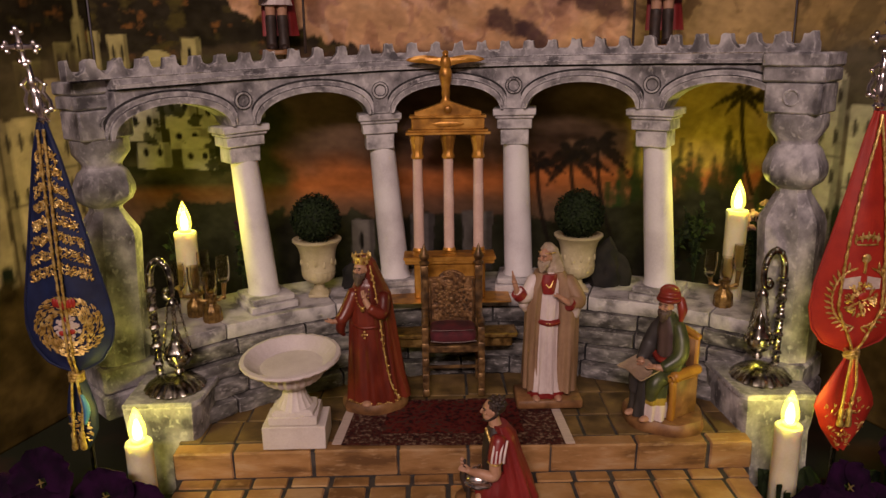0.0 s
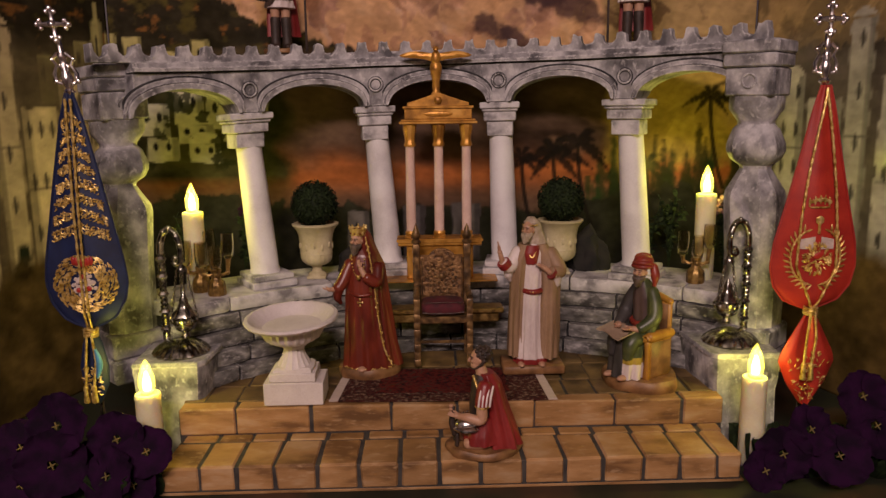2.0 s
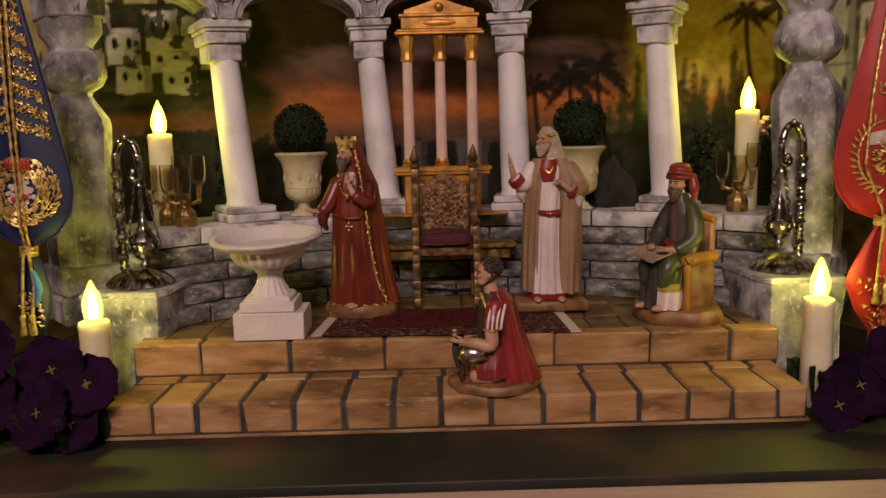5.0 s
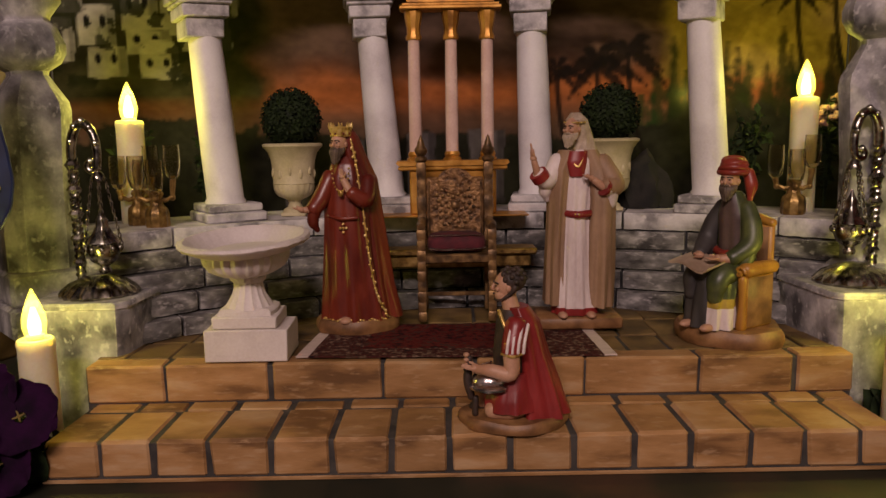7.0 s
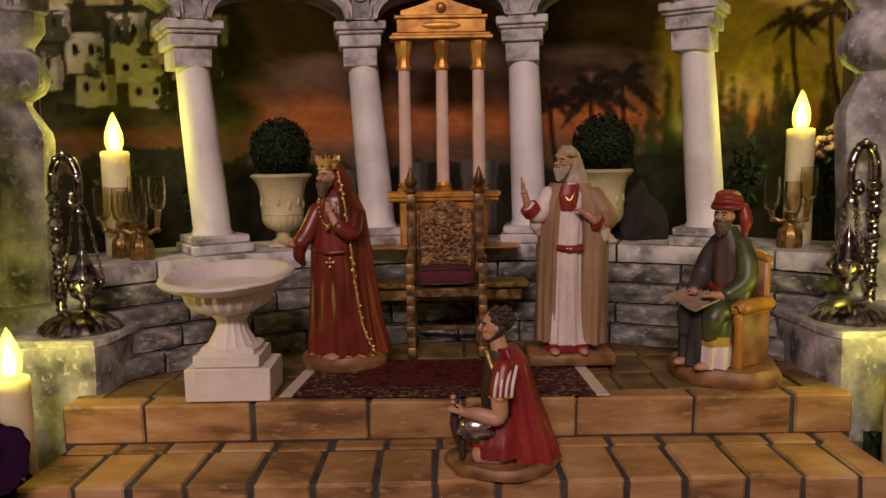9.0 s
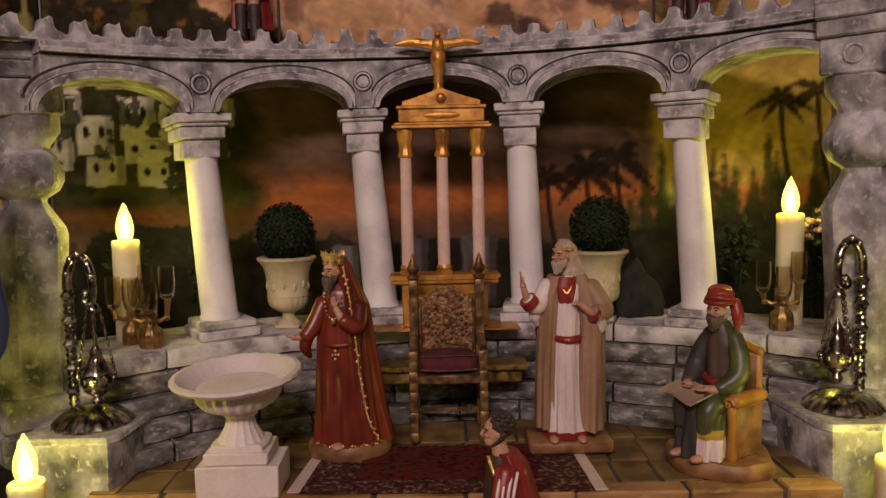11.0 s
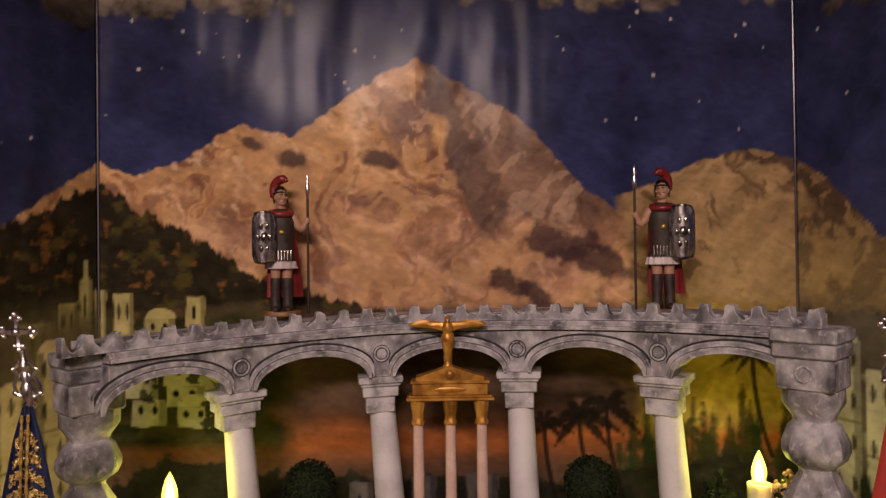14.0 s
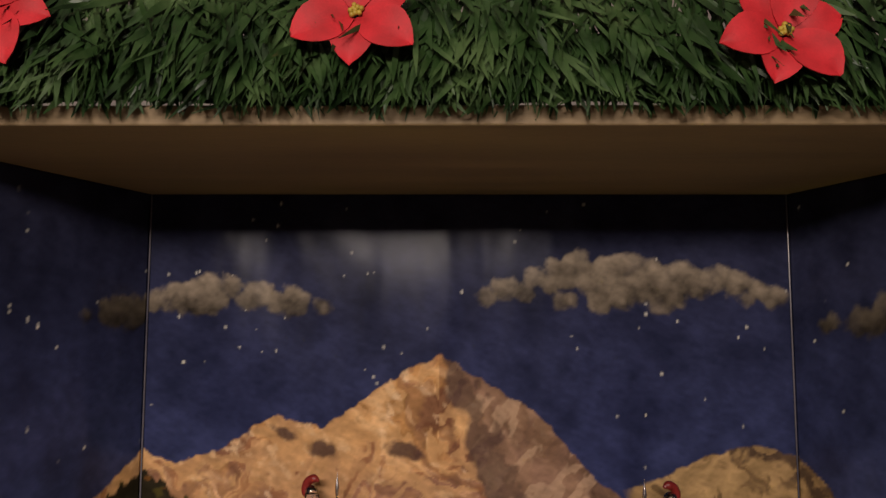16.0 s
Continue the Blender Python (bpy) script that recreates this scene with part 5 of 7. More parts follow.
def limb(bm, pts, rad, n=8, mi=0):
    """A smooth bent limb or cord through the points, with rounded ends."""
    pts = [Vector(p) for p in pts]
    rads = list(rad) if isinstance(rad, (list, tuple)) else [rad] * len(pts)
    ext = [pts[0] * 2 - pts[1]] + pts + [pts[-1] * 2 - pts[-2]]
    out, rout = [], []
    for i in range(len(pts) - 1):
        p0, p1, p2, p3 = ext[i:i + 4]
        for k in range(5):
            t = k / 5
            out.append(0.5 * (2 * p1 + (p2 - p0) * t + (2 * p0 - 5 * p1 + 4 * p2 - p3) * t * t + (3 * p1 - p0 - 3 * p2 + p3) * t ** 3))
            w = t * t * (3 - 2 * t)
            rout.append(rads[i] + (rads[i + 1] - rads[i]) * w)
    out.append(pts[-1])
    rout.append(rads[-1])
    d0, d1 = (out[0] - out[1]).normalized(), (out[-1] - out[-2]).normalized()
    r0, r1 = rout[0], rout[-1]
    out = [out[0] + d0 * r0 * 0.7, out[0] + d0 * r0 * 0.45] + out + [out[-1] + d1 * r1 * 0.45, out[-1] + d1 * r1 * 0.7]
    rout = [r0 * 0.35, r0 * 0.8] + rout + [r1 * 0.8, r1 * 0.35]
    return tube(bm, out, rout, n, mi)


def plinth(bm, rx, ry, h, mi, seed):
    loops = []
    for k, z in ((0.97, 0.0), (1.0, h * 0.3), (0.99, h * 0.7), (0.93, h)):
        loops.append([(rx * k * (1 + 0.05 * math.sin(3 * t + seed) + 0.03 * math.sin(7 * t)) * math.cos(t), ry * k * (1 + 0.05 * math.sin(4 * t + seed)) * math.sin(t), z + (0.0008 * math.sin(5 * t + seed) if z else 0)) for t in np.linspace(0, 2 * math.pi, 36, endpoint=False)])
    rings(bm, loops, mi)


def head(bm, c, turn, skin, dark, beard, long=0.010, k=1.0, mass=9):
    """A small modelled head looking along -y before its turn; long: length of the beard, 0 for none."""
    R = Matrix.Translation(c) @ Matrix.Rotation(radians(turn), 4, "Z") @ Matrix.Scale(k, 4)
    rot = Matrix.Rotation(radians(turn), 4, "Z")
    P = lambda x, y, z: R @ Vector((x, y, z))
    K = lambda *r: tuple(q * k for q in r)
    ball(bm, P(0, 0, 0.0005), K(0.0068, 0.0078, 0.0094), skin, 18, rot)
    ball(bm, P(0, -0.0022, -0.0048), K(0.0054, 0.0056, 0.0054), skin, 14, rot)
    limb(bm, [P(0, -0.0072, 0.0026), P(0, -0.0090, -0.0008), P(0, -0.0082, -0.0020)], K(0.0007, 0.0013, 0.0010), 8, skin)
    for s in (-1, 1):
        ball(bm, P(s * 0.0034, -0.0062, -0.0010), K(0.0020, 0.0016, 0.0018), skin, 8, rot)
        ball(bm, P(s * 0.0026, -0.0071, 0.0011), K(0.0011, 0.0008, 0.0006), dark, 8, rot)
        limb(bm, [P(s * 0.0010, -0.0076, 0.0027), P(s * 0.0028, -0.0074, 0.0032), P(s * 0.0046, -0.0060, 0.0024)], 0.00050 * k, 6, dark)
        ball(bm, P(s * 0.0068, 0.0002, -0.0004), K(0.0012, 0.0018, 0.0024), skin, 8, rot)
        if long:
            limb(bm, [P(s * 0.0004, -0.0086, -0.0030), P(s * 0.0020, -0.0080, -0.0036), P(s * 0.0034, -0.0066, -0.0054)], K(0.0009, 0.0009, 0.0006), 6, beard)
    ball(bm, P(0, -0.0078, -0.0044), K(0.0016, 0.0008, 0.0005), dark, 8, rot)
    if long:
        for i in range(mass):
            a = (2 * i / (mass - 1) - 1) * 1.35
            limb(bm, [P(0.0060 * math.sin(a), -0.0006 - 0.0058 * math.cos(a), -0.0034 - 0.0010 * math.cos(a)), P(0.0052 * math.sin(a), -0.0020 - 0.0062 * math.cos(a), -0.0066), P(0.0034 * math.sin(a) + 0.0005 * math.sin(i * 2.1), -0.0030 - 0.0050 * math.cos(a), -0.0068 - long * math.cos(a * 0.75))], K(0.0013, 0.0019, 0.0007), 7, beard)


def palm_of(bm, at, aim, skin, k=1.0):
    """An open palm with four fingers and a thumb, reaching along aim."""
    c, d = Vector(at), Vector(aim).normalized()
    s = d.cross(Vector((0, 0, 1))).normalized()
    u = s.cross(d)
    ball(bm, c, (0.0030 * k, 0.0030 * k, 0.0026 * k), skin, 10)
    for i in range(4):
        o = s * (0.0013 * (i - 1.5) * k)
        limb(bm, [c + o, c + o + d * 0.0045 * k, c + o + d * 0.0075 * k + u * 0.0006 * k], [0.0010 * k, 0.0009 * k, 0.0006 * k], 6, skin)
    limb(bm, [c, c + s * 0.0030 * k + d * 0.0016 * k + u * 0.0012 * k, c + s * 0.0034 * k + d * 0.0040 * k + u * 0.0020 * k], [0.0012 * k, 0.0010 * k, 0.0007 * k], 6, skin)


# crowned figure in a long red mantle
bm = B()
plinth(bm, 0.036, 0.025, 0.011, 0, 1.0)
loft(bm, [(0.009, 0.001, 0, 0.0290, 0.0215), (0.03, 0.000, 0, 0.0265, 0.0200), (0.07, -0.002, 0, 0.0225, 0.0175), (0.105, -0.003, 0, 0.0205, 0.0160), (0.130, -0.003, 0.001, 0.0190, 0.0150), (0.143, -0.003, 0.001, 0.0140, 0.0120), (0.150, -0.004, 0, 0.0070, 0.0070)], 72, 1, 9, 0.056, None, 0.6)
loft(bm, [(0.010, 0.013, 0.008, 0.0275, 0.020), (0.04, 0.011, 0.008, 0.0225, 0.018), (0.09, 0.008, 0.008, 0.0185, 0.0165), (0.130, 0.005, 0.007, 0.0165, 0.0150), (0.150, 0.0005, 0.005, 0.0125, 0.0125), (0.166, -0.0035, 0.003, 0.0104, 0.0105), (0.1735, -0.0050, 0.002, 0.0066, 0.0066)], 72, 1, 8, 0.052, None, 2.0)
head(bm, (-0.0085, -0.0065, 0.1600), -28, 2, 3, 5, 0.0095)
lathe(bm, [(0.0080, 0.1660), (0.0087, 0.1668), (0.0085, 0.1690), (0.0094, 0.1740), (0.0088, 0.1745), (0.0076, 0.1700)], 40, (-0.0072, -0.0045, 0), 4, 8, 0.05)
for k in range(8):
    a = k * math.pi / 4
    limb(bm, [(-0.0072 + 0.0090 * math.cos(a), -0.0045 + 0.0090 * math.sin(a), 0.1735), (-0.0072 + 0.0096 * math.cos(a), -0.0045 + 0.0096 * math.sin(a), 0.1775)], [0.0016, 0.0006], 6, 4)
    ball(bm, (-0.0072 + 0.0087 * math.cos(a + 0.39), -0.0045 + 0.0087 * math.sin(a + 0.39), 0.1685), 0.0010, 1, 6)
# beaded gold edge of the mantle, pendant, girdle and hem
edge = [Vector(p) for p in ((0.0015, -0.0080, 0.1640), (0.0060, -0.0110, 0.1400), (0.0105, -0.0135, 0.1050), (0.0140, -0.0150, 0.0700), (0.0200, -0.0165, 0.0350), (0.0290, -0.0150, 0.0140))]
limb(bm, edge, 0.0008, 6, 4)
for a, b in zip(edge, edge[1:]):
    for q in range(7):
        p = a.lerp(b, (q + 0.3) / 7)
        ball(bm, p + Vector((0.0012 * math.sin(q * 2.7), -0.0004, 0)), (0.0011, 0.0008, 0.0014), 4, 6)
for q in range(34):
    t = math.pi * (1.04 + 0.90 * q / 33)
    ball(bm, (0.0296 * math.cos(t) + 0.001, 0.0220 * math.sin(t), 0.0115 + 0.0010 * math.sin(q * 1.7)), (0.0013, 0.0010, 0.0011), 4, 6)
for q in range(15):
    t = q / 14 * math.pi
    ball(bm, (-0.0070 + 0.0070 * math.cos(t), -0.0160 - 0.0030 * math.sin(t), 0.1400 - 0.0190 * math.sin(t)), 0.0010, 4, 6)
ball(bm, (-0.0070, -0.0200, 0.1195), (0.0022, 0.0012, 0.0028), 4, 8)
limb(bm, [(-0.0190, -0.0080, 0.1000), (-0.0080, -0.0182, 0.0985), (0.0060, -0.0175, 0.0990)], 0.0018, 8, 1)
for x, z in ((-0.006, 0.0940), (-0.0085, 0.0905), (-0.0035, 0.0905), (-0.006, 0.0870), (-0.006, 0.0905)):
    ball(bm, (x, -0.0184, z), (0.0013, 0.0009, 0.0013), 4, 6)
limb(bm, [(-0.0170, -0.0030, 0.1330), (-0.0250, -0.0090, 0.1150), (-0.0310, -0.0140, 0.1060)], [0.0072, 0.0074, 0.0070], 14, 1)
limb(bm, [(-0.0300, -0.0130, 0.1060), (-0.0320, -0.0120, 0.0960), (-0.0290, -0.0090, 0.0880)], [0.0062, 0.0050, 0.0024], 12, 1)
limb(bm, [(-0.0320, -0.0145, 0.1060), (-0.0380, -0.0175, 0.1060)], [0.0034, 0.0028], 10, 2)
palm_of(bm, (-0.0400, -0.0182, 0.1062), (-1, -0.4, 0.25), 2)
limb(bm, [(0.0150, -0.0050, 0.1290), (0.0130, -0.0150, 0.1140), (0.0020, -0.0205, 0.1200)], [0.0076, 0.0076, 0.0058], 14, 1)
limb(bm, [(0.0010, -0.0205, 0.1205), (-0.0040, -0.0195, 0.1300)], [0.0034, 0.0030], 10, 2)
palm_of(bm, (-0.0052, -0.0186, 0.1330), (-0.25, 0.2, 1), 2, 0.9)
ball(bm, (-0.006, -0.0200, 0.0115), (0.0058, 0.0062, 0.0034), 2)
figurine(bm, [FIG_BASE, ROBE_RED, SKIN, HAIR, GOLD_THREAD, BEARD_BROWN], (-0.0895, 0.088, 0.0625), "glossy oxblood painted figurine with gold crown and trim")

# standing figure in a beige cloak
bm = B()
box(bm, -0.036, 0.036, -0.021, 0.024, 0, 0.011, 0.002, 0)
loft(bm, [(0.012, -0.003, -0.005, 0.0185, 0.0145), (0.018, -0.003, -0.005, 0.0180, 0.0142), (0.05, -0.003, -0.004, 0.0155, 0.0130), (0.095, -0.003, -0.003, 0.0130, 0.0120), (0.120, -0.002, 0, 0.0150, 0.0125), (0.143, 0, 0.001, 0.0155, 0.0120), (0.152, 0, 0.001, 0.0085, 0.0080)], 64, 1, 10, 0.060, lambda a, s: 4 if s < 0.16 else 1, 0.3)
loft(bm, [(0.020, -0.0200, 0.002, 0.0090, 0.0170), (0.06, -0.0195, 0.001, 0.0085, 0.0160), (0.105, -0.0175, 0.001, 0.0088, 0.0150), (0.135, -0.0155, 0.001, 0.0098, 0.0140), (0.152, -0.0085, 0.002, 0.0075, 0.0115)], 52, 2, 7, 0.075, None, 0.0)
loft(bm, [(0.018, 0.0175, 0.000, 0.0130, 0.0180), (0.05, 0.0180, -0.001, 0.0130, 0.0175), (0.085, 0.0180, -0.003, 0.0125, 0.0165), (0.112, 0.0190, -0.003, 0.0120, 0.0155), (0.135, 0.0160, 0.001, 0.0108, 0.0140), (0.152, 0.0085, 0.002, 0.0075, 0.0115)], 60, 2, 6, 0.085, None, 2.0)
loft(bm, [(0.020, 0, 0.012, 0.026, 0.0095), (0.08, 0, 0.012, 0.0245, 0.0090), (0.135, 0, 0.010, 0.0210, 0.0085), (0.152, 0, 0.006, 0.0120, 0.0090)], 44, 2, 9, 0.05, None, 0.0)
limb(bm, [(-0.0155, -0.0060, 0.0990), (-0.0030, -0.0160, 0.0980), (0.0110, -0.0115, 0.0990)], 0.0032, 10, 4)
for q in range(9):
    t = q / 8
    ball(bm, (-0.0135 + 0.0225 * t, -0.0090 - 0.0098 * math.sin(t * math.pi), 0.0985), (0.0010, 0.0009, 0.0013), 6, 6)
head(bm, (-0.0060, -0.0050, 0.1690), -42, 3, 7, 5, 0.0085)
loft(bm, [(0.148, 0.004, 0.003, 0.0125, 0.0100), (0.158, 0.0040, 0.004, 0.0105, 0.0090), (0.169, 0.0015, 0.0030, 0.0095, 0.0095), (0.177, -0.0015, 0.000, 0.0092, 0.0095), (0.1830, -0.0025, -0.0005, 0.0040, 0.0040)], 40, 5, 9, 0.05)
limb(bm, [(-0.0130, -0.0050, 0.1750), (-0.0050, -0.0120, 0.1745), (0.0040, -0.0090, 0.1750)], 0.0007, 6, 6)
loft(bm, [(0.130, -0.003, -0.0112, 0.0060, 0.0030), (0.142, -0.003, -0.0105, 0.0085, 0.0040), (0.151, -0.002, -0.0060, 0.0090, 0.0070)], 24, 4, 5, 0.02)
limb(bm, [(-0.0100, -0.0090, 0.1500), (-0.0030, -0.0150, 0.1380), (0.0040, -0.0105, 0.1500)], 0.0009, 6, 6)
limb(bm, [(-0.017, -0.001, 0.143), (-0.027, -0.008, 0.127), (-0.034, -0.013, 0.131)], [0.0078, 0.0080, 0.0074], 14, 1)
limb(bm, [(-0.027, -0.006, 0.127), (-0.029, -0.006, 0.118), (-0.027, -0.004, 0.110)], [0.0070, 0.0056, 0.0025], 12, 1)
tube(bm, [(-0.0325, -0.0120, 0.1285), (-0.0365, -0.0142, 0.1335)], [0.0080, 0.0078], 16, 4)
limb(bm, [(-0.036, -0.014, 0.131), (-0.0395, -0.016, 0.143)], [0.0034, 0.0028], 10, 3)
palm_of(bm, (-0.0402, -0.0165, 0.1455), (-0.2, -0.1, 1), 3)
limb(bm, [(-0.0405, -0.0168, 0.1470), (-0.0425, -0.0175, 0.1575)], [0.0012, 0.0008], 8, 3)
limb(bm, [(0.019, -0.002, 0.141), (0.028, -0.011, 0.123), (0.022, -0.017, 0.121)], [0.0092, 0.0095, 0.0080], 14, 2)
limb(bm, [(0.0250, -0.0150, 0.1190), (0.0255, -0.0130, 0.1080), (0.0240, -0.0100, 0.1010)], [0.0068, 0.0050, 0.0022], 12, 1)
tube(bm, [(0.0250, -0.0150, 0.1190), (0.0185, -0.0188, 0.1210)], [0.0072, 0.0068], 16, 1)
tube(bm, [(0.0200, -0.0181, 0.1203), (0.0180, -0.0192, 0.1212)], [0.0076, 0.0074], 16, 4)
limb(bm, [(0.018, -0.018, 0.121), (0.010, -0.019, 0.127)], [0.0036, 0.0030], 10, 3)
palm_of(bm, (0.0078, -0.0190, 0.1285), (-1, -0.1, 0.35), 3)
for s in (-1, 1):
    ball(bm, (s * 0.012 - 0.003, -0.0178, 0.0125), (0.0042, 0.0080, 0.0028), 3)
figurine(bm, [FIG_BASE, TUNIC, BEIGE, SKIN, CLOAK_RED, GREY_HAIR, GOLD_THREAD, HAIR], (0.104, 0.089, 0.0625), "painted figurine in beige cloak, white tunic and red sash")

# seated figure with a scroll in an ochre armchair
bm = B()
plinth(bm, 0.044, 0.040, 0.013, 0, 2.0)
box(bm, -0.021, 0.021, -0.012, 0.022, 0.0125, 0.046, 0.003, 1)
box(bm, -0.022, 0.022, 0.0205, 0.0275, 0.0125, 0.094, 0.003, 1)
limb(bm, [(-0.020, 0.024, 0.094), (0, 0.024, 0.0985), (0.020, 0.024, 0.094)], 0.0038, 10, 1)
for s in (-1, 1):
    box(bm, s * 0.0222 - 0.0030, s * 0.0222 + 0.0030, -0.0135, 0.0215, 0.0125, 0.0560, 0.002, 1)
    limb(bm, [(s * 0.0230, 0.022, 0.0600), (s * 0.0232, 0.004, 0.0605), (s * 0.0232, -0.0130, 0.0600)], [0.0052, 0.0056, 0.0062], 16, 1)
    limb(bm, [(s * 0.0232 + 0.0046 * math.cos(t) * (1 - t / 9), -0.0195 - 0.0002 * t, 0.0590 + 0.0046 * math.sin(t) * (1 - t / 9)) for t in np.linspace(0, 7.5, 16)], 0.0013, 6, 1)
    limb(bm, [(s * 0.0226, -0.0155, 0.0140), (s * 0.0226, -0.0150, 0.0350), (s * 0.0230, -0.0160, 0.0540)], [0.0042, 0.0030, 0.0036], 10, 1)
loft(bm, [(0.014, 0, -0.0255, 0.0215, 0.0150), (0.035, 0, -0.0245, 0.0200, 0.0140), (0.050, 0, -0.0200, 0.0195, 0.0165), (0.060, 0, -0.0110, 0.0185, 0.0200), (0.066, 0, -0.0040, 0.0160, 0.0150)], 64, 2, 8, 0.075, lambda a, s: 2 if 0.20 < a < 0.80 else (7 if s < 0.15 else (6 if s < 0.28 else 3)), 0.2)
for s in (-1, 1):
    limb(bm, [(s * 0.010, 0.002, 0.057), (s * 0.0115, -0.0200, 0.0575), (s * 0.0115, -0.0300, 0.0520), (s * 0.0110, -0.0330, 0.0380)], [0.0100, 0.0102, 0.0088, 0.0060], 14, 2 if s < 0 else 3)
    ball(bm, (s * 0.0100, -0.0385, 0.0155), (0.0046, 0.0086, 0.0032), 4)
loft(bm, [(0.052, 0, 0.006, 0.0180, 0.0145), (0.068, 0, 0.006, 0.0150, 0.0130), (0.085, 0, 0.0055, 0.0145, 0.0130), (0.100, 0, 0.004, 0.0150, 0.0125), (0.112, 0, 0.002, 0.0100, 0.0100), (0.120, 0, 0, 0.0065, 0.0065)], 56, 3, 7, 0.045, lambda a, s: 9 if 0.64 < a < 0.86 else 3, 1.1)
limb(bm, [(-0.0150, -0.0010, 0.0715), (0, -0.0092, 0.0700), (0.0150, -0.0010, 0.0715)], 0.0034, 10, 10)
for s in (-1, 1):
    m_ = 2 if s < 0 else 3
    limb(bm, [(s * 0.0105, 0.003, 0.1075), (s * 0.0180, 0.000, 0.0930), (s * 0.0205, -0.0050, 0.0790), (s * 0.0150, -0.0200, 0.0690)], [0.0070, 0.0078, 0.0080, 0.0062], 16, m_)
    limb(bm, [(s * 0.0195, -0.0040, 0.0790), (s * 0.0195, -0.0090, 0.0660), (s * 0.0180, -0.0090, 0.0560)], [0.0074, 0.0062, 0.0024], 12, m_)
    limb(bm, [(s * 0.0150, -0.0215, 0.0690), (s * 0.0100, -0.0260, 0.0690)], [0.0040, 0.0034], 10, 4)
    palm_of(bm, (s * 0.0085, -0.0275, 0.0695), (-s * 0.5, -1, -0.1), 4, 1.15)
sheet(bm, [[(-0.024 + 0.038 * i / 8, -0.0470 + 0.028 * j / 4, 0.0665 + 0.0030 * math.sin(i * 0.7) - 0.0012 * (4 - j) + 0.0022 * (i in (0, 8))) for i in range(9)] for j in range(5)], 0.0014, 8, (0, 0, 1))
head(bm, (0, -0.0050, 0.1285), 14, 4, 5, 11, 0.0085, 1.04, 9)
ball(bm, (0, -0.0008, 0.1405), (0.0106, 0.0108, 0.0070), 10, 18)
for q in range(5):
    tilt = 0.22 * math.sin(q * 1.9)
    limb(bm, [((0.0106 - 0.0008 * q) * math.cos(t), -0.0010 + (0.0108 - 0.0008 * q) * math.sin(t), 0.1352 + 0.0022 * q + 0.0105 * tilt * math.cos(t + q)) for t in np.linspace(0, 6.283, 15)], 0.0023, 8, 10)
limb(bm, [(0.0085, 0.0060, 0.1350), (0.0120, 0.0055, 0.1250), (0.0115, 0.0050, 0.1130)], [0.0046, 0.0050, 0.0022], 10, 10)
figurine(bm, [FIG_BASE, OCHRE_WOOD, GREY_ROBE, GREEN_ROBE, SKIN, HAIR, YELLOW, TUNIC, PARCHMENT, BROWN_VEST, TURBAN_RED, BEARD_BROWN], (0.221, 0.046, 0.0602), "painted seated figurine with red turban, scroll and ochre chair", -58)

# kneeling soldier seen from the side
bm = B()
plinth(bm, 0.038, 0.028, 0.0075, 0, 0.4)
loft(bm, [(0.007, 0.0190, 0.003, 0.0200, 0.0205), (0.025, 0.0165, 0.003, 0.0165, 0.0185), (0.050, 0.0115, 0.003, 0.0125, 0.0162), (0.072, 0.007, 0.002, 0.0110, 0.0150), (0.082, 0.003, 0.001, 0.0075, 0.0105)], 64, 1, 7, 0.085, None, 0.5)
loft(bm, [(0.0125, -0.002, -0.004, 0.0185, 0.0185), (0.020, -0.002, -0.003, 0.0185, 0.0180), (0.028, -0.001, -0.002, 0.0170, 0.0165), (0.038, 0.000, -0.001, 0.0135, 0.0148)], 48, 1, 9, 0.04, None, 0.1)
limb(bm, [(0.004, -0.011, 0.0135), (-0.004, -0.012, 0.0130), (-0.016, -0.011, 0.0125)], [0.0060, 0.0072, 0.0062], 14, 2)
limb(bm, [(0.004, 0.009, 0.022), (-0.018, 0.010, 0.026), (-0.021, 0.010, 0.0100)], [0.0080, 0.0075, 0.0050], 14, 2)
limb(bm, [(-0.018, 0.010, 0.0085), (-0.028, 0.009, 0.0085)], [0.0042, 0.0030], 10, 3)
loft(bm, [(0.030, -0.002, 0, 0.0110, 0.0125), (0.050, -0.002, 0, 0.0115, 0.0130), (0.072, -0.001, 0, 0.0105, 0.0130), (0.080, -0.002, 0, 0.0060, 0.0070)], 36, 3, 6, 0.015)
limb(bm, [(0.000, 0, 0.076), (-0.003, 0, 0.088)], [0.0064, 0.0056], 12, 2)
head(bm, (-0.0045, 0, 0.0955), -84, 2, 4, 4, 0, 1.06)
ball(bm, (-0.0002, 0, 0.0998), (0.0094, 0.0086, 0.0084), 4, 16)
limb(bm, [(0.0010, -0.0070, 0.0960), (-0.0030, -0.0062, 0.0905), (-0.0090, -0.0030, 0.0868), (-0.0118, 0, 0.0868)], [0.0024, 0.0014, 0.0015, 0.0012], 8, 4)
for q in range(26):
    a, t = q * 2.4, 0.25 + 0.75 * (q / 25)
    d = Vector((math.cos(a) * math.sin(t * 1.7), math.sin(a) * math.sin(t * 1.7), math.cos(t * 1.7)))
    if d.x > -0.75:
        ball(bm, Vector((-0.0002, 0, 0.0998)) + d * 0.0084, (0.0022, 0.0022, 0.0020), 4, 6)
limb(bm, [(0.001, -0.013, 0.072), (-0.002, -0.018, 0.060), (-0.003, -0.019, 0.054)], [0.0075, 0.0072, 0.0066], 16, 1)
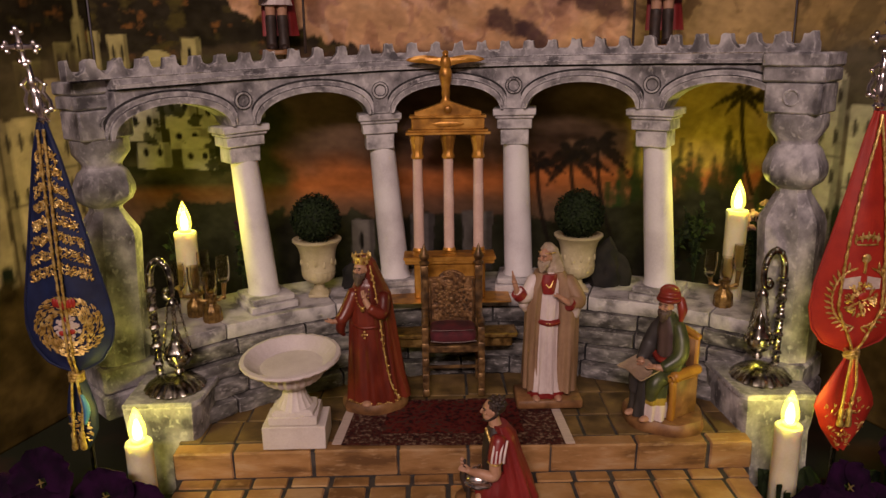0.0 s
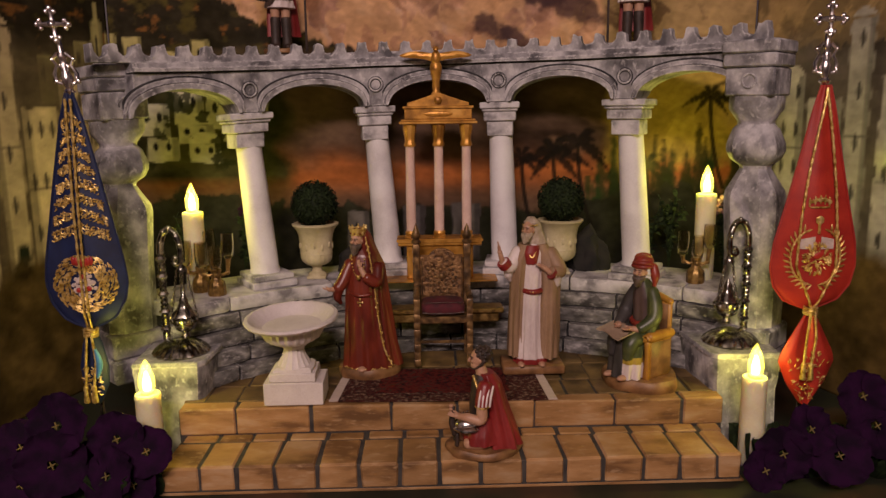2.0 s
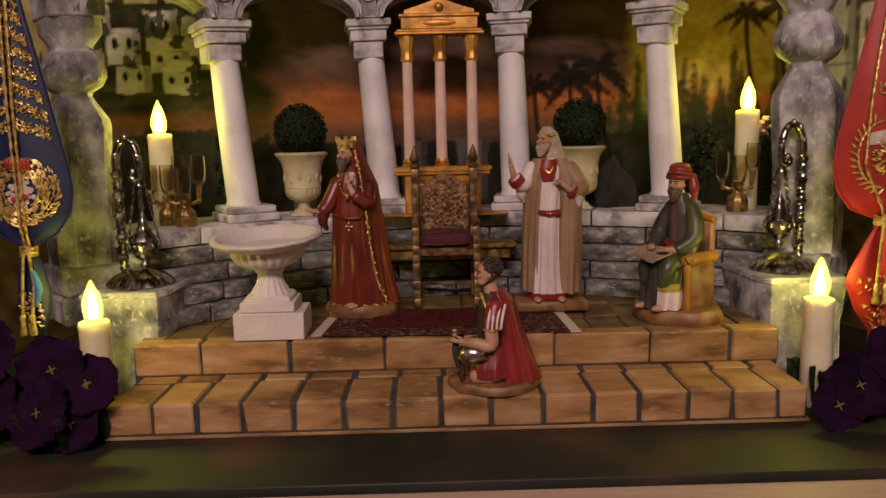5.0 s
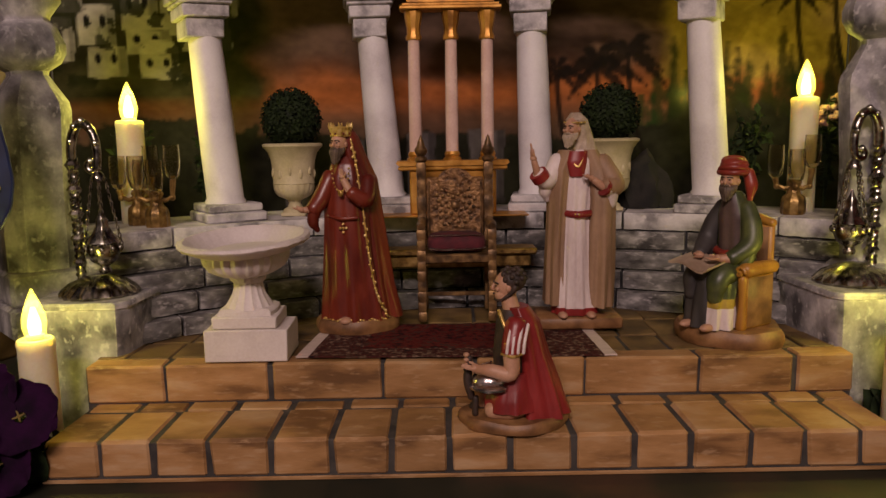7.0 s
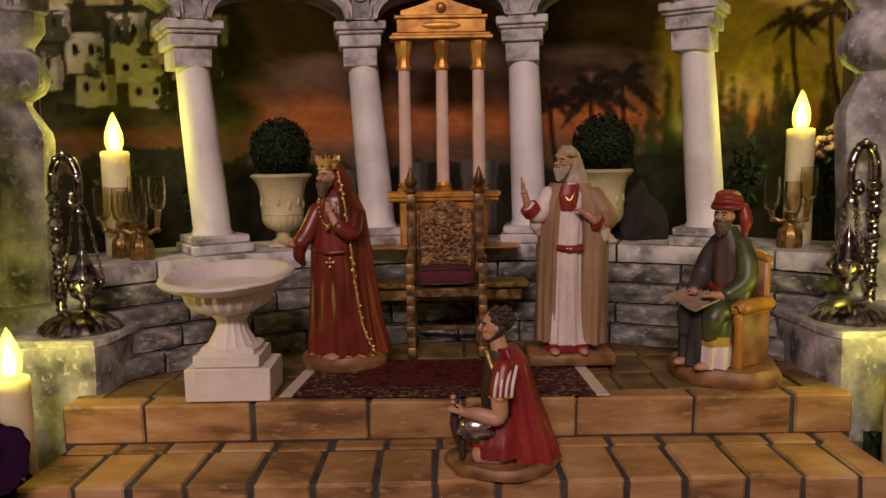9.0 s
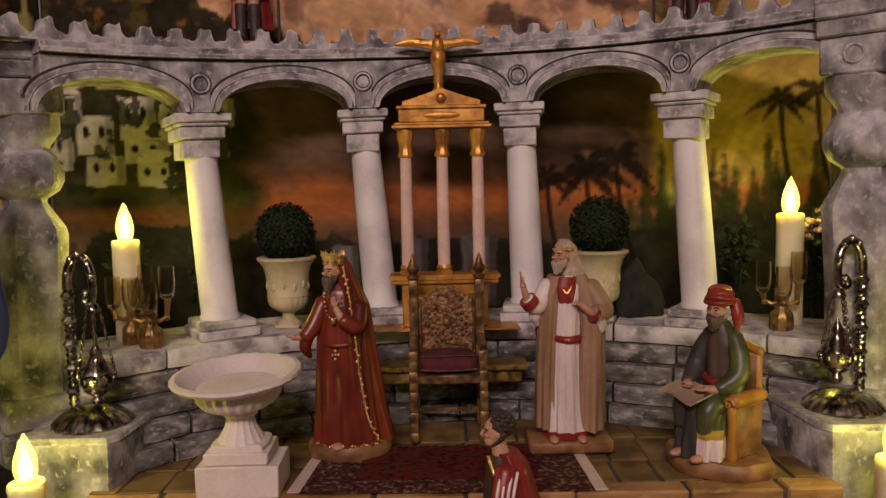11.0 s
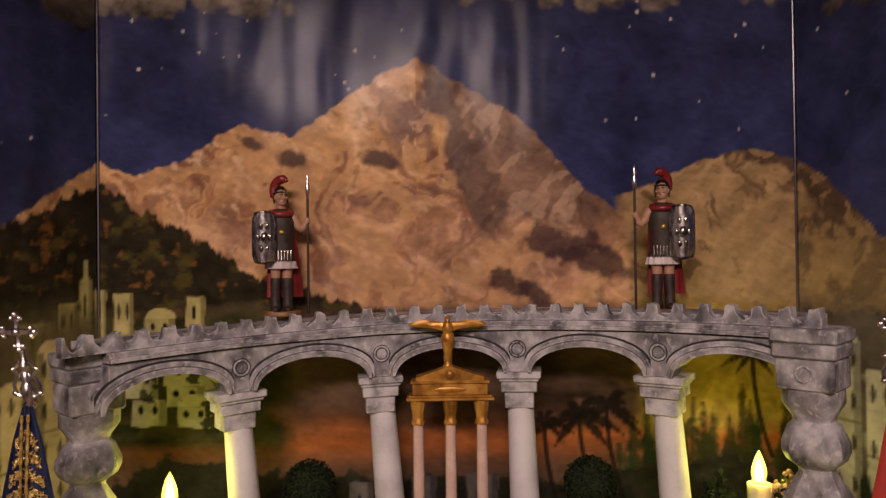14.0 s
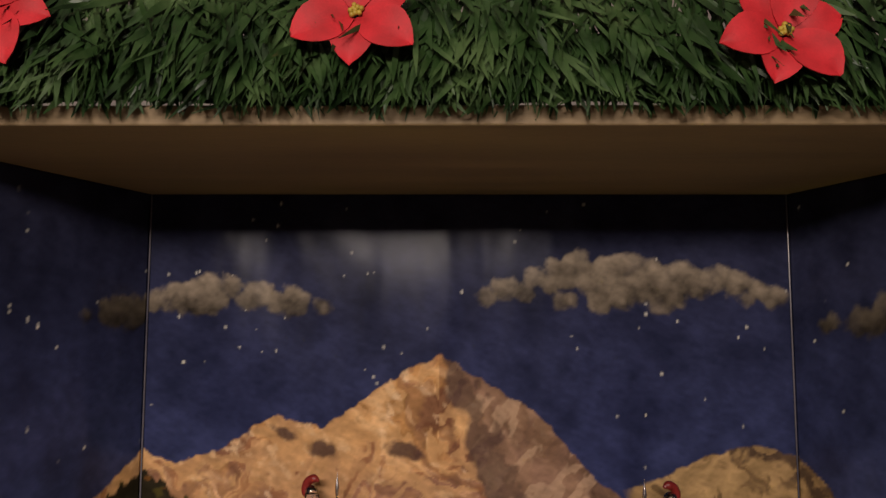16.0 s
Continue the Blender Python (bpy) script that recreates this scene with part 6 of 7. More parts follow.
for k in range(4):
    x = -0.0055 + 0.0036 * k
    limb(bm, [(x + 0.003, -0.0176, 0.073), (x, -0.0240, 0.063), (x - 0.001, -0.0250, 0.0555)], 0.0011, 6, 5)
limb(bm, [(-0.0095, -0.020, 0.0540), (-0.003, -0.0262, 0.0535), (0.0040, -0.021, 0.0540)], 0.0010, 6, 6)
limb(bm, [(-0.003, -0.020, 0.054), (-0.004, -0.022, 0.041), (-0.016, -0.021, 0.0430), (-0.025, -0.016, 0.0425)], [0.0056, 0.0054, 0.0044, 0.0032], 12, 2)
palm_of(bm, (-0.0265, -0.0150, 0.0430), (-1, 0.2, 0.1), 2, 1.2)
# helmet held before the chest, with cheek guards and a dark crest
ball(bm, (-0.0170, -0.0100, 0.0325), (0.0125, 0.0110, 0.0085), 7, 20)
lathe(bm, [(0.0110, 0.0300), (0.0142, 0.0285), (0.0145, 0.0300), (0.0112, 0.0330)], 28, (-0.0165, -0.010, 0), 7, 7, 0.04)
limb(bm, [(-0.0250, -0.0110, 0.0340), (-0.0215, -0.0135, 0.0420), (-0.0160, -0.0115, 0.0460)], [0.0016, 0.0034, 0.0012], 8, 7)
limb(bm, [(-0.0300, -0.0060, 0.0480), (-0.0315, -0.0060, 0.0330), (-0.0290, -0.0060, 0.0200)], [0.0020, 0.0032, 0.0026], 10, 4)
for k in range(6):
    ball(bm, (-0.0322, -0.0065, 0.0500 - 0.0035 * k), (0.0022, 0.0024, 0.0017), 2 if k < 3 else 4, 8)
limb(bm, [(-0.0262, -0.007, 0.020), (-0.0268, -0.007, 0.0085)], 0.0022, 8, 4)
limb(bm, [(-0.010, -0.006, 0.080), (-0.0075, -0.0115, 0.073), (-0.005, -0.0145, 0.067)], 0.0013, 8, 6)
figurine(bm, [FIG_BASE, CLOAK_RED, SKIN, HAIR, HAIR, TUNIC, GOLD_THREAD, BRIGHT_SILVER], (0.034, -0.056, 0.0304), "painted kneeling soldier figurine in crimson cloak holding a helmet")


def guard(at, side, label, turn):
    """A soldier with spear and tall shield; side: the hand that bears the shield."""
    bm = B()
    plinth(bm, 0.021, 0.016, 0.005, 0, 0.4)
    for s in (-1, 1):
        limb(bm, [(s * 0.0068, -0.001, 0.005), (s * 0.0066, 0, 0.020), (s * 0.0062, 0, 0.040)], [0.0062, 0.0055, 0.0060], 12, 3)
        ball(bm, (s * 0.0070, -0.005, 0.007), (0.0052, 0.0090, 0.0042), 3)
        limb(bm, [(s * 0.0062, 0, 0.040), (s * 0.0060, 0, 0.060)], [0.0052, 0.0068], 12, 1)
    loft(bm, [(0.052, 0, 0, 0.0170, 0.0120), (0.060, 0, 0, 0.0160, 0.0115), (0.068, 0, 0, 0.0135, 0.0105)], 44, 4, 12, 0.05, lambda a, s: 4 if s < 0.45 else 3)
    loft(bm, [(0.062, 0, 0, 0.0135, 0.0105), (0.085, 0, 0, 0.0130, 0.0105), (0.103, 0, 0, 0.0155, 0.0115), (0.113, 0, 0, 0.0125, 0.0095), (0.118, 0, 0, 0.0060, 0.0060)], 36, 3, 6, 0.012)
    for k in range(7):
        x = -0.010 + 0.0033 * k
        limb(bm, [(x, -0.0112, 0.072), (x, -0.0122, 0.060)], 0.0009, 6, 5)
    ball(bm, (0, -0.0118, 0.092), (0.0026, 0.0015, 0.0026), 6, 8)
    limb(bm, [(0.011 * math.cos(t), -0.002 + 0.010 * math.sin(t), 0.1135 - 0.002 * math.sin(t + 3.14)) for t in np.linspace(0, 6.283, 20)], 0.0034, 8, 2)
    loft(bm, [(0.020, 0.004, 0.011, 0.020, 0.005), (0.070, 0.002, 0.011, 0.0170, 0.005), (0.110, 0, 0.008, 0.0130, 0.005)], 32, 2, 7, 0.05)
    limb(bm, [(0, 0, 0.115), (0, -0.001, 0.124)], [0.0056, 0.0052], 10, 1)
    head(bm, (0, -0.002, 0.1305), -side * 22, 1, 3, 3, 0)
    ball(bm, (0, 0.0016, 0.1362), (0.0080, 0.0086, 0.0076), 5)
    limb(bm, [(-0.0078, -0.0035, 0.1350), (0, -0.0090, 0.1358), (0.0078, -0.0035, 0.1350)], 0.0011, 6, 5)
    for s in (-1, 1):
        ball(bm, (s * 0.0072, -0.002, 0.1290), (0.0016, 0.0035, 0.0055), 5, 8)
    crest = [(-side * 0.002 + side * 0.010 * math.sin(t) * 0.9, 0.001 + 0.0105 * math.sin(t) * 0.6, 0.1385 + 0.0125 * math.cos(t)) for t in np.linspace(-0.5, 2.4, 14)]
    limb(bm, crest, [0.0026, 0.0042] + [0.0052] * 10 + [0.0042, 0.0020], 8, 2)
    sx = side * 0.0185
    limb(bm, [(side * 0.013, 0, 0.108), (side * 0.019, -0.003, 0.092), (side * 0.017, -0.010, 0.083)], [0.0056, 0.0048, 0.0040], 10, 3)
    grid = []
    for j in range(13):
        v = j / 12
        row = []
        for i in range(9):
            u = i / 8 * 2 - 1
            row.append((sx + u * 0.0120 * (1 - 0.18 * (2 * v - 1) ** 6), -0.0185 + 0.0050 * u * u, 0.060 + 0.052 * v + 0.002 * (1 - u * u) * (1 if v > 0.5 else -1)))
        grid.append(row)
    sheet(bm, grid, 0.0016, 7)
    rim = [grid[0][i] for i in range(9)] + [grid[j][8] for j in range(1, 13)] + [grid[12][i] for i in range(7, -1, -1)] + [grid[j][0] for j in range(11, -1, -1)]
    limb(bm, rim, 0.0012, 6, 5)
    ball(bm, (sx, -0.0195, 0.086), (0.0040, 0.0025, 0.0060), 5, 10)
    for k in range(6):
        a = k * math.pi / 3
        ball(bm, (sx + 0.0062 * math.cos(a), -0.0185, 0.086 + 0.014 * math.sin(a)), (0.0022, 0.0012, 0.0040), 5, 8)
    px = -side * 0.0290
    limb(bm, [(-side * 0.013, 0, 0.109), (-side * 0.022, -0.001, 0.096), (px, -0.004, 0.106)], [0.0056, 0.0046, 0.0036], 10, 1)
    limb(bm, [(px, -0.005, 0.002), (px, -0.005, 0.130)], 0.0014, 8, 3)
    limb(bm, [(px, -0.005, 0.130), (px, -0.005, 0.140), (px, -0.005, 0.158)], [0.0014, 0.0026, 0.0003], 8, 7)
    figurine(bm, [FIG_BASE, SKIN, CLOAK_RED, HAIR, TUNIC, SILVER, GOLD_THREAD, BRIGHT_SILVER], at, label, turn, 1.10)


guard((-0.204, 0.266, 0.4430), -1, "painted soldier figurine with spear and silver shield on the arcade", 14)
guard((0.252, 0.234, 0.4430), 1, "painted soldier figurine with spear and silver shield on the arcade", -10)

# ---- banners ----


def cross_finial(bm, z):
    for a in range(4):
        d = Vector((math.sin(a * math.pi / 2), 0, math.cos(a * math.pi / 2)))
        s = Vector((d.z, 0, -d.x))
        c = Vector((0, 0, z))
        tube(bm, [c, c + d * 0.0085, c + d * 0.012], [0.0030, 0.0022, 0.0030], 8)
        ball(bm, c + d * 0.0150, 0.0030, 0, 8)
        for q in (-1, 1):
            ball(bm, c + d * 0.0120 + s * q * 0.0036, 0.0025, 0, 8)
    ball(bm, (0, -0.001, z), 0.0042, 0, 10)


def cloth_grid(prof, y, wave, n=22, rows_=46):
    """Hanging cloth: prof gives half width by height from top to bottom, with soft folds."""
    zs = [p[1] for p in prof]
    grid = []
    for k in range(rows_ + 1):
        z = zs[0] + (zs[-1] - zs[0]) * k / rows_
        w = float(np.interp(-z, [-q for q in zs], [p[0] for p in prof]))
        row = []
        for i in range(n + 1):
            u = 2 * i / n - 1
            row.append((u * w, y - 0.006 * (1 - u * u) * min(1, w / 0.03) + wave * math.sin(u * 5 + z * 18), z))
        grid.append(row)
    return grid


def banner(at, cloth, prof, tail, knot, top, label, crest_z, blue, rise, lean):
    b = thing("banner", at, label, "banner", "standards beside the platform")
    bm = B()
    tube(bm, [(0, 0.006, 0.004), (0, 0.006, top + 0.006)], 0.0026, 10)
    lathe(bm, [(0.022, 0), (0.022, 0.004), (0.008, 0.007), (0.004, 0.012)], 24, (0, 0.006, 0))
    part("staff", bm, SILVER, b)
    bm = B()
    lathe(bm, [(0.0040, 0.0), (0.0062, 0.003), (0.0036, 0.006), (0.0050, 0.010), (0.0062, 0.017), (0.0038, 0.022), (0.0050, 0.027), (0.0030, 0.032), (0.0044, 0.036), (0.0028, 0.040), (0.0024, 0.034 + rise)], 16, (0, 0.004, 0), 0, 6, 0.05)
    for s in (-1, 1):
        tube(bm, [(s * 0.004, 0.004, 0.010), (s * 0.010, 0.004, 0.012), (s * 0.011, 0.004, 0.020), (s * 0.007, 0.004, 0.028), (s * 0.010, 0.004, 0.034), (s * 0.004, 0.004, 0.040)], 0.0018, 8)
        ball(bm, (s * 0.0105, 0.004, 0.013), 0.0028, 0, 8)
        ball(bm, (s * 0.0100, 0.004, 0.034), 0.0024, 0, 8)
    cross_finial(bm, 0.046 + rise)
    for v in bm.verts:
        v.co += Vector((lean * v.co.z / 0.066, 0, top))
    part("cross_finial", bm, BRIGHT_SILVER, b, "bright silver cross on a small crown")
    bm = B()
    grid = cloth_grid(prof, 0, 0.0012)
    sheet(bm, grid, 0.0014)
    c = part("cloth", bm, cloth, b)
    bm = B()
    for side in (0, -1):
        tube(bm, [Vector(row[side]) + Vector((0, -0.0004, 0)) for row in grid], 0.0011, 6)
    part("edge_cord", bm, cloth, c)
    zs = [p[1] for p in prof]

    def on(x, z, lift=0.0012):
        w = max(0.002, float(np.interp(-z, [-q for q in zs], [p[0] for p in prof])))
        u = max(-1, min(1, x / w))
        return Vector((x, -0.006 * (1 - u * u) * min(1, w / 0.03) + 0.0012 * math.sin(u * 5 + z * 18) - lift, z))

    rr = random.Random(5)
    if blue:
        # chevron sprays of gold leaves, then a wreath
        for k in range(8):
            zc = top - 0.020 - 0.0155 * k
            bm = B()
            w = float(np.interp(-zc, [-q for q in zs], [p[0] for p in prof])) * 0.90
            for s in (-1, 1):
                for q in range(int(20 + w * 2600)):
                    t = rr.uniform(0.08, 1)
                    x, z = s * w * t, zc - 0.011 * t + rr.uniform(-0.0048, 0.0048)
                    a = rr.uniform(0, 6.28)
                    d = Vector((math.cos(a), 0, math.sin(a))) * rr.uniform(0.0010, 0.0019)
                    p = on(x, z)
                    tube(bm, [p - d, p, p + d], [0.0003, 0.0007, 0.0003], 5)
            part("gold_spray", bm, GOLD_THREAD, c)
        bm = B()
        for q in range(760):
            a, r = rr.uniform(0, 6.28), rr.uniform(0.45, 1.0)
            x, z = 0.0325 * r * math.cos(a), crest_z + 0.0300 * r * math.sin(a)
            d = Vector((math.cos(a + 1.2), 0, math.sin(a + 1.2))) * rr.uniform(0.0012, 0.0024)
            p = on(x, z)
            tube(bm, [p - d, p, p + d], [0.0003, 0.0008, 0.0003], 5)
        part("gold_wreath", bm, GOLD_THREAD, c)
        bm = B()
        for q in range(60):
            a, r = rr.uniform(0, 6.28), math.sqrt(rr.random())
            ball(bm, on(0.0125 * r * math.cos(a), crest_z - 0.001 + 0.0130 * r * math.sin(a)), (0.0020, 0.0008, 0.0020), 0, 6)
        part("pale_shield", bm, FRINGE, c)
        bm = B()
        for x in np.linspace(-0.009, 0.009, 7):
            ball(bm, on(x, crest_z + 0.0220 + 0.002 * abs(x) / 0.009, 0.0018), (0.0024, 0.0012, 0.0046), 0, 8)
        for x, z in ((-0.006, -0.006), (0.005, -0.004), (0.0, 0.008)):
            ball(bm, on(x, crest_z + z, 0.0020), (0.0028, 0.001, 0.0026), 0, 8)
        part("red_crown", bm, RED_CLOTH, c)
    else:
        bm = B()
        for s in (-1, 1):
            for q in range(15):
                a = -1.45 + 2.45 * q / 14
                base = (s * 0.0260 * math.cos(a), crest_z - 0.004 + 0.0300 * math.sin(a))
                for o in (-0.55, 0.55):
                    ang = a + math.pi / 2 * 0.75 + o
                    p0, p1 = on(*base), on(base[0] + s * 0.0085 * math.cos(ang), base[1] + 0.0085 * math.sin(ang))
                    tube(bm, [p0, (p0 + p1) / 2, p1], [0.0004, 0.0014, 0.0003], 6)
        tagged(part("gold_laurel", bm, GOLD_THREAD, c), kind="stuff")
        bm = B()
        for q in range(150):
            a, r = rr.uniform(0, 6.28), math.sqrt(rr.random())
            x, z = 0.0150 * r * math.cos(a), crest_z - 0.006 + 0.0165 * r * math.sin(a)
            d = Vector((math.cos(a), 0, math.sin(a))) * 0.0018
            tube(bm, [on(x, z) - d, on(x, z, 0.0022), on(x, z) + d], [0.0004, 0.0010, 0.0004], 5)
        for q in range(14):
            t = q / 13
            ball(bm, on(-0.011 + 0.022 * t, crest_z + 0.052 + 0.003 * math.sin(t * math.pi)), (0.0012, 0.0006, 0.0020 + 0.003 * (q % 3 == 0)), 0, 6)
        tube(bm, [on(x, crest_z + 0.047) for x in np.linspace(-0.010, 0.010, 8)], 0.0009, 6)
        tube(bm, [on(0, crest_z + 0.020), on(0, crest_z + 0.034)], 0.0013, 6)
        ball(bm, on(0, crest_z + 0.034), (0.0045, 0.001, 0.0045), 0, 10)
        part("gold_crest", bm, GOLD_THREAD, c)
        bm = B()
        for s in (-1, 1):
            sheet(bm, [[on(s * (0.003 + 0.014 * i / 6), crest_z + 0.004 + 0.013 * j / 3 - 0.003 * (i / 6) * (j / 3), 0.0013) for i in range(7)] for j in range(4)], 0.0006)
        part("pale_panel", bm, FRINGE, c)
        bm = B()
        ball(bm, on(0.001, crest_z - 0.002, 0.0026), (0.0060, 0.001, 0.0036), 0, 10, pose(0, 0, 0, 0, -25, 0))
        part("red_boss", bm, RED_CLOTH, c)
    # twisted gold cords
    for s in (-1, 1):
        bm = B()
        spread = 0.0022 if blue else 0.020
        pts = []
        for k in range(60):
            t = k / 59
            z = top - 0.004 + (knot - top + 0.004) * t
            x = s * spread * (1 if blue else math.sin(min(1, t * 1.25) * math.pi / 2) * (1 if t < 0.80 else (1 - t) / 0.20))
            pts.append(on(x, max(z, zs[-1] + 0.001), 0.0034) if z > zs[-1] else Vector((x, -0.008, z)))
        tube(bm, pts, [0.0013 + 0.0004 * math.sin(k * 2.1) for k in range(60)], 7)
        tube(bm, [Vector((s * 0.002, -0.009, knot)), Vector((s * 0.005, -0.010, knot - 0.03)), Vector((s * 0.004 - 0.003, -0.011, knot - 0.058))], [0.0014, 0.0013, 0.0014], 7)
        part("cord", bm, GOLD_THREAD, b, "twisted gold cord")
        bm = B()
        lathe(bm, [(0.0020, 0.0), (0.0030, -0.003), (0.0022, -0.006), (0.0034, -0.016), (0.0030, -0.018)], 12, (s * 0.004 - 0.003, -0.011, knot - 0.056))
        part("tassel", bm, GOLD_THREAD, b)
    bm = B()
    for q in range(3):
        tube(bm, [(0.0062 * math.cos(t), -0.003 + 0.0062 * math.sin(t), knot - 0.004 + 0.0030 * q + 0.0006 * math.sin(3 * t)) for t in np.linspace(0, 6.283, 18)], 0.0016, 6)
    part("cord_knot", bm, GOLD_THREAD, b)
    bm = B()
    sheet(bm, cloth_grid(tail, -0.003, 0.0028, 16, 24), 0.0014)
    t = part("tail", bm, cloth, b, "gathered lower end of the standard")
    bm = B()
    for q in range(70):
        z = rr.uniform(tail[-1][1] + 0.006, tail[0][1] - (tail[0][1] - tail[-1][1]) * 0.42)
        w = float(np.interp(-z, [-p[1] for p in tail], [p[0] for p in tail])) * 0.8
        x = rr.uniform(-w, w)
        a = rr.uniform(0, 6.28)
        d = Vector((math.cos(a), 0, math.sin(a))) * 0.0020
        p = Vector((x, -0.003 - 0.006 * (1 - (x / max(w, 0.001) * 0.8) ** 2) * min(1, w / 0.8 / 0.03) - 0.0034, z))
        tube(bm, [p - d, p, p + d], [0.0003, 0.0008, 0.0003], 5)
    part("gold_spray", bm, GOLD_THREAD, t)
    if blue:
        # small pale sheet: the tail's lit satin highlight as a colour of its own
        bm = B()
        sheet(bm, [[(0.004 + 0.0075 * math.sin(math.pi * (0.1 + 0.8 * j / 10)) * i / 5, -0.0100 - 0.0020 * math.sin(i * 0.6), 0.101 + 0.031 * j / 10) for i in range(6)] for j in range(11)], 0.0010)
        part("lining", bm, LIT_BLUE_LINING, t, "pale blue satin lining with its bright sheen put into the colour")
    return b


banner((-0.364, -0.008, 0), BLUE_CLOTH, [(0.004, 0.388), (0.012, 0.360), (0.022, 0.310), (0.031, 0.262), (0.0385, 0.222), (0.0405, 0.200), (0.037, 0.180), (0.026, 0.163), (0.010, 0.1535), (0.004, 0.152)],
       [(0.004, 0.150), (0.009, 0.135), (0.014, 0.112), (0.013, 0.092), (0.006, 0.076), (0.002, 0.070)], 0.149, 0.386, "navy blue pointed standard with gold embroidery and silver cross", 0.199, True, 0.020, -0.009)
banner((0.3795, -0.012, 0), RED_CLOTH, [(0.0041, 0.3871), (0.0103, 0.3645), (0.0205, 0.3173), (0.0318, 0.2701), (0.0426, 0.2291), (0.0451, 0.2045), (0.041, 0.1839), (0.0287, 0.1675), (0.0103, 0.1603), (0.0041, 0.1583)],
       [(0.0041, 0.1573), (0.0123, 0.1429), (0.0277, 0.1121), (0.0298, 0.1019), (0.0205, 0.0783), (0.0041, 0.0547)], 0.1583, 0.3881, "scarlet pointed standard with gold laurel embroidery and silver cross", 0.2188, False, 0.016, 0.0)

# ---- purple pansies ----


def petal_grid(w, h, cup, ruffle, rr):
    ph = rr.uniform(0, 6)
    return [[(w * (2 * i / 8 - 1) * math.sin(math.pi * (0.10 + 0.80 * j / 6)) ** 0.7, h * j / 6, cup * (j / 6) ** 2 + ruffle * math.sin(i * 1.3 + ph) * (j / 6) ** 2) for i in range(9)] for j in range(7)]


def pansy(parent, at, aim, size, rr):
    bm = B()
    for k in range(5):
        g = petal_grid(size * 0.36, size * 0.50, size * 0.06, size * 0.05, rr)
        m = Matrix.Rotation(k * 2 * math.pi / 5 + 0.3, 4, "Z")
        sheet(bm, [[m @ (Vector(p) + Vector((0, 0.004 * size / 0.05, 0.0006 * k))) for p in row] for row in g], 0.0006, 0, (0, 0, 1))
    z = Vector(aim).normalized()
    m = Matrix.Translation(at) @ z.to_track_quat("Z", "Y").to_matrix().to_4x4()
    bmesh.ops.transform(bm, matrix=m, verts=bm.verts[:])
    f = part("flower", bm, PANSY, parent)
    bm = B()
    for k in range(4):
        a = k * math.pi / 2 + 0.4
        tube(bm, [m @ Vector((0, 0, 0.004)), m @ Vector((0.0040 * math.cos(a), 0.0040 * math.sin(a), 0.0050))], [0.0009, 0.0005], 6)
    part("flower_eye", bm, PANSY_EYE, f, "small dull yellow flower eye")


def pansy_bunch(centre, places, label, seed):
    rr = random.Random(seed)
    b = thing("pansy_bunch", centre, label, "flowers", "purple flowers at the corners")
    for x, y, z, s in places:
        pansy(b, (x - centre[0], y - centre[1], z), (rr.uniform(-0.35, 0.35), -1, rr.uniform(0.1, 0.7)), s, rr)
    bm = B()
    for k in range(34):
        x, y = rr.uniform(-0.07, 0.07), rr.uniform(-0.02, 0.05)
        g = petal_grid(0.011, 0.035, 0.006, 0.003, rr)
        m = Matrix.Translation((x, y, 0.002)) @ pose(0, 0, 0, rr.uniform(20, 80), rr.uniform(-30, 30), rr.uniform(0, 360))
        sheet(bm, [[m @ Vector(p) for p in row] for row in g], 0.0005, 0, (0, 0, 1))
    tagged(part("foliage", bm, LEAF, b, "dark green leaves"), kind="stuff")
    bm = B()
    for x, y, z, s in places:
        tube(bm, [(x - centre[0], y - centre[1] + 0.002, z), (x - centre[0], y - centre[1] + 0.02, z * 0.5), ((x - centre[0]) * 0.8, 0.02, 0.001)], 0.0012, 6)
    tagged(part("stem", bm, LEAF, b), kind="stuff")


pansy_bunch((-0.345, -0.075, 0), [(-0.372, -0.080, 0.076, 0.054), (-0.374, -0.095, 0.044, 0.056), (-0.318, -0.080, 0.062, 0.046), (-0.322, -0.098, 0.032, 0.048), (-0.289, -0.086, 0.050, 0.042), (-0.412, -0.075, 0.052, 0.048), (-0.345, -0.062, 0.026, 0.048), (-0.405, -0.095, 0.024, 0.048), (-0.44, -0.06, 0.028, 0.046), (-0.300, -0.095, 0.022, 0.038)],
            "bunch of dark purple velvet pansies on the floor", 3)
pansy_bunch((0.375, -0.075, 0), [(0.322, -0.092, 0.036, 0.046), (0.350, -0.085, 0.056, 0.042), (0.374, -0.098, 0.034, 0.050), (0.418, -0.080, 0.056, 0.054), (0.408, -0.070, 0.084, 0.044), (0.448, -0.085, 0.038, 0.052), (0.345, -0.065, 0.020, 0.046), (0.46, -0.06, 0.070, 0.046), (0.304, -0.094, 0.020, 0.036)],
            "bunch of dark purple velvet pansies on the floor", 4)

# ---- foliage and rocks behind the arcade ----


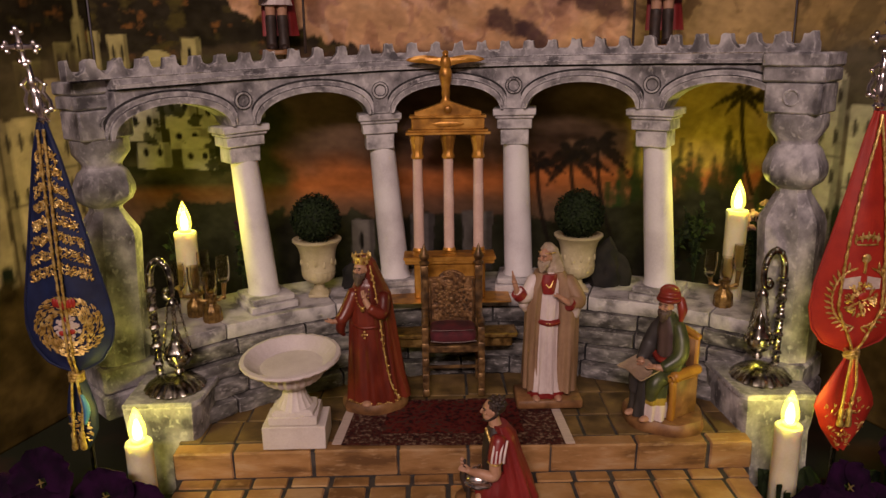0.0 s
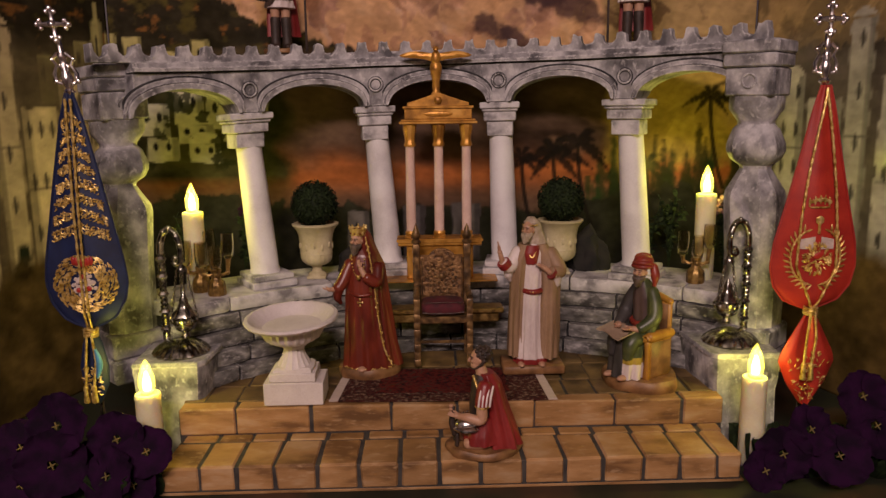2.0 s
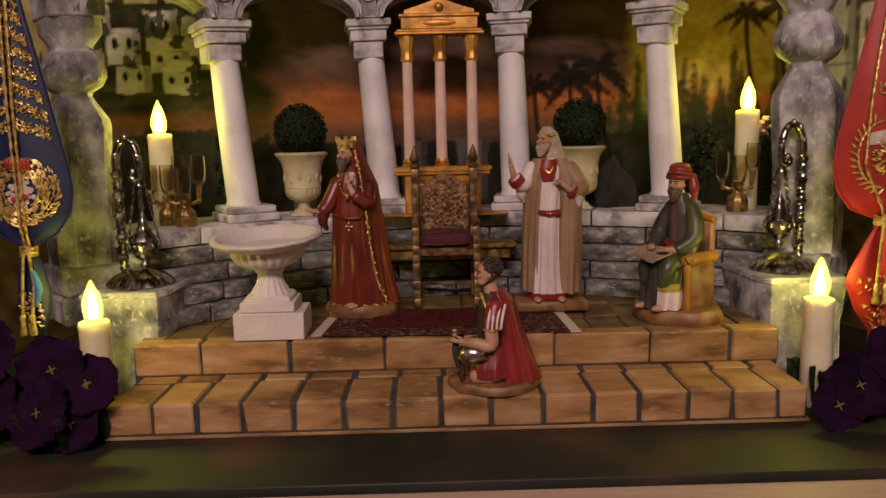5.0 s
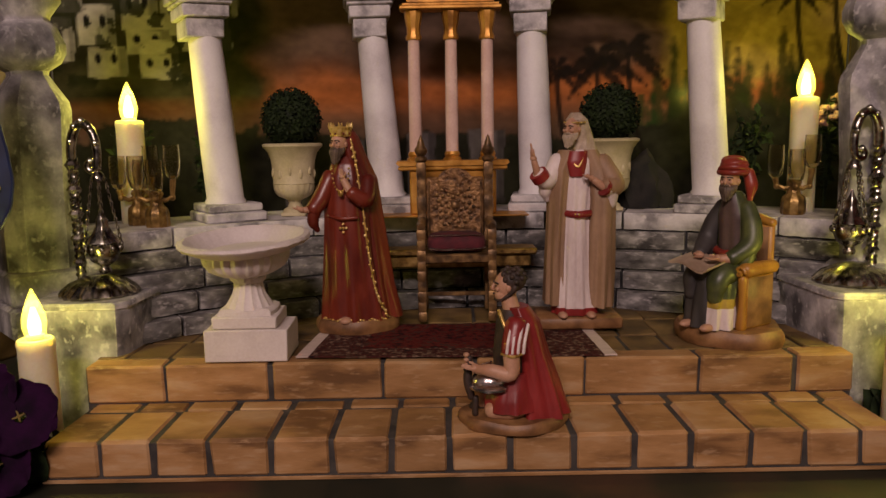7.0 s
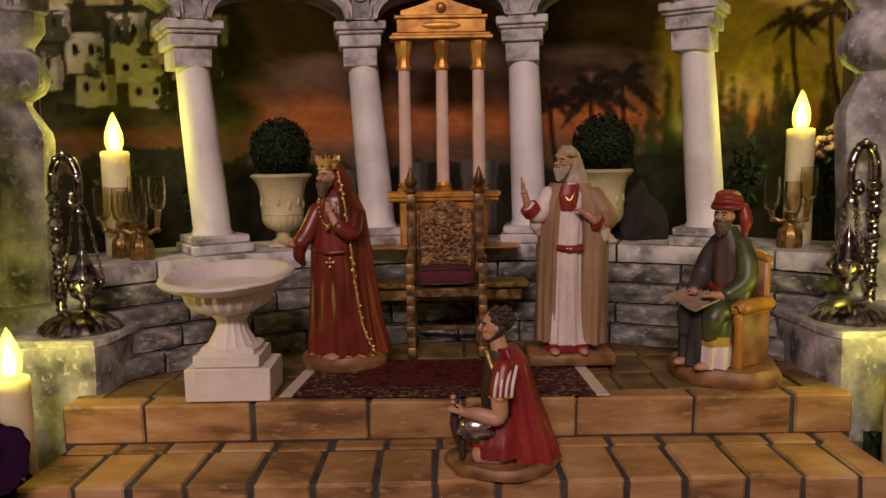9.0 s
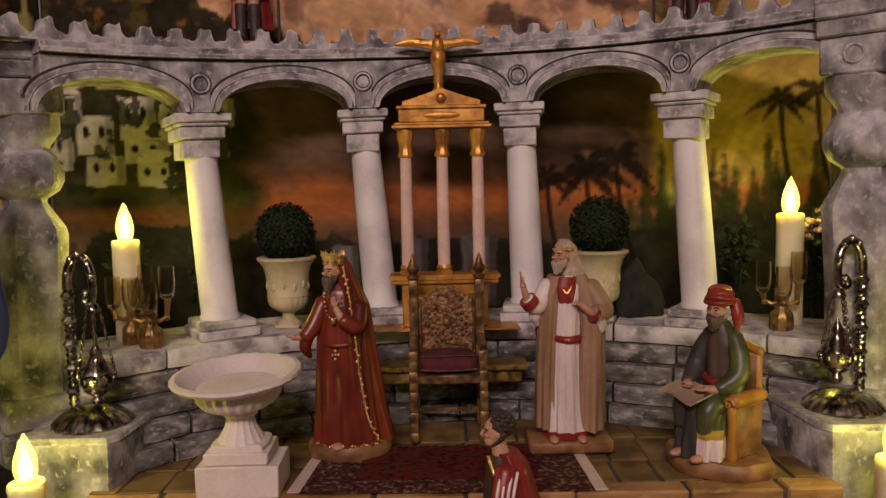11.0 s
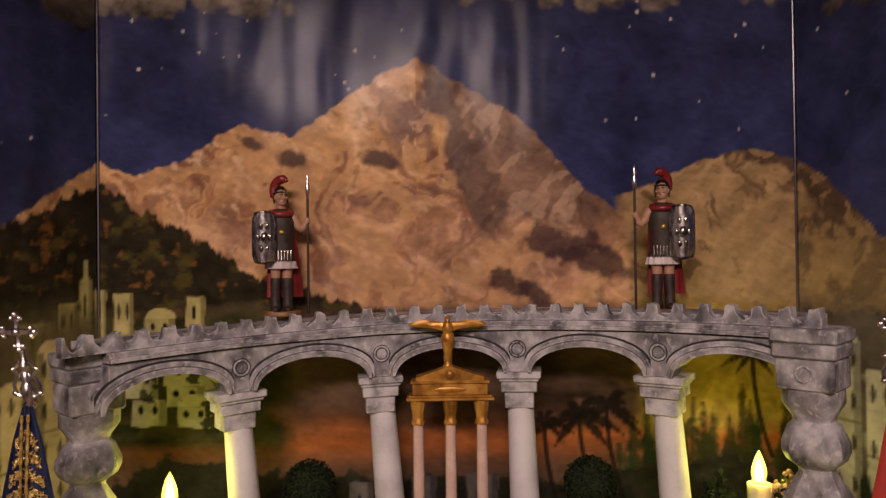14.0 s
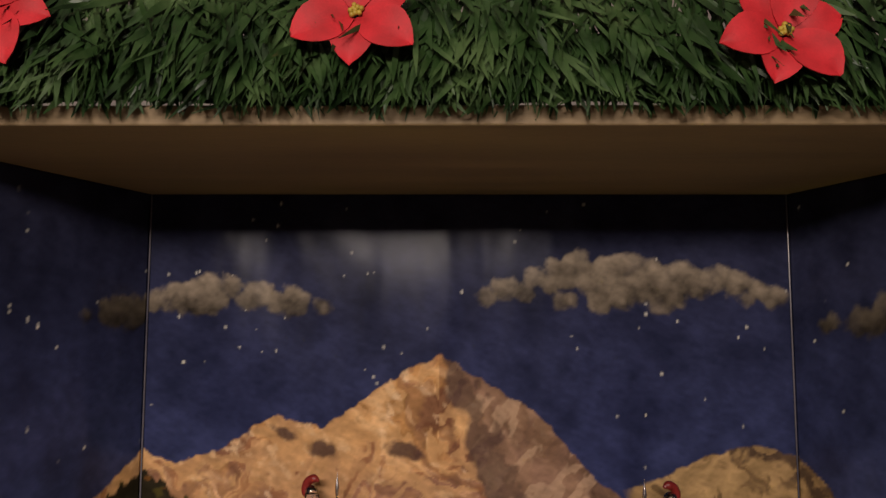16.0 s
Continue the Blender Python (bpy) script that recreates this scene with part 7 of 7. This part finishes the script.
def shrub(at, h, w, n, mt, label, seed, bloom=None):
    rr = random.Random(seed)
    b = thing("artificial_sprig", at, label, "foliage")
    bm = B()
    tips = []
    for k in range(7):
        a, d = rr.uniform(0, 6.28), rr.uniform(0.2, 1)
        p = [(0, 0, 0), (w * 0.3 * d * math.cos(a), w * 0.2 * d * math.sin(a), h * 0.5), (w * d * math.cos(a), w * 0.4 * d * math.sin(a), h * rr.uniform(0.7, 1))]
        tube(bm, p, [0.0012, 0.001, 0.0006], 5)
        tips.append(p)
    tagged(part("stem", bm, mt, b), kind="stuff")
    bm = B()
    for k in range(n):
        p = tips[k % 7]
        t = rr.uniform(0.2, 1)
        c = Vector(p[0]).lerp(Vector(p[1]), t * 2) if t < 0.5 else Vector(p[1]).lerp(Vector(p[2]), t * 2 - 1)
        m = Matrix.Translation(c) @ pose(0, 0, 0, rr.uniform(-60, 90), rr.uniform(-60, 60), rr.uniform(0, 360))
        s = rr.uniform(0.006, 0.013)
        bm.faces.new([bm.verts.new(m @ Vector(q)) for q in ((0, 0, 0), (s * 0.3, s * 0.5, 0.001), (0, s, 0), (-s * 0.3, s * 0.5, 0.001))])
    tagged(part("foliage", bm, mt, b), kind="stuff")
    if bloom:
        for k in range(5):
            bm = B()
            c = Vector(tips[k][2])
            for q in range(12):
                ball(bm, c + Vector((rr.uniform(-1, 1), rr.uniform(-1, 1), rr.uniform(-1, 1))) * 0.006, (0.0032, 0.0026, 0.0030), 0, 6)
            part("blossom", bm, bloom, b)


shrub((0.372, 0.200, 0.150), 0.115, 0.024, 130, LEAF, "dark artificial sprig with dusty pink blossom", 1, PINK_FLOWER)
shrub((0.285, 0.250, 0.150), 0.095, 0.026, 150, LEAF, "dark green artificial sprig behind the bench", 2)
shrub((0.315, 0.245, 0.150), 0.110, 0.022, 150, LEAF, "dark green artificial sprig behind the candle", 3)
shrub((-0.262, 0.235, 0.150), 0.110, 0.020, 130, LEAF, "dark artificial sprig with purple blossom", 4, PANSY)
shrub((-0.330, 0.225, 0.150), 0.090, 0.026, 140, LEAF, "dark green artificial sprig behind the candle", 5)


def rock(at, r, seed, label):
    bm = B()
    bmesh.ops.create_icosphere(bm, subdivisions=3, radius=1.0)
    for v in bm.verts:
        k = 1 + 0.35 * noise.noise(v.co * 1.7 + Vector((seed, 0, 0))) + 0.15 * noise.noise(v.co * 5)
        v.co = Vector((v.co.x * r[0] * k, v.co.y * r[1] * k, max(-0.3, v.co.z) * r[2] * k + r[2] * 0.3))
    ob = part("cork_rock", bm, ROCK, None)
    ob.location = at
    tagged(ob, label, "rock")


rock((0.204, 0.245, 0.150), (0.028, 0.018, 0.042), 1, "dark cork rock behind the bench")
rock((0.180, 0.258, 0.150), (0.030, 0.016, 0.026), 2, "dark cork rock behind the urn")
rock((-0.120, 0.252, 0.150), (0.022, 0.015, 0.028), 3, "dark cork rock behind the urn")

# ---- garland over the opening ----
rr = random.Random(11)
bm = B()
for k in range(5200):
    x = rr.uniform(-0.75, 0.75)
    z = 1.022 + 0.115 * rr.random()
    base = Vector((x, -0.050 - 0.034 * math.sin(min(1, (z - 1.015) / 0.12) * math.pi) + rr.uniform(-0.012, 0.008), z))
    L = rr.uniform(0.030, 0.075)
    d = Vector((rr.gauss(0, 0.28), rr.uniform(-0.60, -0.12), rr.uniform(-1.0, -0.25))).normalized()
    side = d.cross(Vector((rr.uniform(-0.6, 0.6), 1, 0.2))).normalized() * rr.uniform(0.0014, 0.0044)
    bend = rr.uniform(0.0, 0.014)
    pts = [base + d * L * t + Vector((0, -0.006, -0.6)) * bend * t * t for t in (0, 0.33, 0.67, 1)]
    low = min(p.z for p in pts)
    lift = max(0.0, rr.uniform(0.993, 1.006) - low)
    if lift > 0.04:
        continue
    w = (0.6, 1.0, 0.85, 0.12)
    va = [[bm.verts.new(p + Vector((0, 0, lift)) + side * s * w[i]) for s in (-1, 1)] for i, p in enumerate(pts)]
    for i in range(3):
        bm.faces.new((va[i][0], va[i][1], va[i + 1][1], va[i + 1][0]))
bush = part("garland", bm, GRASS)
tagged(bush, "green artificial leaf garland along the top board", "garland", "", "stuff")
# thick dark tube added behind the leaves to fill the gaps between them
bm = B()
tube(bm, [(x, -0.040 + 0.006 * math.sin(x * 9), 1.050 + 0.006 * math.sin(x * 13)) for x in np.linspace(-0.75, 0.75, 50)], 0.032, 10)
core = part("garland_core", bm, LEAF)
tagged(core, "thick dark filler tube inside the leaf garland", "garland", "", "stuff")


def poinsettia(at, turn, label):
    f = thing("red_flower", at, label, "flower", "red flowers on the garland")
    f.matrix_world = Matrix.Translation(at) @ pose(0, 0, 0, 80, turn, 0)
    for k in range(6):
        bm = B()
        L, w = (0.056, 0.0210) if k % 2 == 0 else (0.048, 0.0190)
        grid = [[(w * (2 * i / 6 - 1) * math.sin(math.pi * (0.06 + 0.93 * j / 8)) ** 0.75, 0.004 + L * j / 8, 0.010 * math.sin(j / 8 * 2.6) + 0.003 * abs(2 * i / 6 - 1) - 0.002 * (k % 2)) for i in range(7)] for j in range(9)]
        m = Matrix.Rotation(k * math.pi / 3, 4, "Z")
        sheet(bm, [[m @ Vector(p) for p in row] for row in grid], 0.0009, 0, (0, 0, 1))
        part("petal", bm, POINSETTIA, f)
    bm = B()
    for k in range(9):
        ball(bm, (0.006 * math.cos(k * 2.4) * math.sqrt(k / 9), 0.006 * math.sin(k * 2.4) * math.sqrt(k / 9), 0.006), 0.0026, 0, 6)
    part("flower_eye", bm, YELLOW, f)


poinsettia((-0.106, -0.112, 1.078), 4, "red felt poinsettia with pointed petals on the garland")
poinsettia((0.260, -0.112, 1.060), 16, "red felt poinsettia with pointed petals on the garland")
poinsettia((-0.424, -0.110, 1.086), 40, "red felt poinsettia with pointed petals on the garland")
